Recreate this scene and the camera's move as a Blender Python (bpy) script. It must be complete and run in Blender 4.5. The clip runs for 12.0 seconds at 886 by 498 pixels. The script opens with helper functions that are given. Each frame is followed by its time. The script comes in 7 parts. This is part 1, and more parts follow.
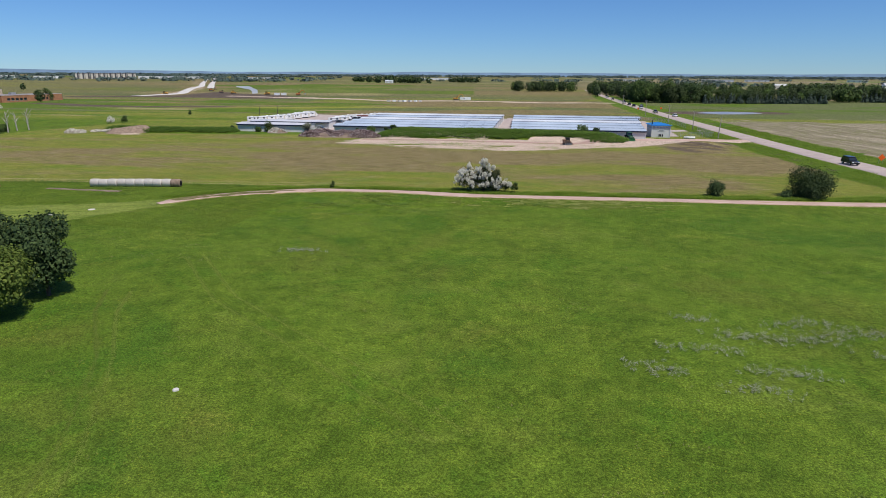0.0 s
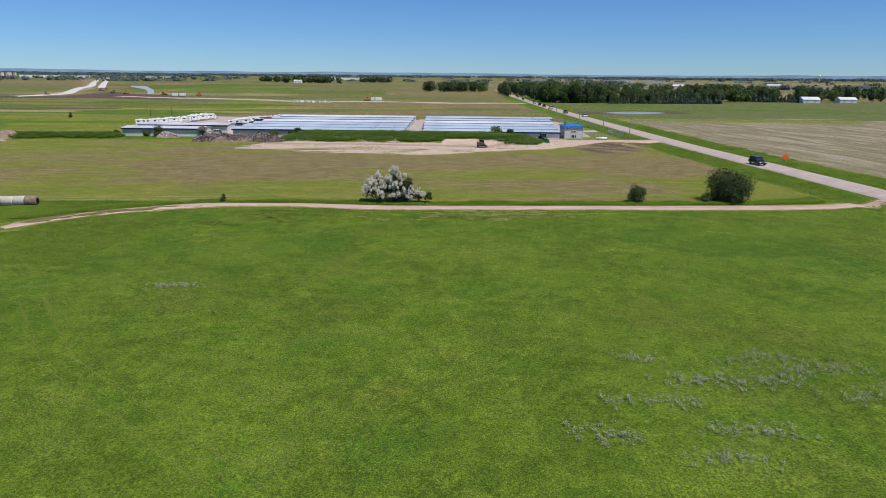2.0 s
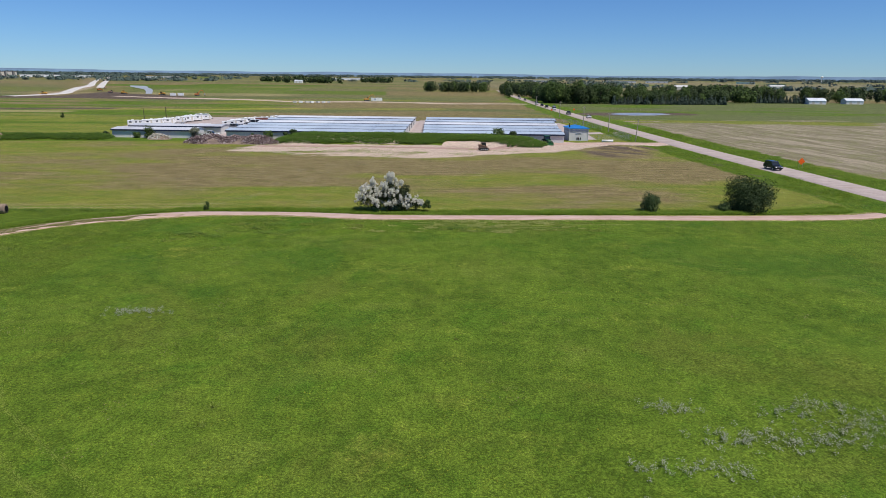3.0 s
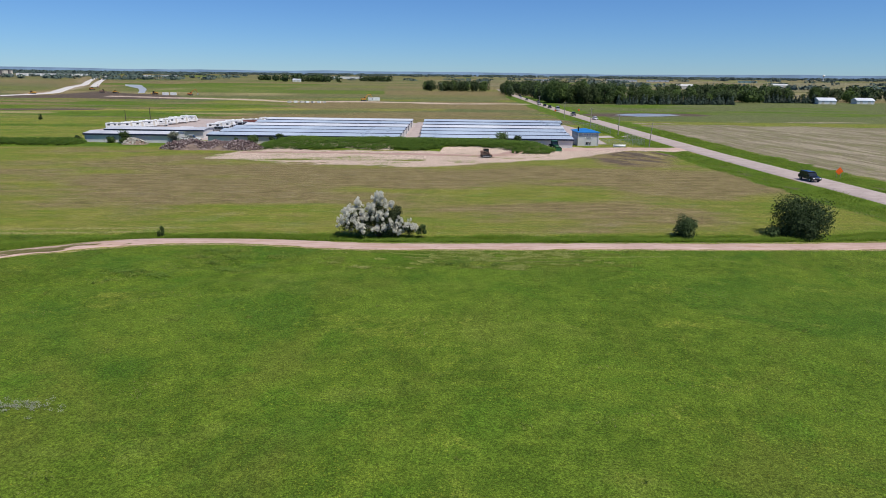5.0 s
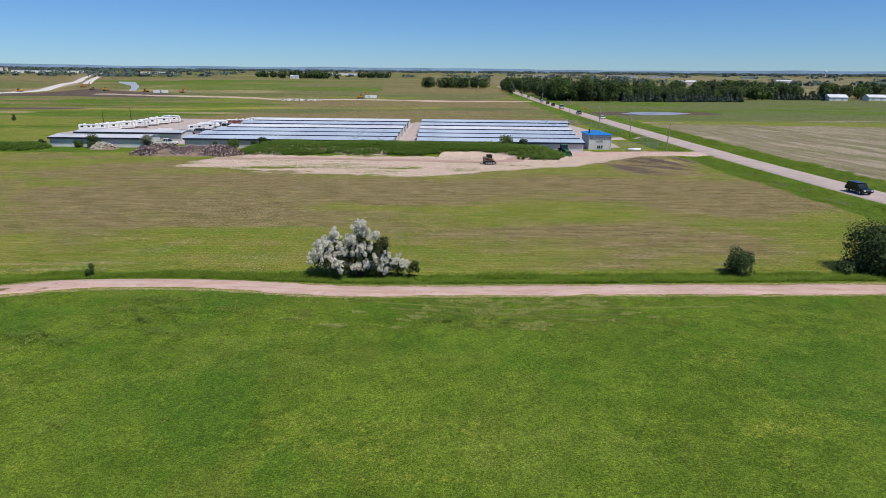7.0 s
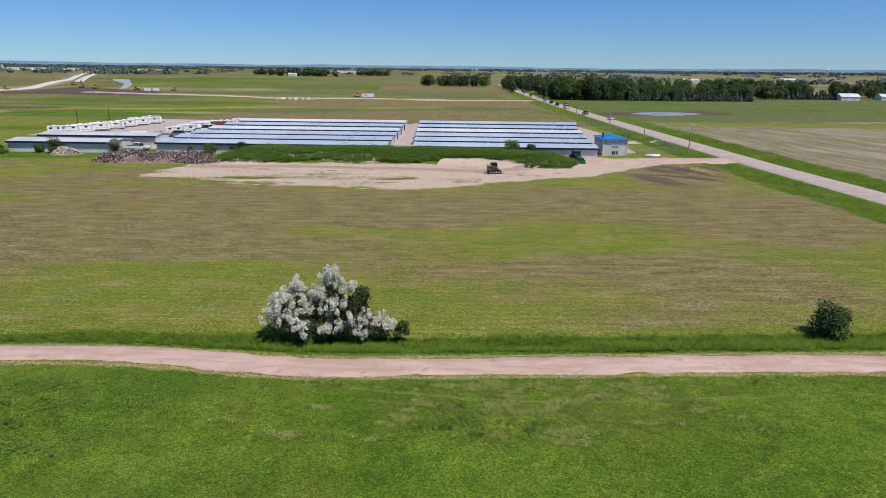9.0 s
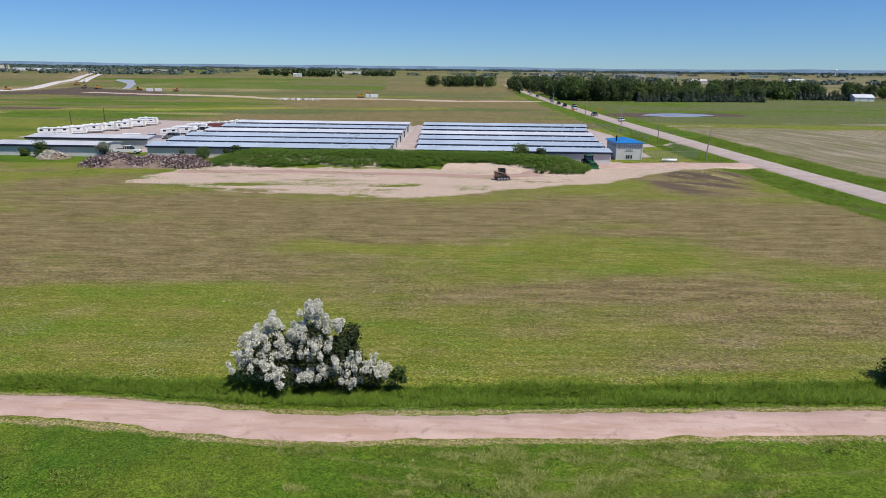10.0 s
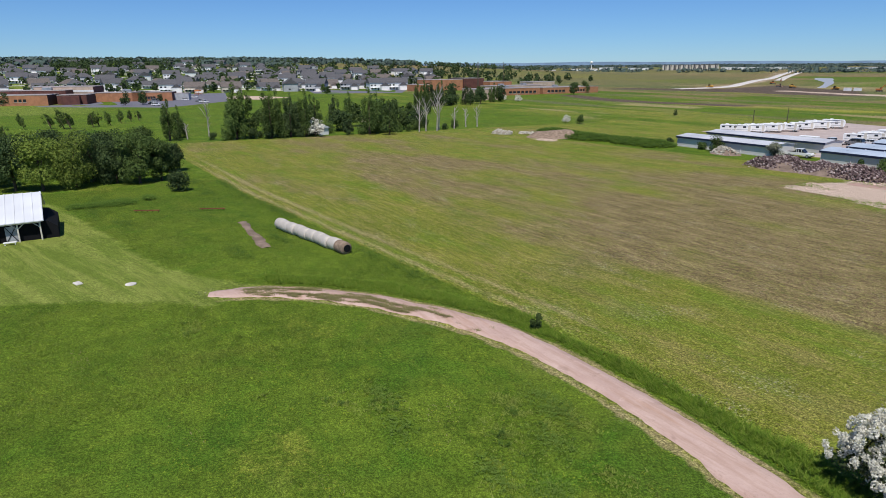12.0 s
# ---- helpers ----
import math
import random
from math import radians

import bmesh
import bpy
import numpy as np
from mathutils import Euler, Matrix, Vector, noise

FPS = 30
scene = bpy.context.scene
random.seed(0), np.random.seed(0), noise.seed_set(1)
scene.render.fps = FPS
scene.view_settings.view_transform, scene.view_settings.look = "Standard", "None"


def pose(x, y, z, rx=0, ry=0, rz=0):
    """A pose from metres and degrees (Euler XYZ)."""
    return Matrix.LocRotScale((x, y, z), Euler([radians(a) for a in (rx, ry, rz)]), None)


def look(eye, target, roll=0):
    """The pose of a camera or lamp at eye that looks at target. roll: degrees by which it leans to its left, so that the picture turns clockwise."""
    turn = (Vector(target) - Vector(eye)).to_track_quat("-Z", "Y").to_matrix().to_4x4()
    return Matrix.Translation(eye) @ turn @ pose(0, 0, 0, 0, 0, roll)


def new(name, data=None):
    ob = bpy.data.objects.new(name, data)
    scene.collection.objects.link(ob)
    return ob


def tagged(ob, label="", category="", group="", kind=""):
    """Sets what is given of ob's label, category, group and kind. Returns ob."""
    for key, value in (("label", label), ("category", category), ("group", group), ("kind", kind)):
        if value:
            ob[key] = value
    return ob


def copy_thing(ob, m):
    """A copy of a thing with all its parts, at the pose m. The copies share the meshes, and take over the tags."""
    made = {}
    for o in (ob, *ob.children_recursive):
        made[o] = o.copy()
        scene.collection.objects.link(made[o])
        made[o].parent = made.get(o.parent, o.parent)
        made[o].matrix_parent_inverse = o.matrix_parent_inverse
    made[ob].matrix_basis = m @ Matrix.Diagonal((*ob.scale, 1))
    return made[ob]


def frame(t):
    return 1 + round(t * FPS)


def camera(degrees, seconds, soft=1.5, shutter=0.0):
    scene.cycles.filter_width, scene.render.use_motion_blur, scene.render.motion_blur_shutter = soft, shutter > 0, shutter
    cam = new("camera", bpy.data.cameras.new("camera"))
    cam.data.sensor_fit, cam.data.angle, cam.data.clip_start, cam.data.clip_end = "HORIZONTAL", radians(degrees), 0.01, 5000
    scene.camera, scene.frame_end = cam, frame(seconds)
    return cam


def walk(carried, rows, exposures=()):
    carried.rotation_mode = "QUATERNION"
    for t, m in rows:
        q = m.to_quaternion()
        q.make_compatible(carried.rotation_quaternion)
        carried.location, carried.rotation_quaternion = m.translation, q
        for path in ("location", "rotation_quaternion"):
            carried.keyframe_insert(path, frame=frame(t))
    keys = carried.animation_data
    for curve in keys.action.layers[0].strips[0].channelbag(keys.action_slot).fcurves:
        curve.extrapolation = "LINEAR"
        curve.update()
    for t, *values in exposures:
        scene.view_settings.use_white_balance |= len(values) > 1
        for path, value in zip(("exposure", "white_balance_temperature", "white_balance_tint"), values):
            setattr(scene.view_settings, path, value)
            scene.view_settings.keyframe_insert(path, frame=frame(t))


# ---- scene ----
cam = camera(71.2, 12.0, soft=0.78)
PATH = [
    (0, (0.809, -14.028, 19.292), (0.489, -12.128, 18.754), 0.3),
    (0.1, (0.779, -13.663, 19.283), (0.570, -11.748, 18.745), 0.34),
    (0.2, (0.749, -13.298, 19.274), (0.607, -11.377, 18.737), 0.37),
    (0.3, (0.720, -12.933, 19.266), (0.626, -11.009, 18.728), 0.39),
    (0.4, (0.690, -12.568, 19.257), (0.623, -10.643, 18.719), 0.4),
    (0.5, (0.660, -12.203, 19.248), (0.604, -10.277, 18.710), 0.4),
    (1, (0.622, -9.962, 19.247), (0.568, -8.036, 18.711), 0.5),
    (1.5, (0.618, -7.246, 19.273), (0.563, -5.321, 18.737), 0.4),
    (2, (0.532, -4.209, 19.248), (0.477, -2.283, 18.712), 0.5),
    (2.5, (0.519, -0.797, 19.158), (0.464, 1.130, 18.622), 0.6),
    (3, (0.546, 2.703, 19.171), (0.488, 4.629, 18.636), 0.6),
    (5, (0.288, 17.570, 19.545), (0.231, 19.495, 19.006), 0.6),
    (5.5, (0.258, 21.225, 19.727), (0.201, 23.149, 19.184), 0.5),
    (6, (0.133, 25.199, 19.744), (0.077, 27.123, 19.198), 0.5),
    (6.5, (0.046, 29.186, 19.811), (-0.009, 31.109, 19.264), 0.6),
    (7, (0.039, 33.317, 19.901), (-0.017, 35.239, 19.351), 0.5),
    (9, (-0.345, 49.298, 19.880), (-0.399, 51.218, 19.324), 0.6),
    (9.5, (-0.458, 53.201, 19.734), (-0.512, 55.122, 19.177), 0.6),
    (10, (-0.505, 57.067, 19.718), (-0.575, 58.987, 19.163), 0.6),
    (10.5, (-0.711, 59.943, 19.730), (-0.993, 61.843, 19.173), 0.4),
    (11, (-1.153, 61.635, 19.650), (-1.869, 63.417, 19.091), 0.1),
    (11.5, (-1.655, 62.229, 19.564), (-2.895, 63.695, 19.004), -0.2),
    (12, (-1.851, 62.066, 19.767), (-3.504, 63.041, 19.204), -0.4),
]
walk(cam, [(t, look(eye, target, roll)) for t, eye, target, roll in PATH])

# ---- light ----
SUN_FROM = Vector((0.75, -0.50, 0.0)).normalized()
SUN_ELEV = radians(61)
to_sun = Vector((SUN_FROM.x * math.cos(SUN_ELEV), SUN_FROM.y * math.cos(SUN_ELEV), math.sin(SUN_ELEV)))

world = bpy.data.worlds.new("world")
scene.world = world
world.use_nodes = True
wn, wl = world.node_tree.nodes, world.node_tree.links
wn.clear()
sky = wn.new("ShaderNodeTexSky")
sky.sky_type = "NISHITA"
sky.sun_disc = False
sky.sun_elevation = SUN_ELEV
sky.sun_rotation = math.atan2(SUN_FROM.x, SUN_FROM.y)
sky.altitude = 1200
sky.air_density, sky.dust_density, sky.ozone_density = 1.0, 0.0, 6.0
bg = wn.new("ShaderNodeBackground")
bg.inputs["Strength"].default_value = 0.078
wout = wn.new("ShaderNodeOutputWorld")
tint = wn.new("ShaderNodeMix")
tint.data_type, tint.blend_type = "RGBA", "MULTIPLY"
tint.inputs["Factor"].default_value = 1.0
tint.inputs[7].default_value = (0.64, 0.92, 1.28, 1)
wl.new(sky.outputs[0], tint.inputs[6])
wl.new(tint.outputs[2], bg.inputs[0])
wl.new(bg.outputs[0], wout.inputs[0])

sun_data = bpy.data.lights.new("sun", "SUN")
sun_data.energy, sun_data.angle, sun_data.color = 4.3, radians(0.53), (1.0, 0.95, 0.87)
sun = new("sun", sun_data)
sun.matrix_world = look(to_sun * 100, (0, 0, 0))
scene.view_settings.exposure = 0.0

# ---- materials ----
class Nodes:
    """Short hand for one node material."""

    def __init__(self, name):
        self.mat = bpy.data.materials.new(name)
        self.mat.use_nodes = True
        self.n, self.l = self.mat.node_tree.nodes, self.mat.node_tree.links
        self.bsdf = next(n for n in self.n if n.type == "BSDF_PRINCIPLED")

    def put(self, socket, value):
        if isinstance(value, bpy.types.NodeSocket):
            self.l.new(value, socket)
        elif isinstance(value, tuple) and len(value) == 3 and socket.type == "RGBA":
            socket.default_value = (*value, 1)
        else:
            socket.default_value = value

    def coords(self, kind="Object", scale=(1, 1, 1), turn=0.0):
        c = self.n.new("ShaderNodeTexCoord").outputs[kind]
        # turned first, then stretched, so that bands run along the turned axis
        if turn:
            m = self.n.new("ShaderNodeMapping")
            self.l.new(c, m.inputs[0])
            m.inputs["Rotation"].default_value = (0, 0, turn)
            c = m.outputs[0]
        m = self.n.new("ShaderNodeMapping")
        self.l.new(c, m.inputs[0])
        m.inputs["Scale"].default_value = scale
        return m.outputs[0]

    def noise(self, vec, scale, detail=4.0, rough=0.6, warp=0.0):
        t = self.n.new("ShaderNodeTexNoise")
        self.l.new(vec, t.inputs["Vector"])
        t.inputs["Scale"].default_value, t.inputs["Detail"].default_value = scale, detail
        t.inputs["Roughness"].default_value, t.inputs["Distortion"].default_value = rough, warp
        return t.outputs["Fac"]

    def math(self, op, a, b=0.0, clamp=False):
        t = self.n.new("ShaderNodeMath")
        t.operation, t.use_clamp = op, clamp
        self.put(t.inputs[0], a)
        self.put(t.inputs[1], b)
        return t.outputs[0]

    def ramp(self, fac, lo, hi, a=0.0, b=1.0):
        t = self.n.new("ShaderNodeMapRange")
        t.interpolation_type = "SMOOTHSTEP"
        self.put(t.inputs["Value"], fac)
        for key, v in (("From Min", lo), ("From Max", hi), ("To Min", a), ("To Max", b)):
            t.inputs[key].default_value = v
        return t.outputs["Result"]

    def mix(self, fac, a, b, mode="MIX"):
        t = self.n.new("ShaderNodeMix")
        t.data_type, t.blend_type = "RGBA", mode
        self.put(t.inputs["Factor"], fac)
        self.put(t.inputs[6], a)
        self.put(t.inputs[7], b)
        return t.outputs[2]

    def bump(self, height, strength=0.5, distance=0.05):
        t = self.n.new("ShaderNodeBump")
        t.inputs["Strength"].default_value, t.inputs["Distance"].default_value = strength, distance
        self.l.new(height, t.inputs["Height"])
        self.l.new(t.outputs[0], self.bsdf.inputs["Normal"])

    def done(self, colour, rough=0.8, metal=0.0, spec=0.3):
        self.put(self.bsdf.inputs["Base Color"], colour)
        self.put(self.bsdf.inputs["Roughness"], rough)
        self.bsdf.inputs["Metallic"].default_value = metal
        self.bsdf.inputs["Specular IOR Level"].default_value = spec
        return self.mat


def plain(name, colour, rough=0.7, metal=0.0, wear=0.18, scale=1.5, spec=0.3, bump=0.0):
    """A painted or cast surface with stains at two scales."""
    k = Nodes(name)
    v = k.coords()
    big, fine = k.noise(v, scale * 0.35, 3), k.noise(v, scale * 9, 4)
    dark = tuple(c * (1 - wear) for c in colour)
    light = tuple(min(1, c * (1 + wear * 0.6)) for c in colour)
    c = k.mix(k.ramp(big, 0.35, 0.65), dark, light)
    c = k.mix(k.ramp(fine, 0.55, 0.75, 0, 0.35), c, dark)
    if bump:
        k.bump(fine, 0.4, bump)
    return k.done(c, k.ramp(big, 0.3, 0.7, max(0.05, rough - 0.08), min(1, rough + 0.08)), metal, spec)


def islands(name, colours, rough=0.75, spec=0.25, leak=0.0, lift=0.0):
    """Leaves, stones and stalks: each loose piece takes a tone of its own."""
    k = Nodes(name)
    g = k.n.new("ShaderNodeNewGeometry")
    o = k.n.new("ShaderNodeObjectInfo")
    r = k.math("FRACT", k.math("ADD", g.outputs["Random Per Island"], k.math("MULTIPLY", o.outputs["Random"], 3.7)))
    ramp = k.n.new("ShaderNodeValToRGB")
    k.l.new(r, ramp.inputs[0])
    el = ramp.color_ramp.elements
    while len(el) < len(colours):
        el.new(0.5)
    for i, c in enumerate(colours):
        el[i].position, el[i].color = i / (len(colours) - 1), (*c, 1)
    tone = k.ramp(o.outputs["Random"], 0, 1, 0.78, 1.18)
    hsv = k.n.new("ShaderNodeHueSaturation")
    k.l.new(ramp.outputs[0], hsv.inputs["Color"])
    k.l.new(tone, hsv.inputs["Value"])
    k.done(hsv.outputs[0], rough, 0.0, spec)
    if lift:
        # fine blades scatter light much as the ground below them does
        blend = k.n.new("ShaderNodeMix")
        blend.data_type = "VECTOR"
        blend.inputs["Factor"].default_value = lift
        k.l.new(g.outputs["Normal"], blend.inputs[4])
        blend.inputs[5].default_value = (0, 0, 1)
        unit = k.n.new("ShaderNodeVectorMath")
        unit.operation = "NORMALIZE"
        k.l.new(blend.outputs[1], unit.inputs[0])
        k.l.new(unit.outputs[0], k.bsdf.inputs["Normal"])
    if leak:
        tr = k.n.new("ShaderNodeBsdfTranslucent")
        k.l.new(hsv.outputs[0], tr.inputs[0])
        m = k.n.new("ShaderNodeMixShader")
        m.inputs[0].default_value = leak
        out = next(n for n in k.n if n.type == "OUTPUT_MATERIAL")
        k.l.new(k.bsdf.outputs[0], m.inputs[1])
        k.l.new(tr.outputs[0], m.inputs[2])
        k.l.new(m.outputs[0], out.inputs[0])
    return k.mat


def ground_material():
    k = Nodes("ground_cover")
    v = k.coords()
    rows = k.coords(scale=(0.26, 1.0, 1.0), turn=radians(-2))
    rows_east = k.coords(scale=(0.12, 1.0, 1.0), turn=radians(84))
    n_huge, n_big, n_mid = k.noise(v, 0.018, 4), k.noise(v, 0.10, 5, 0.62), k.noise(v, 0.55, 5, 0.65, 0.4)
    n_fine, n_grain = k.noise(v, 2.2, 5, 0.7), k.noise(v, 7.0, 4, 0.7)
    n_mow = k.noise(k.coords(scale=(0.09, 1.0, 1.0), turn=radians(-17)), 0.7, 5, 0.7, 0.4)
    n_row, n_row_e = k.noise(rows, 0.75, 5, 0.72), k.noise(rows_east, 0.35, 4, 0.7)

    def zone(name):
        a = k.n.new("ShaderNodeAttribute")
        a.attribute_name = name
        s = k.n.new("ShaderNodeSeparateColor")
        k.l.new(a.outputs["Color"], s.inputs[0])
        return s.outputs[0], s.outputs[1], s.outputs[2]

    lush, brown, sand = zone("zone_a")
    tan, mown, east = zone("zone_b")
    dark, yellow, olive = zone("zone_c")

    def torn(w, noise_out, soft=0.16):
        return k.ramp(k.math("ADD", w, k.math("MULTIPLY", k.math("SUBTRACT", noise_out, 0.5), 0.9)), 0.5 - soft, 0.5 + soft)

    # meadow and stubble field
    base = k.mix(k.ramp(n_big, 0.35, 0.68), FIELD_A, FIELD_B)
    base = k.mix(k.ramp(n_fine, 0.42, 0.72, 0, 0.6), base, FIELD_C)
    base = k.mix(k.ramp(n_row, 0.44, 0.66, 0, 0.25), base, FIELD_C)
    n_patch = k.noise(k.coords(scale=(0.32, 1.0, 1.0), turn=radians(-3)), 0.24, 6, 0.7)
    base = k.mix(k.ramp(n_patch, 0.50, 0.60, 0, 0.65), base, FIELD_G)
    base = k.mix(k.ramp(n_patch, 0.36, 0.45, 0.55, 0), base, FIELD_C)
    base = k.mix(k.math("MULTIPLY", torn(olive, n_mid, 0.15), 0.9), base, k.mix(k.ramp(n_fine, 0.35, 0.65), OLIVE_A, OLIVE_B))
    soil = k.mix(k.ramp(k.math("ADD", k.math("MULTIPLY", n_row, 0.5), k.math("MULTIPLY", n_fine, 0.5)), 0.38, 0.62), SOIL_A, SOIL_B)
    soil = k.mix(k.ramp(n_fine, 0.44, 0.64, 0, 0.5), soil, FIELD_A)
    rough_brown = k.math("ADD", k.math("MULTIPLY", n_row, 0.35), k.math("MULTIPLY", n_mid, 0.65))
    rough_brown = k.math("ADD", k.math("MULTIPLY", rough_brown, 0.6), k.math("MULTIPLY", n_patch, 0.55))
    base = k.mix(torn(brown, rough_brown, 0.24), base, soil)
    base = k.mix(k.math("MULTIPLY", torn(tan, n_fine, 0.25), 0.85), base, k.mix(n_mid, TAN_A, TAN_B))
    # east field, furrowed
    ef = k.mix(k.ramp(n_row_e, 0.36, 0.64), EAST_A, EAST_B)
    ef = k.mix(k.ramp(n_mid, 0.45, 0.7, 0, 0.5), ef, FIELD_A)
    pale = k.noise(k.coords(scale=(0.16, 1.0, 1.0), turn=radians(80)), 0.16, 6, 0.75, 0.8)
    ef = k.mix(k.ramp(n_big, 0.46, 0.66, 0, 0.6), ef, EAST_C)
    ef = k.mix(k.math("MULTIPLY", k.ramp(pale, 0.46, 0.62, 0, 0.8), k.ramp(n_fine, 0.35, 0.6, 0.35, 1.0)), ef, EAST_D)
    base = k.mix(torn(east, n_mid, 0.2), base, ef)
    # lush green pasture
    g = k.mix(k.ramp(n_big, 0.36, 0.66), LUSH_A, LUSH_B)
    g = k.mix(k.ramp(n_mid, 0.40, 0.68, 0, 0.55), g, LUSH_C)
    g = k.mix(k.ramp(n_huge, 0.45, 0.66, 0, 0.5), g, LUSH_D)
    g = k.mix(k.ramp(n_fine, 0.52, 0.74, 0, 0.25), g, LUSH_A)
    g = k.mix(k.ramp(k.noise(v, 0.07, 5, 0.65, 0.8), 0.50, 0.66, 0, 0.6), g, LUSH_E)
    g = k.mix(k.ramp(k.noise(v, 0.16, 5, 0.65, 0.6), 0.52, 0.68, 0, 0.6), g, LUSH_F)
    # deep blue-green swards and paler, seeding ones
    g = k.mix(k.ramp(k.noise(v, 0.045, 5, 0.6, 1.2), 0.53, 0.64, 0, 0.55), g, LUSH_G)
    g = k.mix(k.ramp(k.noise(k.coords(scale=(0.6, 1.0, 1.0)), 0.13, 5, 0.62, 0.9), 0.55, 0.68, 0, 0.55), g, LUSH_H)
    # clover and dandelion flecks in loose drifts
    drift = k.ramp(k.noise(v, 0.22, 4, 0.65, 0.5), 0.42, 0.62)
    fleck = k.ramp(k.noise(v, 5.5, 3, 0.75), 0.575, 0.64)
    g = k.mix(k.math("MULTIPLY", k.math("MULTIPLY", drift, fleck), 0.75), g, LUSH_I)
    base = k.mix(torn(lush, n_mid, 0.12), base, g)
    base = k.mix(torn(mown, n_mid, 0.25), base, k.mix(k.ramp(n_mow, 0.36, 0.62), MOWN_A, MOWN_B))
    base = k.mix(k.math("MULTIPLY", torn(yellow, n_fine, 0.3), 0.6), base, YELLOW)
    base = k.mix(torn(dark, n_mid, 0.3), base, k.mix(n_mid, DARK_A, DARK_B))
    s = k.mix(k.ramp(n_mid, 0.35, 0.65), SAND_A, SAND_B)
    s = k.mix(k.ramp(n_fine, 0.5, 0.72, 0, 0.5), s, SAND_C)
    base = k.mix(torn(sand, n_mid, 0.12), base, s)
    grain = k.math("MULTIPLY", k.ramp(n_grain, 0.38, 0.62, 0.68, 1.36), k.ramp(n_fine, 0.34, 0.68, 0.88, 1.12))
    grain = k.math("MULTIPLY", grain, k.ramp(k.noise(v, 15.0, 2, 0.8), 0.40, 0.60, 0.68, 1.30))
    grain = k.math("MULTIPLY", grain, k.ramp(n_mid, 0.34, 0.68, 0.93, 1.07))
    tilled = k.math("SUBTRACT", k.math("SUBTRACT", 1.0, lush), k.math("MULTIPLY", east, 0.9), True)
    grain = k.math("MULTIPLY", grain, k.math("ADD", 1.0, k.math("MULTIPLY", tilled, k.ramp(n_row, 0.34, 0.66, -0.05, 0.05))))
    # drilled rows across the tilled ground, broken by tufts and bare spots
    sep = k.n.new("ShaderNodeSeparateXYZ")
    k.l.new(k.coords(turn=radians(-2)), sep.inputs[0])
    lines = k.math("SINE", k.math("ADD", k.math("MULTIPLY", sep.outputs[1], 6.2), k.math("ADD", k.math("MULTIPLY", n_mid, 7.0), k.math("MULTIPLY", n_big, 16.0))))
    lines = k.math("MULTIPLY", lines, k.math("MULTIPLY", k.ramp(n_fine, 0.35, 0.7, 0.03, 0.17), k.ramp(n_big, 0.36, 0.62, 0.25, 1.0)))
    grain = k.math("MULTIPLY", grain, k.math("ADD", 1.0, k.math("MULTIPLY", tilled, lines)))
    chaff = k.math("MULTIPLY", k.ramp(k.noise(k.coords(scale=(0.45, 1, 1)), 0.35, 4, 0.6), 0.54, 0.66), k.ramp(k.noise(v, 4.2, 3, 0.8), 0.54, 0.62))
    base = k.mix(k.math("MULTIPLY", k.math("MULTIPLY", chaff, tilled), 0.6), base, CHAFF)
    clods = k.math("MULTIPLY", tilled, k.ramp(k.noise(k.coords(scale=(0.5, 1, 1)), 1.5, 4, 0.75), 0.58, 0.72, 0.0, 0.40))
    grain = k.math("MULTIPLY", grain, k.math("SUBTRACT", 1.06, clods))
    crumb = k.math("ADD", k.math("MULTIPLY", k.noise(v, 4.5, 3, 0.8), 0.55), k.math("MULTIPLY", k.noise(v, 11.0, 2, 0.8), 0.45))
    grain = k.math("MULTIPLY", grain, k.math("ADD", 1.0, k.math("MULTIPLY", tilled, k.ramp(crumb, 0.42, 0.58, -0.46, 0.30))))
    specks = k.ramp(k.noise(v, 3.6, 3, 0.8), 0.57, 0.69, 0.0, 0.36)
    grain = k.math("MULTIPLY", grain, k.math("SUBTRACT", 1.12, specks))
    hsv = k.n.new("ShaderNodeHueSaturation")
    k.l.new(base, hsv.inputs["Color"])
    k.l.new(grain, hsv.inputs["Value"])
    k.bump(k.math("ADD", n_fine, k.math("MULTIPLY", n_grain, 0.6)), 0.9, 0.12)
    return k.done(hsv.outputs[0], 0.95, 0.0, 0.1)


LUSH_G, LUSH_H, LUSH_I = (0.041, 0.098, 0.009), (0.120, 0.158, 0.023), (0.179, 0.221, 0.021)
LUSH_E, LUSH_F = (0.096, 0.118, 0.017), (0.054, 0.118, 0.009)
LUSH_A, LUSH_B = (0.060, 0.102, 0.009), (0.093, 0.146, 0.014)
LUSH_C, LUSH_D = (0.117, 0.162, 0.017), (0.063, 0.115, 0.011)
FIELD_G = (0.110, 0.169, 0.015)
FIELD_A, FIELD_B, FIELD_C = (0.120, 0.150, 0.016), (0.166, 0.182, 0.025), (0.226, 0.190, 0.066)
SOIL_A, SOIL_B = (0.126, 0.091, 0.045), (0.262, 0.196, 0.104)
TAN_A, TAN_B = (0.290, 0.232, 0.122), (0.235, 0.212, 0.085)
EAST_C, EAST_D = (0.130, 0.135, 0.048), (0.335, 0.279, 0.209)
EAST_A, EAST_B = (0.150, 0.128, 0.080), (0.225, 0.188, 0.132)
MOWN_A, MOWN_B = (0.108, 0.150, 0.022), (0.176, 0.208, 0.044)
# blue is raised in these olives to paint haze over far meadows
OLIVE_A, OLIVE_B = (0.078, 0.098, 0.036), (0.130, 0.142, 0.058)
YELLOW, CHAFF = (0.300, 0.270, 0.050), (0.400, 0.365, 0.280)
DARK_A, DARK_B = (0.060, 0.050, 0.034), (0.138, 0.100, 0.078)
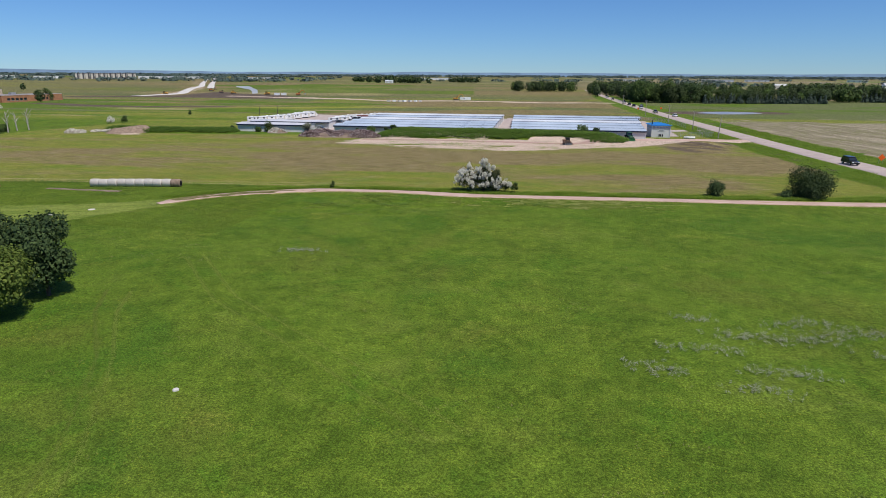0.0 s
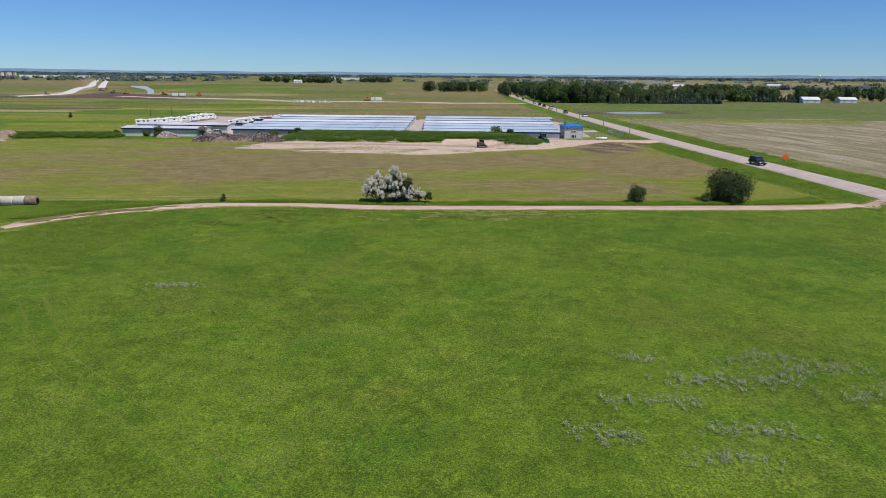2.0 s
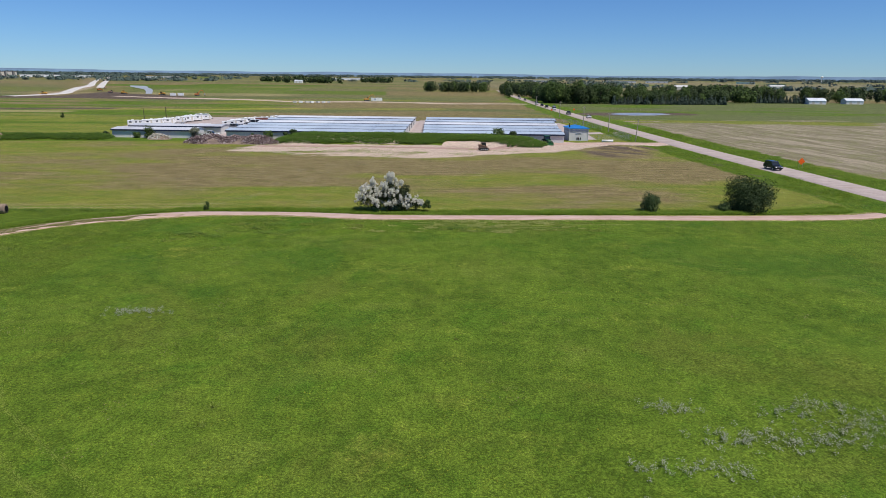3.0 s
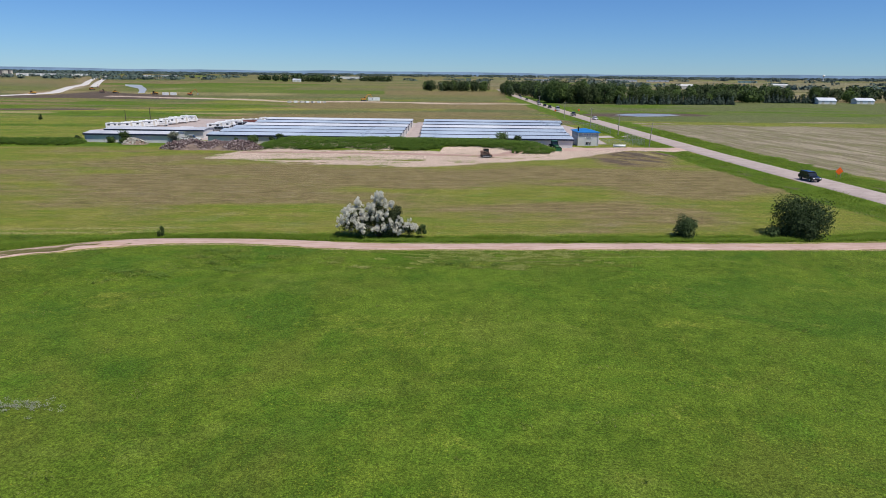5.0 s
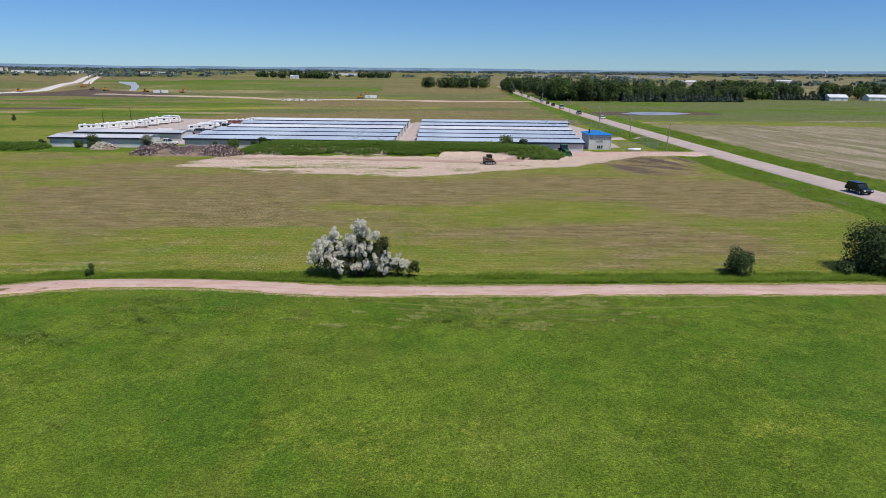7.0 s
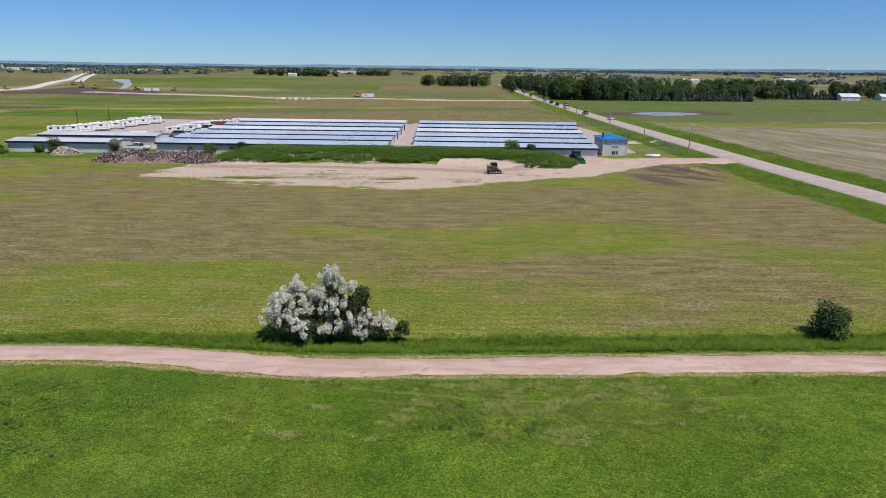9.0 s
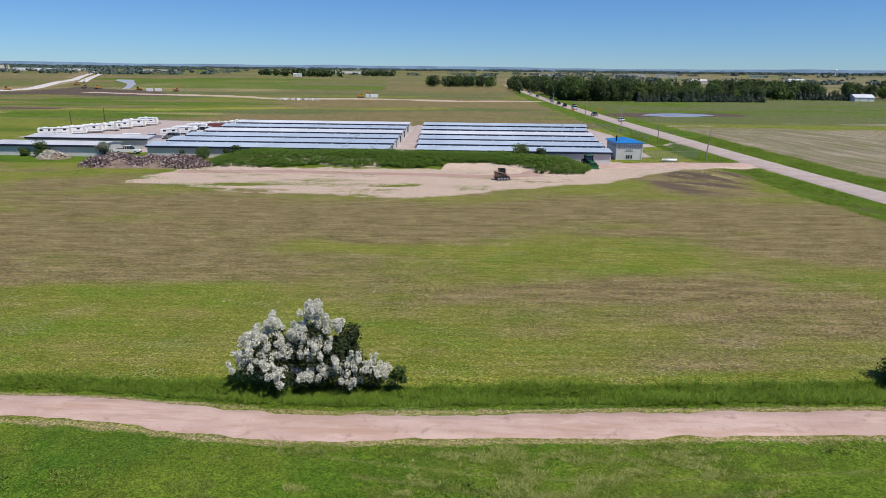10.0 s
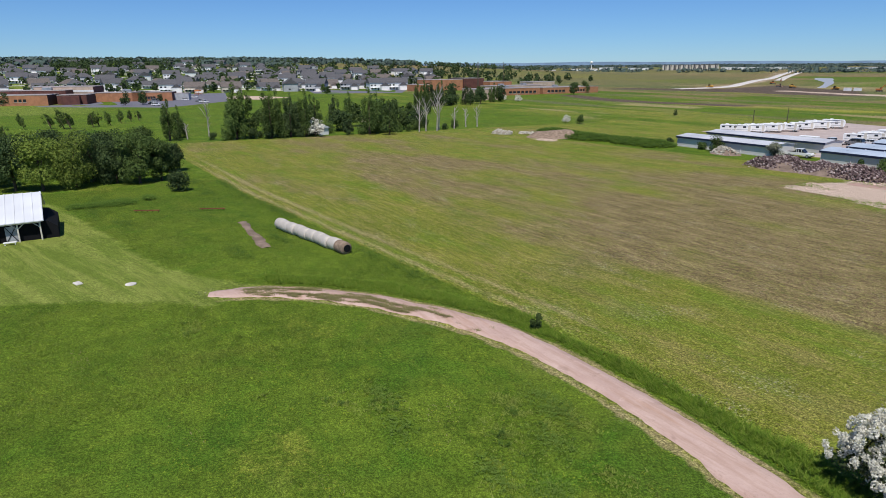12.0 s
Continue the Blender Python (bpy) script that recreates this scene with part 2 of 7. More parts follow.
SAND_A, SAND_B, SAND_C = (0.520, 0.400, 0.320), (0.420, 0.330, 0.260), (0.330, 0.250, 0.190)


def gravel_material(name, a, b, c):
    k = Nodes(name)
    v = k.coords()
    along = k.coords(scale=(0.15, 1, 1))
    big, mid, fine = k.noise(v, 0.25, 4), k.noise(along, 1.6, 5, 0.65), k.noise(v, 9.0, 4, 0.7)
    col = k.mix(k.ramp(big, 0.35, 0.65), a, b)
    patch = k.noise(v, 0.7, 5, 0.7, 0.6)
    col = k.mix(k.ramp(mid, 0.42, 0.68, 0, 0.75), col, c)
    col = k.mix(k.ramp(patch, 0.56, 0.70, 0, 0.6), col, tuple(x * 0.72 for x in c))
    col = k.mix(k.ramp(patch, 0.30, 0.42, 0.5, 0), col, tuple(min(1, x * 1.12) for x in b))
    rust = k.noise(k.coords(scale=(0.12, 1, 1)), 0.55, 4, 0.65)
    col = k.mix(k.ramp(rust, 0.54, 0.68, 0, 0.45), col, (c[0] * 1.05, c[1] * 0.94, c[2] * 0.78))
    col = k.mix(k.ramp(fine, 0.5, 0.75, 0, 0.4), col, tuple(x * 0.7 for x in a))
    k.bump(fine, 0.6, 0.03)
    return k.done(col, 0.93, 0, 0.15)


def water_material(name, a, b, swell):
    k = Nodes(name)
    v = k.coords()
    k.bump(k.noise(v, 1.2, 4, 0.6), 1.0, swell)
    return k.done(k.mix(k.ramp(k.noise(v, 0.16, 4), 0.4, 0.6), a, b), 0.35, 0, 0.35)


M = {
    "ground": ground_material(),
    "pink_gravel": gravel_material("pink_gravel", (0.48, 0.335, 0.285), (0.57, 0.415, 0.355), (0.42, 0.280, 0.215)),
    "pink_soil": gravel_material("reddish_soil", (0.40, 0.265, 0.225), (0.46, 0.32, 0.27), (0.33, 0.215, 0.175)),
    "grey_gravel": gravel_material("yard_gravel", (0.44, 0.36, 0.33), (0.50, 0.42, 0.39), (0.36, 0.30, 0.28)),
    "asphalt": gravel_material("worn_asphalt", (0.42, 0.345, 0.315), (0.48, 0.40, 0.365), (0.35, 0.285, 0.26)),
    "concrete": plain("pale_concrete", (0.62, 0.58, 0.54), 0.85),
    "lot": plain("parking_asphalt", (0.16, 0.16, 0.19), 0.9),
    "bark": plain("bark", (0.10, 0.075, 0.055), 0.95, 0, 0.4, 6, 0.1, 0.03),
    "dead_bark": plain("bleached_bark", (0.42, 0.38, 0.35), 0.95, 0, 0.3, 6, 0.1),
    "leaf": islands("leaf_green", [(0.04, 0.07, 0.017), (0.065, 0.106, 0.025), (0.112, 0.162, 0.038)], leak=0.3, lift=0.3),
    "leaf_poplar": islands("leaf_poplar", [(0.050, 0.090, 0.020), (0.085, 0.138, 0.030), (0.130, 0.188, 0.046)], leak=0.3, lift=0.35),
    # the rise's blue is distance haze put into its base colour
    "far_rise_hazed": plain("far_rise_haze_paint", (0.15, 0.225, 0.315), 1.0, 0, 0.15, 0.02, 0.0),
    # bluish tones paint distance haze onto the farthest woods
    "leaf_far_haze": islands("leaf_far_haze", [(0.050, 0.080, 0.070), (0.070, 0.105, 0.090), (0.095, 0.130, 0.105)], lift=0.5),
    "leaf_dark": islands("leaf_dark", [(0.026, 0.048, 0.014), (0.042, 0.074, 0.022), (0.080, 0.120, 0.036)], leak=0.2, lift=0.2),
    "leaf_belt": islands("leaf_belt", [(0.032, 0.055, 0.019), (0.053, 0.084, 0.028), (0.090, 0.125, 0.044)], leak=0.3, lift=0.4),
    "leaf_light": islands("leaf_light", [(0.080, 0.128, 0.018), (0.140, 0.200, 0.030), (0.215, 0.270, 0.048)], leak=0.25, lift=0.25),
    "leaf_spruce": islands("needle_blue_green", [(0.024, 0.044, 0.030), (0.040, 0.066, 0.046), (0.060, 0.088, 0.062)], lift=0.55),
    # juniper needles; the dark tone also paints shade inside the silver tree
    "leaf_juniper_and_shade": islands("needle_juniper_and_shade", [(0.022, 0.034, 0.010), (0.034, 0.050, 0.014), (0.050, 0.066, 0.020)]),
    "leaf_silver": islands("leaf_silver", [(0.38, 0.38, 0.31), (0.60, 0.58, 0.50), (0.82, 0.80, 0.71)], leak=0.25, lift=0.25),
    "leaf_sage": islands("leaf_sage", [(0.143, 0.176, 0.104), (0.22, 0.237, 0.167), (0.305, 0.315, 0.237)], leak=0.2, lift=0.6),
    "grass": islands("grass_blades", [(0.063, 0.117, 0.011), (0.093, 0.159, 0.013), (0.122, 0.189, 0.017), (0.159, 0.213, 0.029)], leak=0.2, lift=0.85),
    "grass_dark": islands("ditch_grass", [(0.057, 0.109, 0.014), (0.085, 0.151, 0.017), (0.119, 0.185, 0.026)], leak=0.2, lift=0.75),
    "tall_grass": islands("tall_ditch_grass", [(0.075, 0.150, 0.012), (0.118, 0.212, 0.016), (0.170, 0.262, 0.026), (0.210, 0.270, 0.045)], leak=0.3, lift=0.78),
    "grass_dry": islands("dry_stalks", [(0.19, 0.19, 0.067), (0.275, 0.257, 0.104), (0.342, 0.314, 0.162)], leak=0.15, lift=0.7),
    "grass_seed": islands("seeding_grass", [(0.22, 0.27, 0.05), (0.32, 0.35, 0.10), (0.42, 0.42, 0.19)], leak=0.2, lift=0.92),
    "grass_tall": islands("rough_meadow_grass", [(0.095, 0.165, 0.016), (0.140, 0.215, 0.022), (0.190, 0.250, 0.040)], leak=0.2, lift=0.92),
    "grass_bright": islands("bright_grass", [(0.180, 0.255, 0.036), (0.235, 0.310, 0.050), (0.290, 0.345, 0.080)], leak=0.2, lift=0.92),
    "grass_worn": islands("worn_grass", [(0.190, 0.175, 0.075), (0.240, 0.215, 0.100), (0.150, 0.165, 0.050)], leak=0.1, lift=0.85),
    "grass_light": islands("flattened_grass", [(0.130, 0.205, 0.026), (0.180, 0.246, 0.036), (0.225, 0.272, 0.056)], leak=0.2, lift=0.85),
    "grass_rough": islands("rough_grass_blades", [(0.087, 0.154, 0.016), (0.121, 0.193, 0.021), (0.16, 0.217, 0.035)], leak=0.2, lift=0.9),
    "flower": islands("yellow_bloom", [(0.228, 0.266, 0.019), (0.323, 0.342, 0.028), (0.171, 0.237, 0.019)], leak=0.2, lift=0.8),
    "weed_leaf": islands("broad_weed_leaf", [(0.052, 0.112, 0.014), (0.092, 0.170, 0.020), (0.150, 0.235, 0.036)], leak=0.25, lift=0.7),
    "weed_light": islands("pale_weed_leaf", [(0.105, 0.186, 0.024), (0.155, 0.255, 0.035), (0.217, 0.304, 0.055)], leak=0.2, lift=0.75),
    "rubble": islands("rubble", [(0.060, 0.040, 0.040), (0.110, 0.076, 0.074), (0.190, 0.135, 0.128), (0.380, 0.320, 0.300)], 0.95),
    "pale_rubble": islands("pale_rubble", [(0.38, 0.34, 0.27), (0.50, 0.46, 0.38), (0.62, 0.58, 0.50)], 0.95),
    "roof_blue": plain("pale_blue_metal_roof", (0.47, 0.54, 0.62), 0.35, 0.0, 0.10, 0.4, 0.5),
    "roof_white": plain("white_metal_roof", (0.68, 0.70, 0.73), 0.38, 0.0, 0.08, 0.4, 0.5),
    "roof_grey": plain("pale_grey_metal_roof", (0.55, 0.56, 0.59), 0.42, 0.0, 0.10, 0.4, 0.4),
    "wall_grey": plain("grey_metal_wall", (0.62, 0.61, 0.59), 0.55, 0, 0.08, 0.5),
    "navy": plain("navy_trim", (0.020, 0.028, 0.060), 0.45, 0, 0.15),
    "blue_roof": plain("bright_blue_metal", (0.020, 0.190, 0.520), 0.40, 0, 0.1, 0.6, 0.5),
    "white": plain("white_paint", (0.80, 0.80, 0.79), 0.45, 0, 0.07),
    "cream": plain("cream_siding", (0.62, 0.58, 0.50), 0.7, 0, 0.1),
    "grey_siding": plain("grey_siding", (0.40, 0.41, 0.43), 0.7, 0, 0.12),
    "tan_siding": plain("tan_siding", (0.55, 0.48, 0.39), 0.7, 0, 0.12),
    "shingle": plain("grey_shingle", (0.105, 0.103, 0.110), 0.9, 0, 0.25, 3),
    "shingle_brown": plain("brown_shingle", (0.150, 0.128, 0.115), 0.9, 0, 0.25, 3),
    "brick": plain("orange_brick", (0.42, 0.195, 0.105), 0.85, 0, 0.15, 1.2),
    # dark brick of some wings, and the painted shade of end walls
    "brick_dark_and_shade": plain("dark_brick_and_shade", (0.13, 0.055, 0.045), 0.85, 0, 0.2, 1.2),
    "brick_tan": plain("tan_brick", (0.55, 0.42, 0.33), 0.85, 0, 0.12, 1.2),
    "flat_roof": plain("flat_roof_membrane", (0.30, 0.26, 0.26), 0.9, 0, 0.2, 0.3),
    "glass": plain("window_glass", (0.020, 0.026, 0.034), 0.08, 0, 0.1, 1, 0.6),
    "black": plain("black_paint", (0.012, 0.012, 0.014), 0.9, 0, 0.2, 1.5, 0.1),
    "rubber": plain("rubber", (0.018, 0.018, 0.018), 0.9, 0, 0.2, 4),
    "steel": plain("galvanised_steel", (0.45, 0.46, 0.47), 0.4, 0.7, 0.15),
    "rust": plain("rusted_steel", (0.22, 0.085, 0.045), 0.85, 0.2, 0.3, 4),
    "pole_wood": plain("weathered_pole", (0.36, 0.32, 0.27), 0.9, 0, 0.25, 4),
    "pole_dark": plain("creosoted_pole", (0.09, 0.075, 0.06), 0.9, 0, 0.25, 4),
    "orange": plain("orange_sign", (0.95, 0.14, 0.015), 0.5, 0, 0.05),
    "machine_yellow": plain("machine_yellow", (0.50, 0.27, 0.05), 0.6, 0, 0.3, 2),
    "machine_orange": plain("machine_orange", (0.46, 0.16, 0.05), 0.6, 0, 0.3, 2),
    "tractor_green": plain("tractor_green", (0.012, 0.085, 0.028), 0.4, 0, 0.15, 2),
    "machine_tan": plain("dusty_machine", (0.30, 0.19, 0.13), 0.7, 0, 0.3, 2),
    "car_dark": plain("dark_car_paint", (0.018, 0.022, 0.034), 0.22, 0.3, 0.05, 1, 0.6),
    "car_white": plain("white_car_paint", (0.78, 0.78, 0.78), 0.25, 0, 0.04, 1, 0.6),
    "car_red": plain("dark_red_paint", (0.16, 0.03, 0.03), 0.3, 0.1, 0.1, 1, 0.6),
    "car_grey": plain("grey_car_paint", (0.30, 0.31, 0.33), 0.28, 0.4, 0.05, 1, 0.6),
    "tarp_red": plain("brown_red_tarp", (0.20, 0.08, 0.07), 0.8, 0, 0.25, 2),
    "wrap": plain("pale_bale_wrap", (0.52, 0.475, 0.425), 0.6, 0, 0.18, 1.2, 0.35, 0.04),
    "hay": plain("weathered_hay", (0.27, 0.20, 0.15), 0.95, 0, 0.3, 5, 0.1, 0.05),
    "soil": plain("bare_soil", (0.24, 0.18, 0.14), 0.95, 0, 0.25, 1.5, 0.1, 0.06),
    "water": water_material("rippled_water", (0.36, 0.37, 0.38), (0.44, 0.43, 0.42), 0.16),
    "shallow_water": water_material("silty_water", (0.22, 0.25, 0.32), (0.34, 0.35, 0.38), 0.05),
    "wet_soil": plain("wet_soil", (0.055, 0.045, 0.040), 0.6, 0, 0.25, 0.5),
    "light_text": plain("pale_blue_lettering", (0.35, 0.37, 0.52), 0.6),
}

# ---- shared geometry helpers ----
class Geo:
    """Gathers vertices and faces of one mesh."""

    def __init__(self):
        self.v, self.f, self.mi = [], [], []
        self.slot = 0

    def add(self, verts, faces):
        o = len(self.v)
        self.v += [tuple(p) for p in verts]
        self.f += [tuple(i + o for i in face) for face in faces]
        self.mi += [self.slot] * len(faces)
        return self

    def box(self, x, y, z, sx, sy, sz, turn=0.0, chamfer=0.0):
        """A box with its base's middle at x, y, z; chamfer cuts its upright and upper edges."""
        c, s = math.cos(radians(turn)), math.sin(radians(turn))
        hx, hy, b = sx / 2, sy / 2, min(chamfer, sx / 3, sy / 3, sz / 3)
        if not b:
            ring = [(-hx, -hy), (hx, -hy), (hx, hy), (-hx, hy)]
            levels = [(0, ring), (sz, ring)]
        else:
            ring = [(-hx + b, -hy), (hx - b, -hy), (hx, -hy + b), (hx, hy - b), (hx - b, hy), (-hx + b, hy), (-hx, hy - b), (-hx, -hy + b)]
            top = [(px * (hx - b) / hx, py * (hy - b) / hy) for px, py in ring]
            levels = [(0, ring), (sz - b, ring), (sz, top)]
        n = len(ring)
        verts = [(x + px * c - py * s, y + px * s + py * c, z + h) for h, r in levels for px, py in r]
        faces = [tuple(range(n - 1, -1, -1)), tuple(range((len(levels) - 1) * n, len(levels) * n))]
        for k in range(len(levels) - 1):
            faces += [(k * n + i, k * n + (i + 1) % n, (k + 1) * n + (i + 1) % n, (k + 1) * n + i) for i in range(n)]
        return self.add(verts, faces)

    def tube(self, pts, radii, n=7):
        """A tapered tube along points."""
        verts, faces = [], []
        pts = [Vector(p) for p in pts]
        for i, p in enumerate(pts):
            d = (pts[min(i + 1, len(pts) - 1)] - pts[max(i - 1, 0)]).normalized()
            a = d.orthogonal().normalized() if abs(d.z) < 0.99 else Vector((1, 0, 0))
            b = d.cross(a).normalized()
            a = b.cross(d)
            r = radii[i] if isinstance(radii, (list, tuple)) else radii
            verts += [p + (a * math.cos(2 * math.pi * k / n) + b * math.sin(2 * math.pi * k / n)) * r for k in range(n)]
        for i in range(len(pts) - 1):
            faces += [(i * n + k, i * n + (k + 1) % n, (i + 1) * n + (k + 1) % n, (i + 1) * n + k) for k in range(n)]
        faces += [tuple(range(n - 1, -1, -1)), tuple(range((len(pts) - 1) * n, len(pts) * n))]
        return self.add(verts, faces)

    def prism(self, outline, axis, lo, hi):
        """An outline of (a, b) pairs drawn out along x or y: a lies along the other level axis, b is up."""
        n = len(outline)
        at = (lambda a, b, c: (c, a, b)) if axis == "x" else (lambda a, b, c: (a, c, b))
        verts = [at(a, b, lo) for a, b in outline] + [at(a, b, hi) for a, b in outline]
        faces = [tuple(range(n)), tuple(range(2 * n - 1, n - 1, -1))]
        faces += [((i + 1) % n, i, n + i, n + (i + 1) % n) for i in range(n)]
        return self.add(verts, faces)


def mesh_of(name, geo, mats, smooth=False):
    me = bpy.data.meshes.new(name)
    me.from_pydata(geo.v, [], geo.f)
    for m in mats if isinstance(mats, (list, tuple)) else [mats]:
        me.materials.append(m)
    if max(geo.mi, default=0):
        me.polygons.foreach_set("material_index", geo.mi)
    bm = bmesh.new()
    bm.from_mesh(me)
    bmesh.ops.recalc_face_normals(bm, faces=bm.faces)
    bm.to_mesh(me)
    bm.free()
    if smooth:
        me.polygons.foreach_set("use_smooth", [True] * len(me.polygons))
    return me


def part(name, geo, mat, parent, label="", smooth=False, kind=""):
    ob = new(name, mesh_of(name, geo, mat, smooth))
    ob.parent = parent
    return tagged(ob, label, "", "", kind)


def thing(name, label, category, m=None, group="", kind=""):
    """An Empty at a thing's base."""
    ob = new(name)
    ob.empty_display_size = 0.2
    if m is not None:
        ob.matrix_basis = m
    return tagged(ob, label, category, group, kind)


def solid(name, geo, mat, label, category, m=None, group="", kind="", smooth=False):
    """A thing of one mesh."""
    ob = new(name, mesh_of(name, geo, mat, smooth))
    if m is not None:
        ob.matrix_basis = m
    return tagged(ob, label, category, group, kind)


def raw_mesh(name, verts, faces_flat, per_face, mat):
    """A mesh straight from arrays, with faces of one size."""
    me = bpy.data.meshes.new(name)
    n = len(faces_flat) // per_face
    me.vertices.add(len(verts))
    me.vertices.foreach_set("co", np.asarray(verts, np.float32).ravel())
    me.loops.add(len(faces_flat))
    me.loops.foreach_set("vertex_index", np.asarray(faces_flat, np.int32))
    me.polygons.add(n)
    me.polygons.foreach_set("loop_start", np.arange(0, n * per_face, per_face, dtype=np.int32))
    me.materials.append(mat)
    me.update(calc_edges=True)
    return me


# ---- the lie of the land ----
def step(a, b, x):
    t = np.clip((x - a) / (b - a), 0, 1)
    return t * t * (3 - 2 * t)


def lattice(ix, iy, seed):
    h = np.sin(ix * 127.1 + iy * 311.7 + seed * 74.7) * 43758.5453
    return h - np.floor(h)


def vnoise(x, y, seed=0):
    ix, iy = np.floor(x), np.floor(y)
    fx, fy = x - ix, y - iy
    fx, fy = fx * fx * (3 - 2 * fx), fy * fy * (3 - 2 * fy)
    a, b = lattice(ix, iy, seed), lattice(ix + 1, iy, seed)
    c, d = lattice(ix, iy + 1, seed), lattice(ix + 1, iy + 1, seed)
    return (a + (b - a) * fx) * (1 - fy) + (c + (d - c) * fx) * fy


def fbm(x, y, seed=0, octaves=4):
    total, amp, norm = 0, 1, 0
    for i in range(octaves):
        total = total + amp * vnoise(x * 2 ** i, y * 2 ** i, seed + i * 13)
        norm, amp = norm + amp, amp * 0.55
    return total / norm


def line_distance(x, y, pts):
    best = np.full(np.shape(x), 1e9)
    for (ax, ay), (bx, by) in zip(pts[:-1], pts[1:]):
        dx, dy = bx - ax, by - ay
        t = np.clip(((x - ax) * dx + (y - ay) * dy) / (dx * dx + dy * dy), 0, 1)
        best = np.minimum(best, np.hypot(x - ax - t * dx, y - ay - t * dy))
    return best


def inside(x, y, pts):
    """How far a place lies inside an outline, in metres; below zero outside."""
    odd = np.zeros(np.shape(x), bool)
    for (ax, ay), (bx, by) in zip(pts, pts[1:] + pts[:1]):
        if ay != by:
            cross = ((ay > y) != (by > y)) & (x < (bx - ax) * (y - ay) / (by - ay) + ax)
            odd ^= cross
    d = line_distance(x, y, pts + pts[:1])
    return np.where(odd, d, -d)


DRIVE = [(-57.8, 70.5), (-56.2, 74.5), (-53.3, 78.6), (-49.6, 82.2), (-45, 85.2), (-40, 87.7), (-34, 89.1), (-28, 89.4), (-22, 89.2), (-17, 88.6),
         (-12, 88.0), (-6, 88.1), (2, 88.7), (10, 89.3), (20, 90.0), (34, 90.9), (48, 92.0), (58, 93.4), (66, 96.5), (73, 100)]
ROAD = [(84, 20), (78, 70), (74.6, 105), (71.9, 135), (69.3, 163), (67.2, 190), (65.4, 225), (62.8, 285), (60.2, 350), (57.6, 440), (55.8, 560), (54.5, 750), (54, 1000)]
FIELD_EDGE = [(-270, 95), (-204, 87.5), (-175, 84.6), (-151, 83.2), (-110, 84.9), (-78, 87.7), (-57, 90), (-39, 92.1), (-25, 92.7), (-14, 92.6), (-3, 92.9), (11, 93.8), (30, 95.4), (48, 97.0), (62, 101)]
SAND_PATCH = [(-62, 165), (-46, 159), (-31, 156), (-10, 154.5), (8, 162.5), (26, 172), (40, 183), (53, 191.5), (66, 194), (66, 203), (56, 200.5), (36, 198.5),
              (28, 201), (22, 192), (17, 183), (5, 185.5), (-15, 184), (-30, 183), (-47, 185), (-58, 181)]
LAWN = [(-140, 30), (-112, 58), (-96, 61.7), (-79.5, 65.2), (-69, 67.8), (-62, 71.5), (-57, 76), (-55, 70), (-58.5, 66), (-65, 54), (-78, 32), (-100, 10)]
BERM = [(-47, 190.5), (-38, 193.5), (-25, 194.2), (0, 193.8), (8, 191.6), (13, 188.8), (16.5, 187)]
WEEDY = [(-54, 161.0), (-42, 163.6), (-27, 164.6), (-10, 165.6)]
BANK = [(-152, 190), (-138, 187.5), (-125, 189), (-111, 190)]
CUT = [(-3, 185.5), (4, 184.5), (11, 180)]
YARD = [(-140, 206), (-122, 300), (-88, 292), (44, 288), (47, 262), (45, 207), (-40, 205.5), (-74, 204)]


def height(x, y):
    """The ground's height at a place."""
    z = 34 * step(450, 1550, -x) * step(1500, 500, y)
    z = z + (fbm(x / 34, y / 34, 5, 3) - 0.5) * 0.9 * step(96, 80, y) * step(75, 62, x)
    z = z + (fbm(x / 600, y / 600, 9, 3) - 0.5) * 6 * step(900, 2600, np.hypot(x, y))
    z = z + 17 * step(1300, 4500, np.hypot(x, y))
    # old humps in the pasture inside the drive's bend
    z = z + 0.75 * (fbm(x / 5.5, y / 3.2, 17, 3) - 0.5) * step(-6, -14, x) * step(-50, -42, x) * step(64, 70, y) * step(88, 84, y)
    # berm beside the storage yard
    d = line_distance(x, y, BERM)
    z = z + 1.95 * step(10.5, 1.5, d) * (0.8 + 0.4 * fbm(x / 9, y / 9, 3, 3))
    # low spoil bank farther along
    d = line_distance(x, y, BANK)
    z = z + 1.0 * step(6, 0.5, d) * (0.7 + 0.6 * fbm(x / 6, y / 6, 4, 2))
    z = z + np.exp(-((x - 46) / 8) ** 2 - ((y - 181) / 5.5) ** 2) * (0.7 + 0.7 * fbm((x * 0.75 + y) / 2.6, (x - 0.75 * y) / 12, 26, 3))
    # ditches along the road and the drive
    d = line_distance(x, y, ROAD)
    z = z - 0.55 * np.exp(-((d - 8.5) / 2.4) ** 2) * step(400, 300, y) * (1 - np.exp(-((y - 198) / 7) ** 2) * (x < 66))
    edge = np.interp(x, [p[0] for p in FIELD_EDGE], [p[1] for p in FIELD_EDGE])
    z = z - 0.30 * np.exp(-((y - edge + 0.9) / 1.1) ** 2) * step(-60, -40, x) * step(60, 50, x)
    return z


def axis_steps(lo, hi, fine, end_lo, end_hi, grow=1.10):
    mid = np.arange(lo, hi + fine / 2, fine)
    up, v, s = [], hi, fine
    while v < end_hi:
        s *= grow
        v += s
        up.append(v)
    down, v, s = [], lo, fine
    while v > end_lo:
        s *= grow
        v -= s
        down.append(v)
    return np.array(down[::-1] + list(mid) + up)


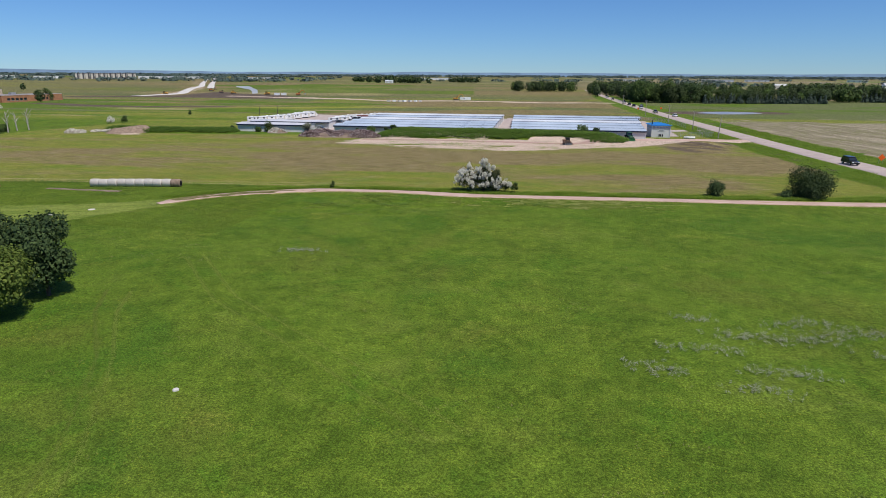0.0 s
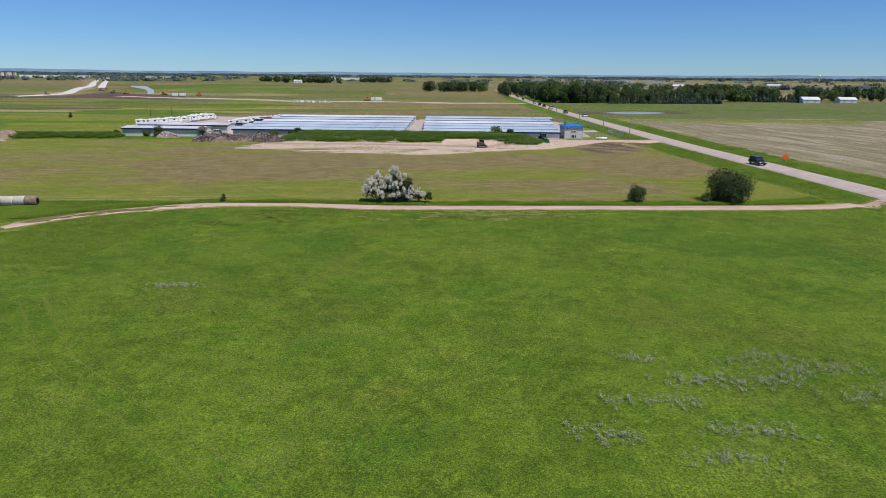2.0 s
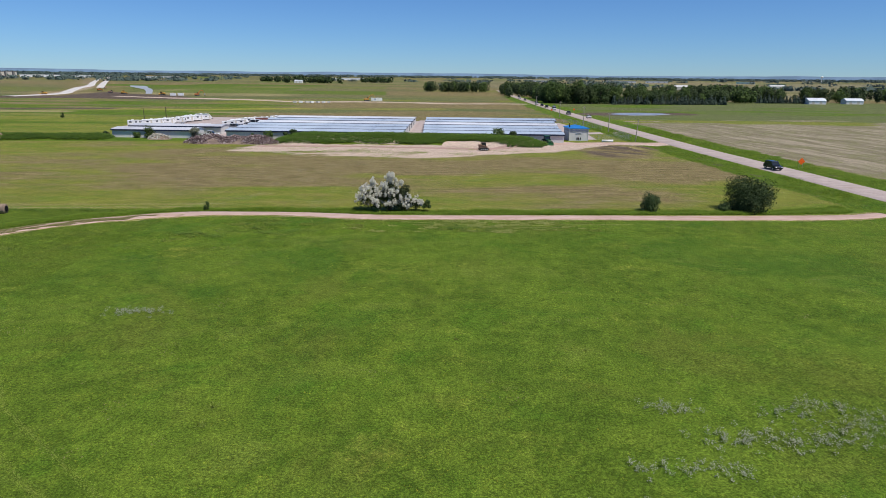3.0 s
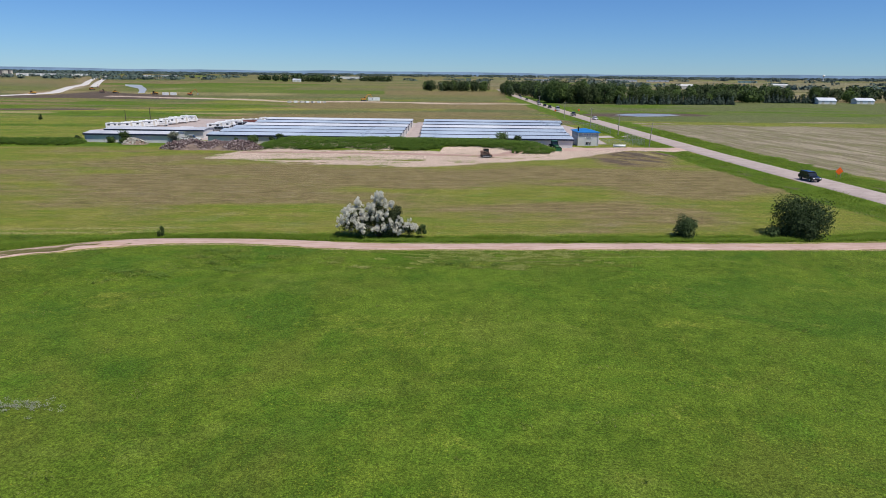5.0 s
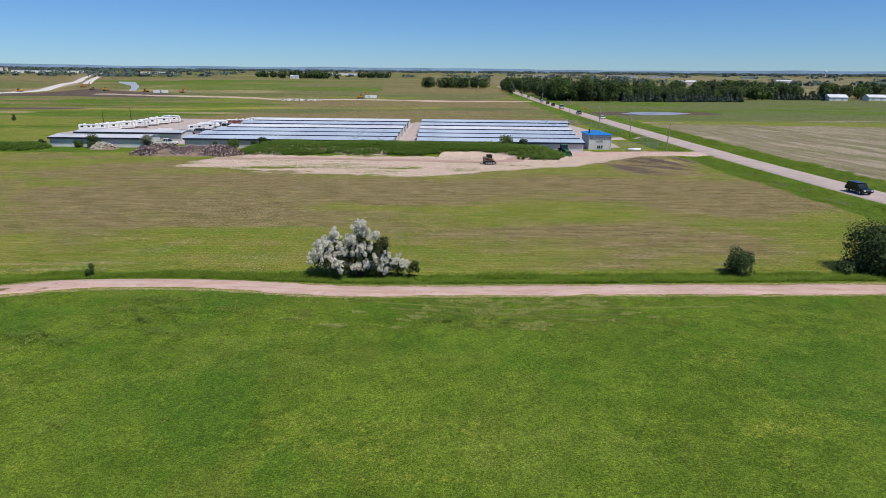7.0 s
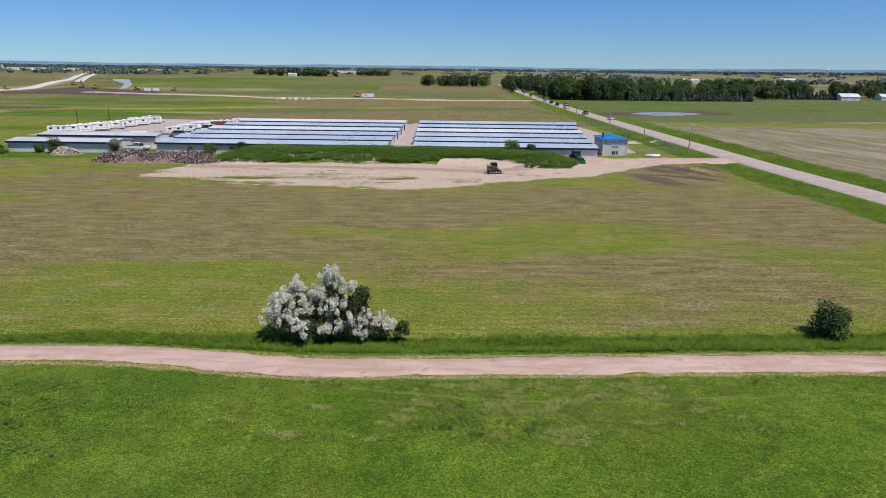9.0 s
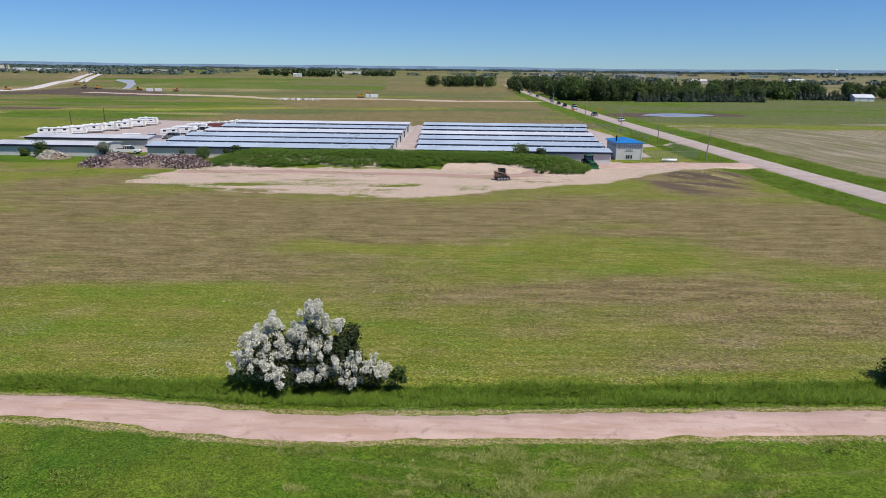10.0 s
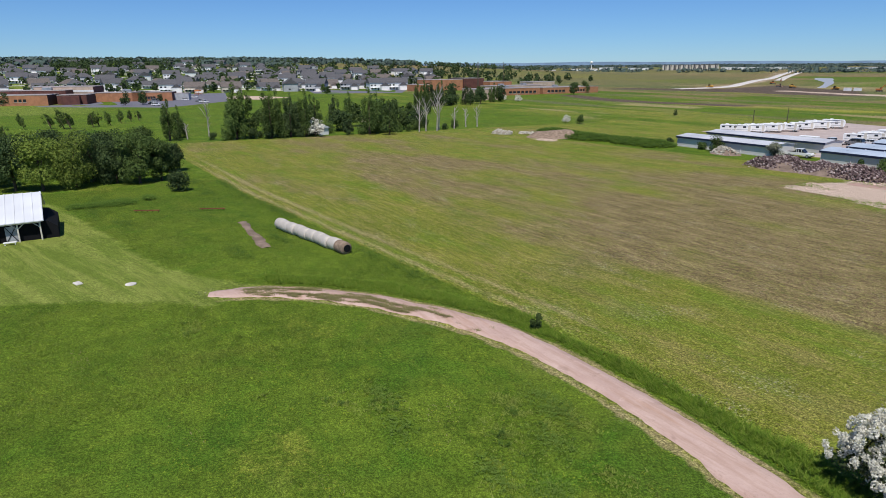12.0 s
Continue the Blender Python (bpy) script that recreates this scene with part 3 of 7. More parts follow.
def build_ground():
    gx, gy = axis_steps(-105, 84, 0.8, -4700, 4700, 1.045), axis_steps(4, 206, 0.8, -900, 4800, 1.034)
    x, y = np.meshgrid(gx, gy)
    z = height(x, y)
    nx, ny = len(gx), len(gy)
    i = (np.arange(ny - 1)[:, None] * nx + np.arange(nx - 1)[None, :]).ravel()
    faces = np.stack([i, i + 1, i + nx + 1, i + nx], 1).ravel()
    me = raw_mesh("ground", np.stack([x, y, z], 2).reshape(-1, 3), faces, 4, M["ground"])
    me.polygons.foreach_set("use_smooth", np.ones((nx - 1) * (ny - 1), bool))

    edge = np.interp(x, [p[0] for p in FIELD_EDGE], [p[1] for p in FIELD_EDGE])
    d_road, d_drive = line_distance(x, y, ROAD), line_distance(x, y, DRIVE)
    road_x = np.interp(y, [p[1] for p in ROAD], [p[0] for p in ROAD])
    west = x < road_x
    soft = lambda d, w=1.0: np.clip(0.5 + d / w, 0, 1)  # noqa: E731

    lush = np.where(west, soft(edge - y, 1.0), 0.0)
    lush = np.maximum(lush, soft(5.2 + 6 * (fbm(x / 7, y / 7, 45, 3) - 0.5) - np.abs(d_road - 8.2), 4.0) * step(900, 500, y))
    lush = np.maximum(lush, soft(9.3 - line_distance(x, y, BERM), 2))
    lush = np.maximum(lush, soft(7 - line_distance(x, y, BANK + [(-96, 192.5), (-75, 196)]), 2))
    lush = np.maximum(lush, np.clip(0.45 + (fbm(x / 40, y / 14, 65, 3) - 0.5) * 1.3, 0, 1) * step(-75, -95, x) * step(204, 225, y) * step(330, 250, y))
    lush = np.maximum(lush, np.clip(0.52 + (fbm(x / 50, y / 16, 67, 3) - 0.5) * 1.3, 0, 1) * step(-230, -260, x) * step(60, 100, y) * step(420, 380, y))
    lush = np.maximum(lush, 0.8 * step(-183, -188, x - 0.10 * (y - 104)) * step(300, 200, y) * step(-150, -100, y))
    lush = np.maximum(lush, (~west) * step(300, 330, y) * step(600, 560, y) * np.clip(0.33 + (fbm(x / 60, y / 18, 47, 3) - 0.5) * 1.2, 0, 1))
    lush = np.where(d_drive < 2.3, np.minimum(lush, soft(d_drive - 1.9, 1.5)), lush)

    field = west * step(0, 3, y - edge) * step(206, 196, y)
    band = np.exp(-((y - (141 + 0.10 * x)) / 15) ** 2) * (0.55 + 0.35 * step(-120, -40, x))
    patch = 0.30 * np.exp(-((x + 34) / 24) ** 2 - ((y - 124) / 12) ** 2) + 0.75 * np.exp(-((x - 44) / 8) ** 2 - ((y - 172) / 12) ** 2)
    patch = patch + 0.30 * np.exp(-((x - 35) / 14) ** 2 - ((y - 128) / 8) ** 2) + 0.35 * np.exp(-((x + 70) / 30) ** 2 - ((y - 160) / 14) ** 2)
    streak = fbm((x + 0.7 * y) / 26, (y - 0.08 * x) / 7, 21, 4)
    blot = fbm((x + 0.45 * y) / 19, (y - 0.25 * x) / 11, 23, 4)
    brown = field * np.clip(0.22 + 0.18 * step(-45, 45, x + 30 * (fbm(x / 20, y / 12, 83, 3) - 0.5)) * step(160, 105, y) + band * 0.55 + patch * 0.7 + (streak - 0.5) * 0.9 + (blot - 0.5) * 0.9, 0, 1)
    far = west * step(282, 292, y)
    brown = np.maximum(brown, far * (0.30 + 0.65 * np.exp(-((y - 316) / 24) ** 2) * step(-125, -95, x) + 0.60 * np.exp(-((y - 450) / 34) ** 2) * step(-130, -70, x) + 0.25 * np.exp(-((y - 440) / 45) ** 2)
                                     + (fbm(x / 90, y / 22, 31, 4) - 0.5) * 1.6))
    brown = np.maximum(brown, 0.40 * (~west) * step(600, 700, y) * fbm(x / 300, y / 120, 37, 3) * 2)

    haul = line_distance(x, y, [(-360, 560), (-392, 640), (-480, 830), (-580, 1010), (-830, 1430), (-1180, 2010)])
    brown = np.maximum(brown, 1.0 * (y > 520) * soft(34 + 16 * (fbm(x / 30, y / 30, 63, 3) - 0.5) - haul, 12))
    graded = [(-430, 520), (-352, 552), (-361, 592), (-380, 680), (-343, 632), (-264, 588), (-222, 510), (-260, 498), (-301, 509), (-420, 492)]
    dark = far * soft(6 + inside(x, y, graded) + 16 * (fbm(x / 20, y / 20, 77, 3) - 0.5), 12) * 1.0
    dark = np.maximum(dark, 1.2 * np.exp(-(line_distance(x, y, [(-345, 372), (-300, 352), (-262, 346), (-226, 352), (-205, 356)]) / (6 + 5 * fbm(x / 18, y / 18, 89, 2))) ** 2))
    lush = np.maximum(lush, far * np.clip(0.62 + (fbm(x / 60, y / 12, 93, 4) - 0.5) * 2.4, 0, 1) * step(-70, -130, x) * step(520, 440, y) * 0.8)
    heaps = np.exp(-((x - 45) / 12) ** 2 - ((y - 175 - 0.5 * (x - 45)) / 12) ** 2)
    dark = np.maximum(dark, 1.25 * heaps * np.clip(4.5 * fbm((x * 0.75 + y) / 3.2, (x - 0.75 * y) / 16, 25, 4) - 1.6, 0, 1))
    # rank dark growth along the roadside ditch
    dark = np.maximum(dark, 0.55 * step(0.50, 0.66, fbm(x / 3.5, y / 6, 137, 4)) * np.exp(-((d_road - 8.6) / 2.6) ** 2) * step(420, 300, y))
    olive = 0.75 * step(0.40, 0.62, fbm(x / 9, y / 16, 139, 3)) * np.exp(-((d_road - 9.5) / 4.5) ** 2)
    dark = np.maximum(dark, (~west) * soft(9 - line_distance(x, y, [(78, 362), (100, 368), (122, 372)]) + 5, 6) * 0.9)

    sand = soft(inside(x, y, SAND_PATCH) + 5 * (fbm(x / 6, y / 3, 55, 3) - 0.5), 5.0)
    grow = fbm(x / 14, y / 2.6, 41, 4)
    sand = sand - np.where((y < 175) & (x < 20), step(0.60, 0.70, grow) * 0.5, 0)
    sand = sand - 0.5 * soft(1.2 + 6.0 * (fbm(x / 4, y / 1.3, 59, 4) - 0.5) - line_distance(x, y, WEEDY), 1.2)
    sand = np.maximum(sand, 0.85 * far * soft(10 + 16 * (fbm(x / 30, y / 12, 57, 3) - 0.5) - line_distance(x, y, [(-300, 556), (-231, 528), (-182, 518), (-138, 492), (-105, 488), (-75, 500), (-8, 482), (40, 490)]), 8))
    brown = np.maximum(brown, 0.9 * far * soft(inside(x, y, [(-487, 1003), (-339, 939), (-266, 743), (-200, 640), (-250, 620), (-315, 657), (-400, 820)]) + 30 * (fbm(x / 50, y / 30, 78, 3) - 0.5), 24))
    sand = np.maximum(sand, 0.8 * soft(9 - line_distance(x, y, [(-383, 560), (-410, 640), (-500, 830), (-600, 1010), (-850, 1430), (-1200, 2010)]), 14) * far)
    sand = np.maximum(sand, soft(2.6 + 1.5 * (fbm(x / 3, y / 3, 43, 3) - 0.5) - line_distance(x, y, CUT), 1.5))
    sand = np.maximum(sand, 0.9 * np.exp(-((x + 228) / 9) ** 2 - ((y - 163) / 7) ** 2))
    sand = np.maximum(sand, 0.8 * np.exp(-((x + 139) / 6) ** 2 - ((y - 177) / 4) ** 2))
    sand = np.maximum(sand, np.where(x < 20, soft(2.0 - line_distance(x, y, [(-52, 186), (-40, 189), (-20, 187)]), 3), 0))

    tan = west * np.maximum(np.exp(-((y - edge - 1.0) / 0.7) ** 2), 0.95 * np.exp(-((y - edge - 3.1) / 0.8) ** 2)) * step(-24, -42, x) * (0.45 + 0.55 * fbm(x / 9, y / 3, 69, 3)) * step(-190, -120, x)
    tan = np.maximum(tan, np.exp(-((d_drive - 2.05) / 0.95) ** 2) * (0.55 + 0.6 * fbm(x / 3, y / 3, 79, 3)))
    tan = np.maximum(tan, np.exp(-((y - 84.5) / 1.6) ** 2 - ((x - 6) / 8) ** 2) * 0.75)
    tan = np.maximum(tan, west * soft(inside(x, y, [(-74, 158), (-44, 152), (-12, 148), (12, 156), (30, 168), (54, 188), (36, 184), (0, 170), (-50, 170)]), 6) * 0.35)
    tan = np.maximum(tan, far * np.exp(-(line_distance(x, y, [(-300, 326), (-200, 328), (-120, 332)]) / 14) ** 2) * (0.35 + 0.9 * fbm(x / 60, y / 10, 51, 3)))
    tan = np.maximum(tan, west * np.exp(-(line_distance(x, y, [(-255, 262), (-205, 262), (-186, 236), (-182, 200)]) / 6) ** 2) * 0.8)
    tan = np.maximum(tan, far * 0.75 * np.exp(-(line_distance(x, y, [(-300, 640), (-380, 900), (-270, 820), (-200, 640)]) / 45) ** 2))
    # worn grass inside the drive's bend, and bleached drifts in the pasture
    tan = np.maximum(tan, np.exp(-((d_drive - 2.9) / 1.3) ** 2) * (y < 90) * step(-24, -34, x) * 0.55 * fbm(x / 2.5, y / 2.5, 85, 3) * 2)
    tan = np.maximum(tan, 0.9 * heaps * np.clip(4.5 * fbm((x * 0.75 + y) / 2.6, (x - 0.75 * y) / 12, 26, 4) - 2.2, 0, 1))
    mown = soft(inside(x, y, LAWN), 2.5)
    bright = fbm(x / 24, y / 6.5, 27, 4)
    mown = np.maximum(mown, field * np.clip(1 - band * 1.5, 0, 1) * np.clip(1 - patch * 1.6, 0, 1) * step(0.46, 0.72, bright) * 0.30)
    mown = np.maximum(mown, 0.55 * step(-330, -350, x) * step(100, 60, y))
    east = (~west) * soft(d_road - 14 - 5 * (fbm(x / 8, y / 8, 49, 3) - 0.5), 5) * step(318, 288, y - 0.10 * (x - 80) + 110 * (fbm(x / 45, y / 14, 53, 4) - 0.5))
    east = np.maximum(east, 0.55 * (~west) * step(560, 620, y) * fbm(x / 240, y / 90, 61, 2) * 1.6)
    yellow = far * np.clip(1.3 * np.exp(-(line_distance(x, y, [(-230, 352), (-160, 354), (-98, 383), (-20, 395)]) / 13) ** 2) * fbm(x / 40, y / 10, 71, 3) * 1.3, 0, 1)
    olive = np.maximum(olive, far * np.clip(0.62 + (fbm(x / 70, y / 16, 73, 4) - 0.5) * 2.2, 0, 1) * step(600, 540, y))
    olive = np.maximum(olive, (~west) * step(296, 330, y) * 0.9)
    olive = np.maximum(olive, (y > 560) * (0.70 + (fbm(x / 160, y / 60, 75, 3) - 0.5) * 1.4))
    clump = fbm(x / 9, y / 5, 81, 4)
    yellow = np.maximum(yellow, lush * step(0.60, 0.76, clump) * 0.32)
    for px, py, sx, sy, amount in ((-30, 69, 6, 3.5, 0.62), (-26.5, 78.5, 5, 2.5, 0.62), (-29, 68, 4, 2, 0.55), (18, 66, 5, 1.6, 0.60), (30, 66, 4, 1.2, 0.55), (-37.5, 80.5, 4, 1.4, 0.5), (-33, 80.5, 3, 1.2, 0.5),
                                   (2, 81.5, 6, 1.6, 0.70), (10, 84.6, 7, 1.2, 0.75), (0, 66, 3, 2, 0.4), (-31, 27, 1.6, 1.0, 0.6), (-31, 18, 1.0, 1.0, 0.6), (-2, 44, 6, 2, 0.4), (14, 52, 7, 2.4, 0.42), (28, 44, 6, 2, 0.4)):
        yellow = np.maximum(yellow, 0.62 * amount * np.exp(-((x - px) / sx) ** 2 - ((y - py) / sy) ** 2) * (0.1 + 1.6 * fbm(x / 2.2, y / 1.4, 87, 3)))
    # patchwork of far fields
    dist = np.hypot(x, y)
    cx, cy = np.floor((x + 0.12 * y) / 260 + 0.5 * np.floor(y / 170)), np.floor(y / 170)
    pick = lattice(cx, cy, 3)
    out = step(560, 620, y) * step(300, 420, dist)
    fine_row = 0.75 + 0.5 * lattice(cx + 7, cy, 4)
    lush = np.maximum(lush, out * (pick > 0.76) * 0.50 * fine_row)
    brown = np.where(out > 0.5, np.maximum(np.where((pick > 0.3) & (pick < 0.55), 0.62, 0.40), 1.0 * soft(34 - haul, 12)), brown)
    tan = np.maximum(tan, out * (pick < 0.10) * 0.5)
    hedge = np.minimum(np.abs((y / 170) % 1 - 0.5), 1) > 0.488
    dark = np.maximum(dark, out * hedge * 0.45)

    for name, chan in (("zone_a", (lush, brown, sand)), ("zone_b", (tan, mown, east)), ("zone_c", (dark, yellow, olive))):
        a = me.attributes.new(name, "FLOAT_COLOR", "POINT")
        rgba = np.ones((ny, nx, 4), np.float32)
        for c, w in enumerate(chan):
            rgba[..., c] = np.clip(w, 0, 1)
        a.data.foreach_set("color", rgba.ravel())
    return tagged(new("ground", me), "grass pasture, stubble field and meadows reaching the horizon", "ground", "", "structure")


ground = build_ground()


def strip(name, pts, half, lift, mat, label, category, every=1.0, ragged=0.0, crown=0.0, seed=1, taper=False):
    """A road laid on the ground: a band of five points across with its own thickness."""
    ps = [Vector((*p, 0)) for p in pts]
    dense = []
    for i in range(len(ps) - 1):
        p0, p1, p2, p3 = ps[max(i - 1, 0)], ps[i], ps[i + 1], ps[min(i + 2, len(ps) - 1)]
        n = max(2, int((p2 - p1).length / every))
        for k in range(n):
            t = k / n
            dense.append(0.5 * ((2 * p1) + (p2 - p0) * t + (2 * p0 - 5 * p1 + 4 * p2 - p3) * t * t + (3 * p1 - 3 * p2 + p3 - p0) * t ** 3))
    dense.append(ps[-1])
    g = Geo()
    cols = (-1.0, -0.93, -0.45, 0.0, 0.45, 0.93, 1.0)
    rnd = random.Random(seed)
    verts, wob = [], [0.0, 0.0]
    for i, p in enumerate(dense):
        d = (dense[min(i + 1, len(dense) - 1)] - dense[max(i - 1, 0)]).normalized()
        side = Vector((d.y, -d.x, 0))
        wob = [0.75 * w + rnd.uniform(-1, 1) * ragged for w in wob]
        h = half * (min(1, 0.45 + i / 9) if taper else 1)
        for c in cols:
            q = p + side * (c * (h + (wob[0] if c < 0 else wob[1])))
            z = float(height(np.array(q.x), np.array(q.y)))
            verts.append((q.x, q.y, z + (-0.05 if abs(c) == 1 else lift + crown * (1 - abs(c)))))
    n = len(cols)
    faces = [(i * n + k, i * n + k + 1, (i + 1) * n + k + 1, (i + 1) * n + k) for i in range(len(dense) - 1) for k in range(n - 1)]
    g.add(verts, faces)
    ob = solid(name, g, mat, label, category, None, "", "structure", True)
    return ob


driveway = strip("driveway", DRIVE, 1.35, 0.05, M["pink_gravel"], "pinkish crushed-rock farm drive between grass verges", "driveway", 0.5, 0.13, 0.03, 3, True)
road = strip("road", ROAD, 3.8, 0.10, M["asphalt"], "pale two-lane country road with gravel shoulders", "road", 3.0, 0.05, 0.06, 4)
yard_lane = strip("yard_lane", [(-15.2, 203), (-15.4, 225), (-16, 262), (-16.5, 290)], 2.9, 0.05, M["grey_gravel"], "pinkish gravel lane between storage rows", "lane", 2.0, 0.1)
yard_entry = strip("yard_entry", [(40, 231), (48, 233), (56, 237), (63, 241)], 3.2, 0.05, M["grey_gravel"], "gravel entrance into the storage yard", "lane", 2.0, 0.1)


def pad(name, outline, lift, mat, label, category):
    """A flat sheet on the ground, with its edges sunk."""
    n = len(outline)
    cx, cy = sum(p[0] for p in outline) / n, sum(p[1] for p in outline) / n
    top = [(x, y, float(height(np.array(x), np.array(y))) + lift) for x, y in outline]
    low = [(cx + (x - cx) * 1.01, cy + (y - cy) * 1.01, float(height(np.array(x), np.array(y))) - 0.1) for x, y in outline]
    g = Geo().add(top + low, [tuple(range(n))] + [(i, n + i, n + (i + 1) % n, (i + 1) % n) for i in range(n)])
    return solid(name, g, mat, label, category, None, "", "structure")


pad("storage_yard", [(-130, 232), (-122, 297), (-88, 292), (-74, 288), (43, 284), (46, 262), (44, 209), (35, 206.5), (-74, 206), (-81, 203), (-83, 225)], 0.04,
    M["grey_gravel"], "pale pinkish gravel yard round the storage rows", "yard")
strip("entry_lane", [(20, 190.5), (30, 193.0), (40, 195.5), (50, 197.3), (60, 198.4), (67, 199.5)], 3.0, 0.05, M["pink_gravel"], "pinkish gravel lane from the road to the yard", "lane", 1.5, 0.18, 0.03, 9)


strip("haul_track", [(-57, 176.5), (-48, 177.6), (-36, 178.4), (-22, 178.2), (-8, 177.4), (4, 176.6), (13, 179.5), (20, 184.5), (26, 189.5)], 1.7, 0.05, M["pink_soil"], "reddish wheel track through pale sandy ground", "track", 0.9, 0.22, 0.03, 12)


def z_at(x, y):
    return float(height(np.array(float(x)), np.array(float(y))))


def on_ground(x, y, turn=0.0, sink=0.0):
    return pose(x, y, z_at(x, y) - sink, 0, 0, turn)


# ---- storage yard ----
EAVE, RISE, DEEP = 2.55, 0.45, 7.6


def storage_row(x0, x1, y0, roof, doors=True, label=""):
    """A long low building of storage units, front to the south, with a shallow gable roof."""
    t = thing("storage_building", label, "storage building", pose(x0, y0, 0), "storage rows")
    L = x1 - x0
    part("wall", Geo().prism([(0, -0.2), (0, EAVE - 0.02), (DEEP / 2, EAVE + RISE - 0.03), (DEEP, EAVE - 0.02), (DEEP, -0.2)], "x", 0, L), M["wall_grey"], t, "light grey ribbed metal wall")
    o, th = 0.35, 0.07
    slope = RISE / (DEEP / 2)
    g = Geo().prism([(-o, EAVE - o * slope), (DEEP / 2, EAVE + RISE), (DEEP + o, EAVE - o * slope), (DEEP + o, EAVE - o * slope + th), (DEEP / 2, EAVE + RISE + th), (-o, EAVE - o * slope + th)], "x", -0.3, L + 0.3)
    r = part("roof", g, roof, t)
    ribs = Geo()
    for i in range(int(L / 1.5) + 1):
        x = min(i * 1.5, L - 0.05)
        for ya, yb in ((-o, DEEP / 2), (DEEP / 2, DEEP + o)):
            za, zb = (EAVE - o * slope if abs(y - DEEP / 2) > 0.1 else EAVE + RISE for y in (ya, yb))
            ribs.add([(x - 0.03, ya, za + th), (x + 0.03, ya, za + th), (x + 0.03, yb, zb + th), (x - 0.03, yb, zb + th),
                      (x - 0.03, ya, za + th + 0.04), (x + 0.03, ya, za + th + 0.04), (x + 0.03, yb, zb + th + 0.04), (x - 0.03, yb, zb + th + 0.04)],
                     [(4, 5, 6, 7), (0, 1, 5, 4), (1, 2, 6, 5), (3, 7, 6, 2), (0, 4, 7, 3)])
    part("roof_seams", ribs, roof, r, "", kind="stuff")
    part("fascia", Geo().box(L / 2, -o - 0.03, EAVE - 0.42, L + 0.6, 0.06, 0.44), M["navy"], t, "dark navy eave trim")
    part("gutter", Geo().box(L / 2, DEEP + o + 0.04, EAVE - 0.22, L + 0.6, 0.08, 0.2), M["white"], t)
    for x in (-0.06, L + 0.06):
        part("end_trim", Geo().prism([(0, EAVE - 0.25), (DEEP / 2, EAVE + RISE - 0.22), (DEEP, EAVE - 0.25), (DEEP, EAVE - 0.08), (DEEP / 2, EAVE + RISE - 0.06), (0, EAVE - 0.08)], "x", x - 0.05, x + 0.05), M["white"], t)
    if doors:
        n = int(L / 3.6)
        w = L / n
        dm = mesh_of("rollup_door", door_geo(w - 0.16), M["navy"])
        pm = mesh_of("pilaster", Geo().box(0, -0.10, 0, 0.14, 0.16, EAVE - 0.75), M["navy"])
        tick = mesh_of("bracket", Geo().box(0, -0.40, EAVE - 0.52, 0.30, 0.06, 0.34), M["white"])
        for i in range(n):
            d = new("rollup_door", dm)
            d.parent, d.location = t, ((i + 0.5) * w, -0.04, 0)
        for i in range(n + 1):
            d = new("pilaster", pm)
            d.parent, d.location = t, (min(max(i * w, 0.22), L - 0.22), 0, 0)
            d = new("bracket", tick)
            d.parent, d.location = t, (min(max(i * w, 0.22), L - 0.22), -0.03, 0)
    else:
        part("base_rail", Geo().box(L / 2, -0.05, 0.0, L, 0.08, 0.25), M["wall_grey"], t)
        for i in range(1, int(L / 6)):
            part("downpipe", Geo().box(i * 6.0, -0.06, 0, 0.09, 0.1, EAVE - 0.4), M["wall_grey"], t)
    return t


def door_geo(w):
    g = Geo()
    for k in range(5):
        g.box(0, -0.01 * (k % 2), k * 0.42, w, 0.06, 0.41)
    return g


ROWS_Y = (196.6, 208.3, 220.2, 233.4, 247.6, 262.5)
for i, y in enumerate(ROWS_Y):
    white = i in (3, 5)
    what = "low storage row with %s metal roof" % ("white" if white else "pale blue")
    storage_row(-73.5 - 0.6 * i, -18.2 - 0.3 * i, y, M["roof_white" if white else "roof_blue"], i > 0, what + (", plain rear wall" if i == 0 else " and navy roll-up doors"))
    storage_row(-11.6 - 0.6 * i, (31.6, 32.4, 33.2, 34.6, 35.6, 38.2)[i], y, M["roof_blue" if i != 3 else "roof_white"], i > 0, what + (", plain rear wall" if i == 0 else " and navy roll-up doors"))
storage_row(-109.2, -83.2, 195.5, M["roof_grey"], False, "low storage row with a pale roof beside the spoil heap")
storage_row(-111.5, -80.5, 210.5, M["roof_grey"], False, "low storage row with a pale grey roof behind the front row")


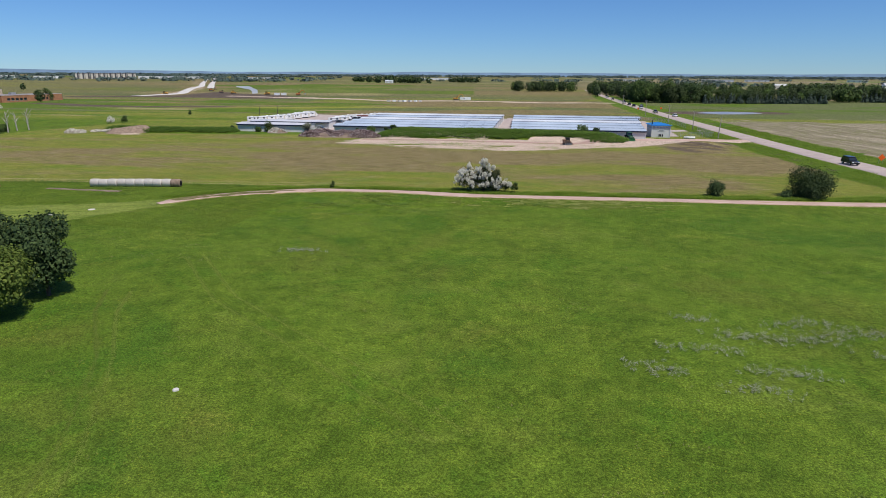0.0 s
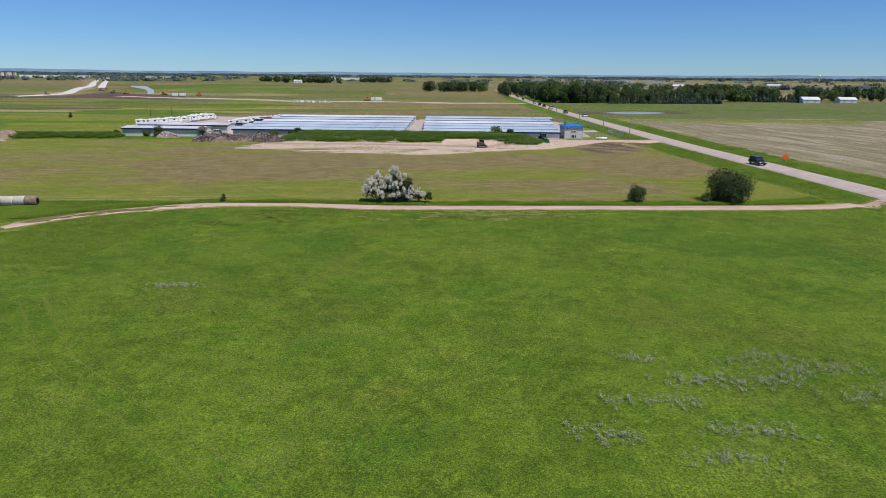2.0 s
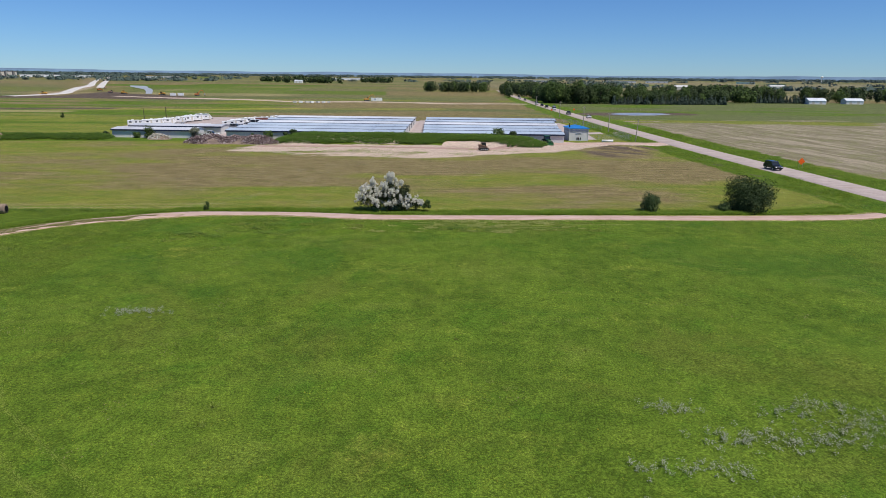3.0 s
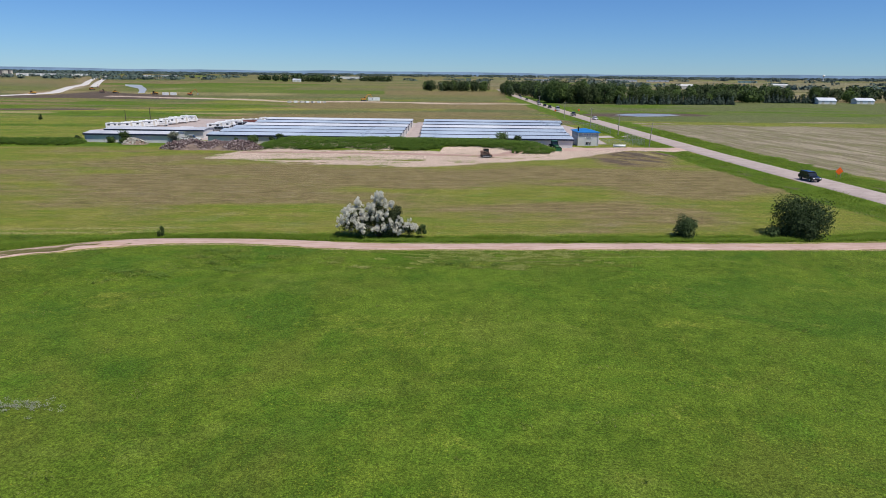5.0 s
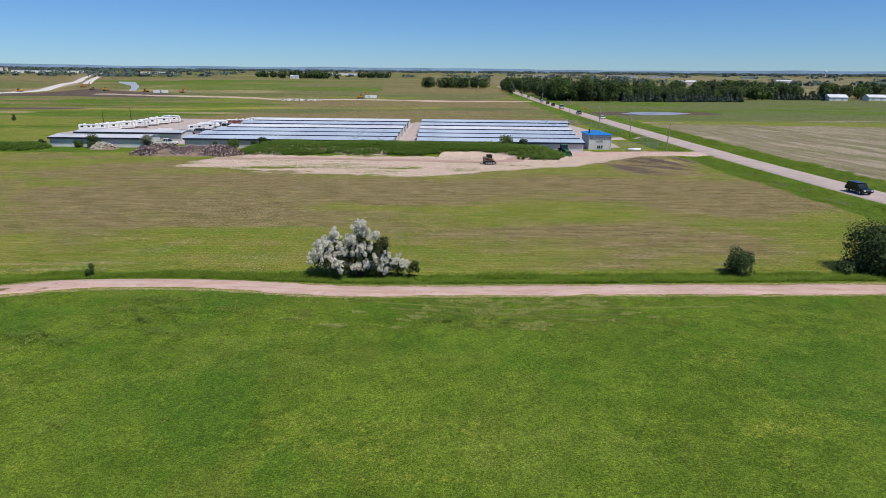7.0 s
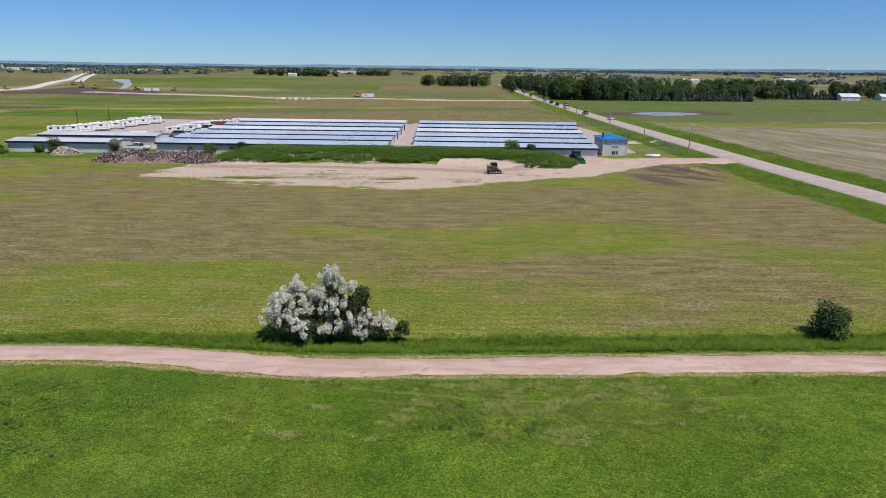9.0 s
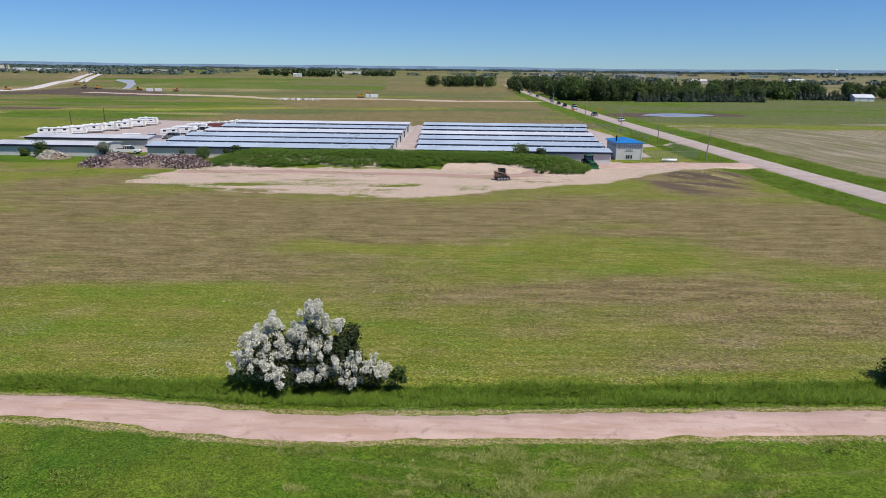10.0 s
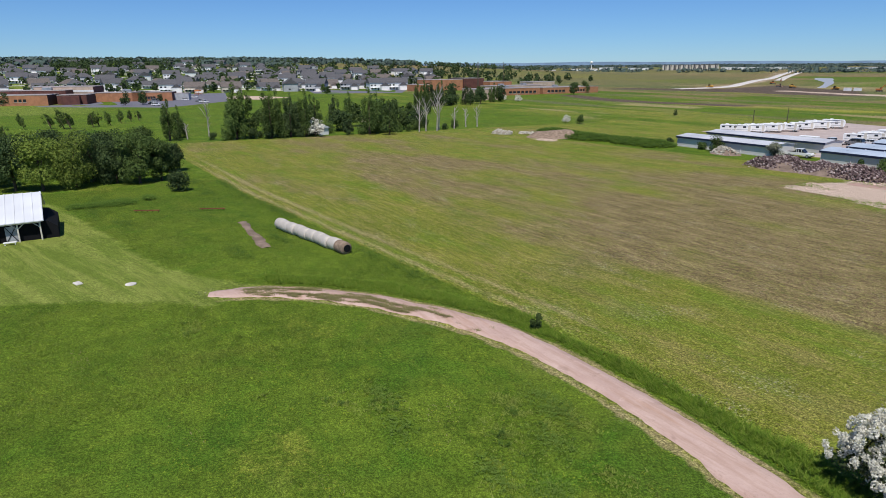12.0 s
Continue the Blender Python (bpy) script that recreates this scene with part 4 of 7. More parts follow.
def office():
    t = thing("site_office", "grey two-storey office with a bright blue hipped metal roof", "office building", pose(34.4, 203.4, 0, 0, 0, 3))
    W, D, H = 5.9, 8.5, 3.9
    part("wall", Geo().box(W / 2, D / 2, -0.1, W, D, H + 0.1), M["wall_grey"], t, "light grey ribbed wall")
    o = 0.45
    g = Geo().add([(-o, -o, H - 0.05), (W + o, -o, H - 0.05), (W + o, D + o, H - 0.05), (-o, D + o, H - 0.05), (-o, -o, H + 0.1), (W + o, -o, H + 0.1), (W + o, D + o, H + 0.1), (-o, D + o, H + 0.1),
                   (W / 2, W / 2, H + 0.85), (W / 2, D - W / 2 + 0.6, H + 0.85)],
                  [(0, 3, 2, 1), (0, 1, 5, 4), (1, 2, 6, 5), (2, 3, 7, 6), (3, 0, 4, 7), (4, 5, 8), (5, 6, 9, 8), (6, 7, 9), (7, 4, 8, 9)])
    part("roof", g, M["blue_roof"], t, "bright blue standing-seam roof")
    for x0, x1, y0, y1 in ((-0.03, W + 0.03, -0.03, 0.0), (W, W + 0.03, 0, D), (-0.03, 0, 0, D)):
        part("cladding_band", Geo().box((x0 + x1) / 2, (y0 + y1) / 2, H - 1.05, max(x1 - x0, 0.04), max(y1 - y0, 0.04), 1.0), M["grey_siding"], t, "slate-grey band under the eaves")
    sign = part("sign_board", Geo().box(W * 0.52, -0.06, H - 0.95, 4.3, 0.05, 0.75), M["wall_grey"], t)
    for i in range(9):
        part("letter_bar", Geo().box(W * 0.52 - 1.9 + i * 0.48, -0.10, H - 0.86 + (0.06 if i % 3 else 0), 0.34, 0.03, 0.50 if i % 4 else 0.36), M["light_text"], sign)
    small = part("small_sign", Geo().box(W * 0.5, -0.06, H - 1.75, 1.9, 0.05, 0.42), M["white"], t, "white panel with dark bars")
    for i in range(5):
        part("letter_bar", Geo().box(W * 0.5 - 0.64 + i * 0.32, -0.10, H - 1.65, 0.22, 0.03, 0.22), M["black"], small)
    for x in (0.42, 0.5, 0.60):
        part("window", Geo().box(W * x, -0.04, 0.35, 0.34, 0.06, 0.75), M["glass"], t)
    part("corner_trim", Geo().box(0.0, -0.02, 0, 0.22, 0.16, H), M["wall_grey"], t)
    part("corner_trim", Geo().box(W, -0.02, 0, 0.22, 0.16, H), M["wall_grey"], t)
    part("chimney_pipe", Geo().tube([(0.3, 2.0, H - 0.2), (0.3, 2.0, H + 1.5)], 0.16, 8), M["black"], t)


office()


# ---- poles, fences, signs ----
def utility_pole(x, y, h, mat, label, arm=True, lean=0.0):
    t = thing("utility_pole", label, "utility pole", on_ground(x, y), "roadside poles")
    part("pole", Geo().tube([(0, 0, -0.4), (lean * 0.5, 0, h * 0.5), (lean, 0, h)], [0.17, 0.14, 0.10], 8), mat, t)
    if arm:
        part("crossarm", Geo().box(lean, 0, h - 0.55, 1.3, 0.10, 0.12), mat, t)
        for dx in (-0.55, 0.0, 0.55):
            part("insulator", Geo().tube([(lean + dx, 0, h - 0.43), (lean + dx, 0, h - 0.25)], [0.05, 0.07], 6), M["steel"], t)


utility_pole(56.1, 206.3, 7.2, M["pole_wood"], "pale weathered roadside pole with a short crossarm", False, 0.5)
utility_pole(56.0, 244.6, 7.4, M["pole_wood"], "pale weathered roadside pole with a short crossarm", True)
utility_pole(51.3, 271.2, 8.0, M["pole_wood"], "pale weathered roadside pole with a short crossarm", True)
utility_pole(50.0, 330.0, 8.0, M["pole_wood"], "pale weathered roadside pole with a short crossarm", True)
utility_pole(48.0, 420.0, 8.0, M["pole_wood"], "pale weathered roadside pole with a short crossarm", True)
for x, y in ((-132.7, 262.3), (-133.1, 282.8)):
    utility_pole(x, y, 5.3, M["pole_dark"], "thin dark pole behind parked trailers", False)


def chain_fence(pts, h=1.8):
    t = thing("chain_link_fence", "galvanised chain-link fence with steel posts round the yard", "fence", None, "yard fences")
    for (ax, ay), (bx, by) in zip(pts[:-1], pts[1:]):
        L = math.hypot(bx - ax, by - ay)
        n = max(1, int(L / 3.0))
        ang = math.degrees(math.atan2(by - ay, bx - ax))
        for i in range(n + 1):
            x, y = ax + (bx - ax) * i / n, ay + (by - ay) * i / n
            part("post", Geo().tube([(x, y, -0.2), (x, y, h + 0.05)], 0.04, 6), M["steel"], t)
        part("top_rail", Geo().box((ax + bx) / 2, (ay + by) / 2, h - 0.03, L, 0.06, 0.06, ang), M["steel"], t)
        g = Geo()
        ux, uy = (bx - ax) / L, (by - ay) / L
        m = int(L / 0.22)
        for i in range(m):
            s = i * 0.22
            for sg in (1, -1):
                s1 = s + sg * h * 0.5
                if 0 <= s1 <= L:
                    px, py, qx, qy = ax + ux * s, ay + uy * s, ax + ux * s1, ay + uy * s1
                    g.add([(px, py, 0.05), (px + ux * 0.02, py + uy * 0.02, 0.05), (qx + ux * 0.02, qy + uy * 0.02, h), (qx, qy, h)], [(0, 1, 2, 3)])
        part("mesh", g, M["steel"], t, "", kind="stuff")


chain_fence([(40.6, 206.0), (54.6, 206.1), (54.2, 228)])
chain_fence([(53.6, 246), (52.6, 262), (47.5, 282), (40, 290)])


def roadside_sign(x, y, turn):
    t = thing("road_work_sign", "blank fluorescent orange diamond sign on two posts", "road sign", on_ground(x, y, turn))
    for dx in (-0.45, 0.45):
        part("post", Geo().tube([(dx, 0, -0.3), (dx, 0, 2.1)], 0.05, 6), M["pole_wood"], t)
    part("panel", Geo().prism([(-0.85, 1.65), (0, 0.80 + 0.1), (0.85, 1.65), (0, 2.55)], "y", -0.09, -0.05), M["orange"], t)


roadside_sign(79.3, 149.5, 6)
for x, y in ((60.5, 372.0), (47.0, 368.0)):
    t = thing("traffic_board", "small orange road-work board on a stand", "road sign", on_ground(x + 4, y, 5), "road-work boards")
    part("post", Geo().tube([(0, 0, -0.2), (0, 0, 2.2)], 0.06, 6), M["pole_wood"], t)
    part("panel", Geo().box(0, -0.08, 1.5, 0.9, 0.05, 0.9), M["orange"], t)

t = thing("culvert_pipe", "white plastic culvert pipe lying on the verge", "pipe", on_ground(46.1, 201.6, 4))
pipe = Geo()
for r0, r1 in ((0.36, 0.36),):
    pipe.tube([(-1.7, 0, 0.34), (1.7, 0, 0.34)], r0, 12)
part("pipe", pipe, M["white"], t, smooth=True)
for x in (-1.7, 0, 1.7):
    part("collar", Geo().tube([(x - 0.06, 0, 0.34), (x + 0.06, 0, 0.34)], 0.40, 12), M["white"], t)


# ---- vehicles ----
def wheel(parent, x, y, r=0.34, w=0.24, rim=True):
    g = Geo().tube([(x, y - w / 2, r), (x, y - w * 0.42, r), (x, y + w * 0.42, r), (x, y + w / 2, r)], [r * 0.86, r, r, r * 0.86], 14)
    wh = part("wheel", g, M["rubber"], parent)
    if rim:
        part("rim", Geo().tube([(x, y - w / 2 - 0.01, r), (x, y + w / 2 + 0.01, r)], r * 0.58, 10), M["steel"], wh)


def profile_body(g, outline, half, inset, steps=((0.0, 1.0),)):
    """A side outline of (x, z) drawn across with its flanks drawn in."""
    n = len(outline)
    ys = [-half, -half + inset, half - inset, half]
    sc = [0.94, 1.0, 1.0, 0.94]
    zc = sum(p[1] for p in outline) / n
    verts = [(x, y, zc + (z - zc) * s) for y, s in zip(ys, sc) for x, z in outline]
    faces = [tuple(range(n)), tuple(range(4 * n - 1, 3 * n - 1, -1))]
    for k in range(3):
        faces += [(k * n + (i + 1) % n, k * n + i, (k + 1) * n + i, (k + 1) * n + (i + 1) % n) for i in range(n)]
    return g.add(verts, faces)


CAR_SIDES = {
    "suv": ([(-2.35, 0.45), (-2.38, 0.95), (-2.25, 1.12), (0.75, 1.10), (1.0, 1.06), (2.2, 0.92), (2.38, 0.75), (2.38, 0.40)],
            [(-2.2, 1.10), (-2.02, 1.72), (-1.8, 1.80), (0.15, 1.78), (0.5, 1.66), (1.15, 1.06)]),
    "car": ([(-2.2, 0.40), (-2.25, 0.82), (-2.1, 0.98), (0.9, 0.94), (2.0, 0.80), (2.22, 0.62), (2.22, 0.34)],
            [(-1.9, 0.96), (-1.2, 1.40), (-0.9, 1.45), (0.2, 1.45), (1.0, 0.92)]),
    "pickup": ([(-2.75, 0.55), (-2.78, 1.12), (-0.8, 1.14), (1.2, 1.12), (2.5, 1.02), (2.7, 0.85), (2.7, 0.50)],
               [(-0.82, 1.12), (-0.7, 1.78), (-0.4, 1.86), (0.6, 1.84), (1.35, 1.10)]),
    "van": ([(-2.7, 0.45), (-2.75, 1.3), (-2.7, 1.4), (1.6, 1.4), (2.4, 1.1), (2.6, 0.9), (2.6, 0.4)],
            [(-2.7, 1.38), (-2.6, 2.3), (-2.4, 2.4), (1.0, 2.36), (1.7, 1.4)]),
}


def car(kind, paint, x, y, turn, label, category="car"):
    t = thing({"suv": "suv", "car": "car", "pickup": "pickup_truck", "van": "van"}[kind], label, category, on_ground(x, y, turn, -0.14 if abs(x - 65) < 12 else -0.04))
    low, top = CAR_SIDES[kind]
    body = part("body", profile_body(Geo(), low, 0.92, 0.12), paint, t)
    cab = part("cabin", profile_body(Geo(), top, 0.84, 0.16), M["glass"], t, "dark window glass")
    roof = [(x0, z) for x0, z in top if z > top[0][1] + (max(z for _, z in top) - top[0][1]) * 0.75]
    rx0, rx1, rz = min(p[0] for p in roof), max(p[0] for p in roof), max(p[1] for p in roof)
    part("roof", Geo().box((rx0 + rx1) / 2, 0, rz - 0.03, rx1 - rx0 + 0.1, 1.45, 0.07, 0, 0.05), paint, cab)
    for px in (top[0][0] + 0.35, (rx0 + rx1) / 2, rx1 - 0.05):
        part("pillar", Geo().box(px, 0, top[0][1] - 0.02, 0.09, 1.69, rz - top[0][1] - 0.08), paint, cab)
    front, back = low[-1][0], low[0][0]
    for s in (-1, 1):
        part("headlight", Geo().box(front - 0.04, s * 0.66, 0.66, 0.12, 0.34, 0.16, 0, 0.03), M["white"], t)
        part("tail_light", Geo().box(back + 0.02, s * 0.72, 0.78, 0.10, 0.22, 0.20), M["car_red"], t)
    part("bumper", Geo().box(front - 0.02, 0, 0.38, 0.2, 1.7, 0.2, 0, 0.04), M["black"], t)
    part("bumper", Geo().box(back + 0.02, 0, 0.42, 0.2, 1.7, 0.2, 0, 0.04), M["black"], t)
    if kind == "pickup":
        part("bed_floor", Geo().box(-1.78, 0, 1.10, 1.75, 1.4, 0.06), M["black"], t)
    for wx in (back + 0.85, front - 0.85):
        for s in (-1, 1):
            wheel(t, wx, s * 0.82, 0.36 if kind != "car" else 0.32)
    return t


car("suv", M["car_dark"], 69.6, 142.6, -85, "dark blue sport-utility vehicle on the country road")
car("car", M["car_white"], 63.2, 321.0, -87, "white saloon car on the country road")
car("pickup", M["car_grey"], 58.2, 352.0, 92, "grey pickup truck on the country road", "pickup truck")
car("van", M["car_white"], 56.4, 398.0, 92, "white van on the country road", "van")
car("suv", M["car_dark"], 55.8, 428.0, 92, "dark vehicle waiting on the far road")
for i, (y, paint) in enumerate(((421, "car_grey"), (452, "car_dark"), (480, "car_white"), (512, "car_dark"), (560, "car_grey"), (610, "car_white"), (660, "car_dark"))):
    car("suv" if i % 2 else "pickup", M[paint], float(np.interp(y, [p[1] for p in ROAD], [p[0] for p in ROAD])) + (-1.8 if i % 3 else 1.8), y, 91, "vehicle in the far queue on the country road", "car" if i % 2 else "pickup truck")
car("pickup", M["car_white"], -80.3, 200.8, 8, "white pickup parked beside a storage row", "pickup truck")


def travel_trailer(x, y, turn, L, label, dark=False, motor=False):
    t = thing("motorhome" if motor else "travel_trailer", label, "motorhome" if motor else "caravan", on_ground(x, y, turn, -0.05), "parked trailers")
    H = 2.05 + 0.45 * (abs(x * 7.3 + y * 3.1) % 1)
    side = [(-L / 2, 0.55), (-L / 2 - 0.05, H - 0.2), (-L / 2 + 0.25, H), (L / 2 - 0.5, H), (L / 2, H - 0.5), (L / 2 + 0.12, 1.2), (L / 2 - 0.25, 0.5)]
    part("body", profile_body(Geo(), side, 1.22, 0.10), M["tarp_red"] if dark else M["white"], t, "" if not dark else "red-brown tarpaulin cover")
    if not dark:
        for s in (-1, 1):
            part("stripe", Geo().box(-0.1, s * 1.215, 0.95, L * 0.85, 0.03, 0.16), M["grey_siding"], t)
            for wx in (-0.30, 0.14):
                part("window", Geo().box(wx * L, s * 1.215, 1.60, 0.8, 0.04, 0.48, 0, 0.02), M["glass"], t)
            part("entry_door", Geo().box(0.38 * L, s * 1.22, 0.7, 0.66, 0.03, 1.75), M["cream"], t)
        part("roof_unit", Geo().box(-0.1 * L, 0, H - 0.02, 0.9, 0.7, 0.28, 0, 0.08), M["white"], t)
        part("roof_vent", Geo().box(0.22 * L, 0.2, H - 0.02, 0.4, 0.4, 0.14, 0, 0.03), M["cream"], t)
        part("awning_roll", Geo().tube([(-0.35 * L, -1.24, H - 0.12), (0.3 * L, -1.24, H - 0.12)], 0.08, 8), M["grey_siding"], t)
    if motor:
        part("windscreen", Geo().box(L / 2 + 0.02, 0, 1.35, 0.10, 2.0, 0.75), M["glass"], t)
    else:
        part("hitch", Geo().tube([(L / 2 - 0.3, 0, 0.5), (L / 2 + 1.0, 0, 0.45)], 0.06, 6), M["black"], t)
    axles = (-0.12 * L, -0.12 * L + 0.85) if not motor else (-0.3 * L, 0.33 * L)
    for wx in axles:
        for s in (-1, 1):
            wheel(t, wx, s * 1.05, 0.36)


rnd = random.Random(5)
for i, (x, y, L) in enumerate(((-123, 235.5, 4.6), (-120, 237.5, 5.6), (-118, 240.5, 6.6), (-120, 244, 6.0), (-116.5, 246, 7.0), (-117.5, 250, 6.4), (-115, 253, 7.0), (-117.5, 257, 6.4), (-114.5, 260, 6.6), (-116.5, 264, 6.2), (-113.5, 267, 6.8), (-116, 271, 6.6), (-112.5, 274, 6.4), (-114.5, 278, 6.4))):
    travel_trailer(x, y, 28 + rnd.uniform(-16, 16), L, "white caravan with dark windows parked in the storage yard", False, i % 4 == 2)
for i, (x, y, L) in enumerate(((-88, 239, 5.5), (-86.5, 244, 6.4), (-88, 249, 6.6), (-86.5, 254, 6.6), (-83.0, 261, 6.0), (-88, 259, 6.6), (-86.5, 266, 6.6), (-82, 268, 6.0), (-79.5, 272, 5.6))):
    travel_trailer(x, y, 24 + rnd.uniform(-18, 18), L, "red-brown covered camper among white caravans" if i == 4 else "white caravan with dark windows parked in the storage yard", i == 4, i == 3)
for i, (x, y) in enumerate(((-88.6, 229.0), (-85.0, 232.5), (-83.5, 236.5), (-82.0, 241.0), (-81.5, 246.5))):
    car(("pickup", "suv", "car", "pickup", "van")[i], M[("car_white", "car_grey", "car_white", "car_white", "car_white")[i]], x, y, 175 + 6 * i, "vehicle stored among the caravans in the gravel yard", "car")

t = thing("cargo_trailer", "white boxy cargo trailer parked in the yard", "trailer", on_ground(-91.5, 223.6, 4))
part("body", Geo().box(0, 0, 0.5, 4.2, 2.1, 1.9, 0, 0.08), M["white"], t)
part("rear_door", Geo().box(-2.12, 0, 0.6, 0.04, 1.9, 1.65), M["cream"], t)
for s in (-1, 1):
    wheel(t, 0.1, s * 1.0, 0.32)


# ---- machines ----
def track_set(parent, L, W, gauge, h):
    for s in (-1, 1):
        g = Geo().prism([(-L / 2, h * 0.5), (-L / 2 + h * 0.35, h), (L / 2 - h * 0.35, h), (L / 2, h * 0.5), (L / 2 - h * 0.4, 0), (-L / 2 + h * 0.4, 0)], "y", s * gauge - W / 2, s * gauge + W / 2)
        tr = part("track", g, M["rubber"], parent)
        for k in range(4):
            part("roller", Geo().tube([(-L / 2 + (k + 0.8) * L / 4.6, s * gauge - W / 2 - 0.03, h * 0.45), (-L / 2 + (k + 0.8) * L / 4.6, s * gauge + W / 2 + 0.03, h * 0.45)], h * 0.26, 8), M["steel"], tr)


def compact_loader(x, y, turn):
    t = thing("compact_track_loader", "dusty compact track loader standing on bare ground", "track loader", on_ground(x, y, turn, -0.02))
    track_set(t, 2.6, 0.45, 0.8, 0.75)
    part("chassis", Geo().box(-0.15, 0, 0.45, 2.3, 1.15, 0.75, 0, 0.1), M["machine_tan"], t)
    part("engine_cover", Geo().box(-1.0, 0, 1.15, 0.8, 1.1, 0.55, 0, 0.12), M["machine_tan"], t)
    cab = part("cab", Geo().prism([(-0.6, 1.15), (-0.55, 2.05), (0.45, 2.05), (0.6, 1.15)], "y", -0.52, 0.52), M["glass"], t, "dark glazed cab")
    part("cab_roof", Geo().box(-0.05, 0, 2.03, 1.25, 1.15, 0.09, 0, 0.03), M["black"], cab)
    for px in (-0.56, 0.5):
        for s in (-1, 1):
            part("cab_post", Geo().box(px, s * 0.52, 1.12, 0.09, 0.09, 0.95), M["black"], cab)
    for s in (-1, 1):
        part("lift_arm", Geo().tube([(-1.2, s * 0.66, 1.6), (0.3, s * 0.68, 1.25), (1.3, s * 0.66, 0.35)], 0.10, 6), M["machine_tan"], t)
    part("bucket", Geo().prism([(1.2, 0.05), (1.25, 0.65), (1.4, 0.70), (1.36, 0.2), (2.0, 0.06), (2.0, 0.02)], "y", -0.92, 0.92), M["machine_tan"], t)


compact_loader(6.2, 173.2, 12)


def farm_tractor(x, y, turn):
    t = thing("farm_tractor", "dark green farm tractor with a glazed cab parked on gravel", "tractor", on_ground(x, y, turn, -0.02))
    part("bonnet", Geo().prism([(0.2, 0.9), (0.2, 1.55), (1.9, 1.38), (2.05, 1.1), (2.0, 0.75)], "y", -0.42, 0.42), M["tractor_green"], t)
    part("chassis", Geo().box(0.4, 0, 0.55, 3.0, 0.5, 0.45, 0, 0.06), M["black"], t)
    cab = part("cab", Geo().prism([(-1.15, 1.1), (-1.05, 2.45), (0.15, 2.45), (0.4, 1.1)], "y", -0.75, 0.75), M["glass"], t, "dark glazed cab")
    part("cab_roof", Geo().box(-0.45, 0, 2.43, 1.6, 1.7, 0.16, 0, 0.06), M["tractor_green"], cab)
    for px in (-1.1, 0.25):
        for s in (-1, 1):
            part("cab_post", Geo().box(px, s * 0.74, 1.1, 0.09, 0.09, 1.36), M["tractor_green"], cab)
    for s in (-1, 1):
        part("fender", Geo().box(-0.75, s * 1.0, 1.35, 1.3, 0.5, 0.1, 0, 0.03), M["tractor_green"], t)
        wheel(t, -0.75, s * 1.0, 0.82, 0.5)
        wheel(t, 1.5, s * 0.85, 0.55, 0.36)
        part("loader_arm", Geo().tube([(0.1, s * 0.55, 1.5), (1.8, s * 0.55, 1.25), (2.5, s * 0.55, 0.5)], 0.09, 6), M["tractor_green"], t)
    part("exhaust", Geo().tube([(0.9, 0.3, 1.4), (0.9, 0.3, 2.4)], 0.06, 6), M["black"], t)
    part("bucket", Geo().prism([(2.4, 0.1), (2.45, 0.8), (2.6, 0.85), (2.6, 0.3), (3.2, 0.1), (3.2, 0.05)], "y", -1.0, 1.0), M["tractor_green"], t)


farm_tractor(25.8, 191.0, -76)


def excavator(x, y, turn, paint, boom=True, label="orange tracked excavator on bare construction ground"):
    t = thing("excavator" if boom else "bulldozer", label, "excavator" if boom else "bulldozer", on_ground(x, y, turn, -0.02), "construction machines")
    track_set(t, 4.4, 0.6, 1.2, 0.95)
    part("upper_body", Geo().box(-0.6, 0, 1.0, 3.4, 2.5, 1.2, 0, 0.15), paint, t)
    part("counterweight", Geo().box(-2.2, 0, 1.05, 0.7, 2.4, 1.0, 0, 0.2), paint, t)
    cab = part("cab", Geo().box(0.75, 0.75, 1.2, 1.5, 1.0, 1.9, 0, 0.1), M["glass"], t)
    part("cab_roof", Geo().box(0.75, 0.75, 3.05, 1.6, 1.1, 0.1, 0, 0.03), paint, cab)
    if boom:
        part("boom", Geo().tube([(0.8, -0.3, 1.9), (2.6, -0.3, 4.6), (5.0, -0.3, 5.0)], [0.32, 0.36, 0.22], 6), paint, t)
        part("stick", Geo().tube([(4.6, -0.3, 5.3), (6.4, -0.3, 2.2)], [0.26, 0.18], 6), paint, t)
        part("bucket", Geo().prism([(5.9, 1.0), (6.3, 2.3), (6.9, 2.0), (7.0, 1.2), (6.5, 0.7)], "y", -0.95, 0.35), M["steel"], t)
    else:
        part("blade", Geo().prism([(2.9, 0.05), (2.7, 0.6), (2.95, 1.3), (3.1, 1.3), (2.95, 0.6), (3.15, 0.05)], "y", -1.9, 1.9), paint, t)


excavator(-249, 592, 30, M["machine_orange"])
excavator(-291, 611, 170, M["machine_yellow"], False, "yellow bulldozer on bare construction ground")
excavator(-77, 511, 20, M["machine_yellow"], True, "yellow tracked excavator beside a trench")
excavator(-424, 734, 60, M["machine_orange"], False, "orange bulldozer on bare construction ground")
excavator(-360, 643, 10, M["machine_tan"], False, "dusty bulldozer on bare construction ground")
excavator(-386, 578, 190, M["machine_yellow"], False, "yellow bulldozer on bare construction ground")
excavator(-455, 800, 120, M["machine_tan"], True, "dusty tracked excavator on bare construction ground")
excavator(-340, 631, 80, M["machine_yellow"], False, "yellow bulldozer beside the new road")
for i in range(7):
    solid("concrete_block", Geo().box(0, 0, 0, 2.6, 2.0, 1.3, 0, 0.08), M["white" if i % 2 else "concrete"], "pale precast concrete box lying on the ground", "concrete block", on_ground(-124 + i * 4.2, 468 + (i % 3), i * 17), "precast boxes")
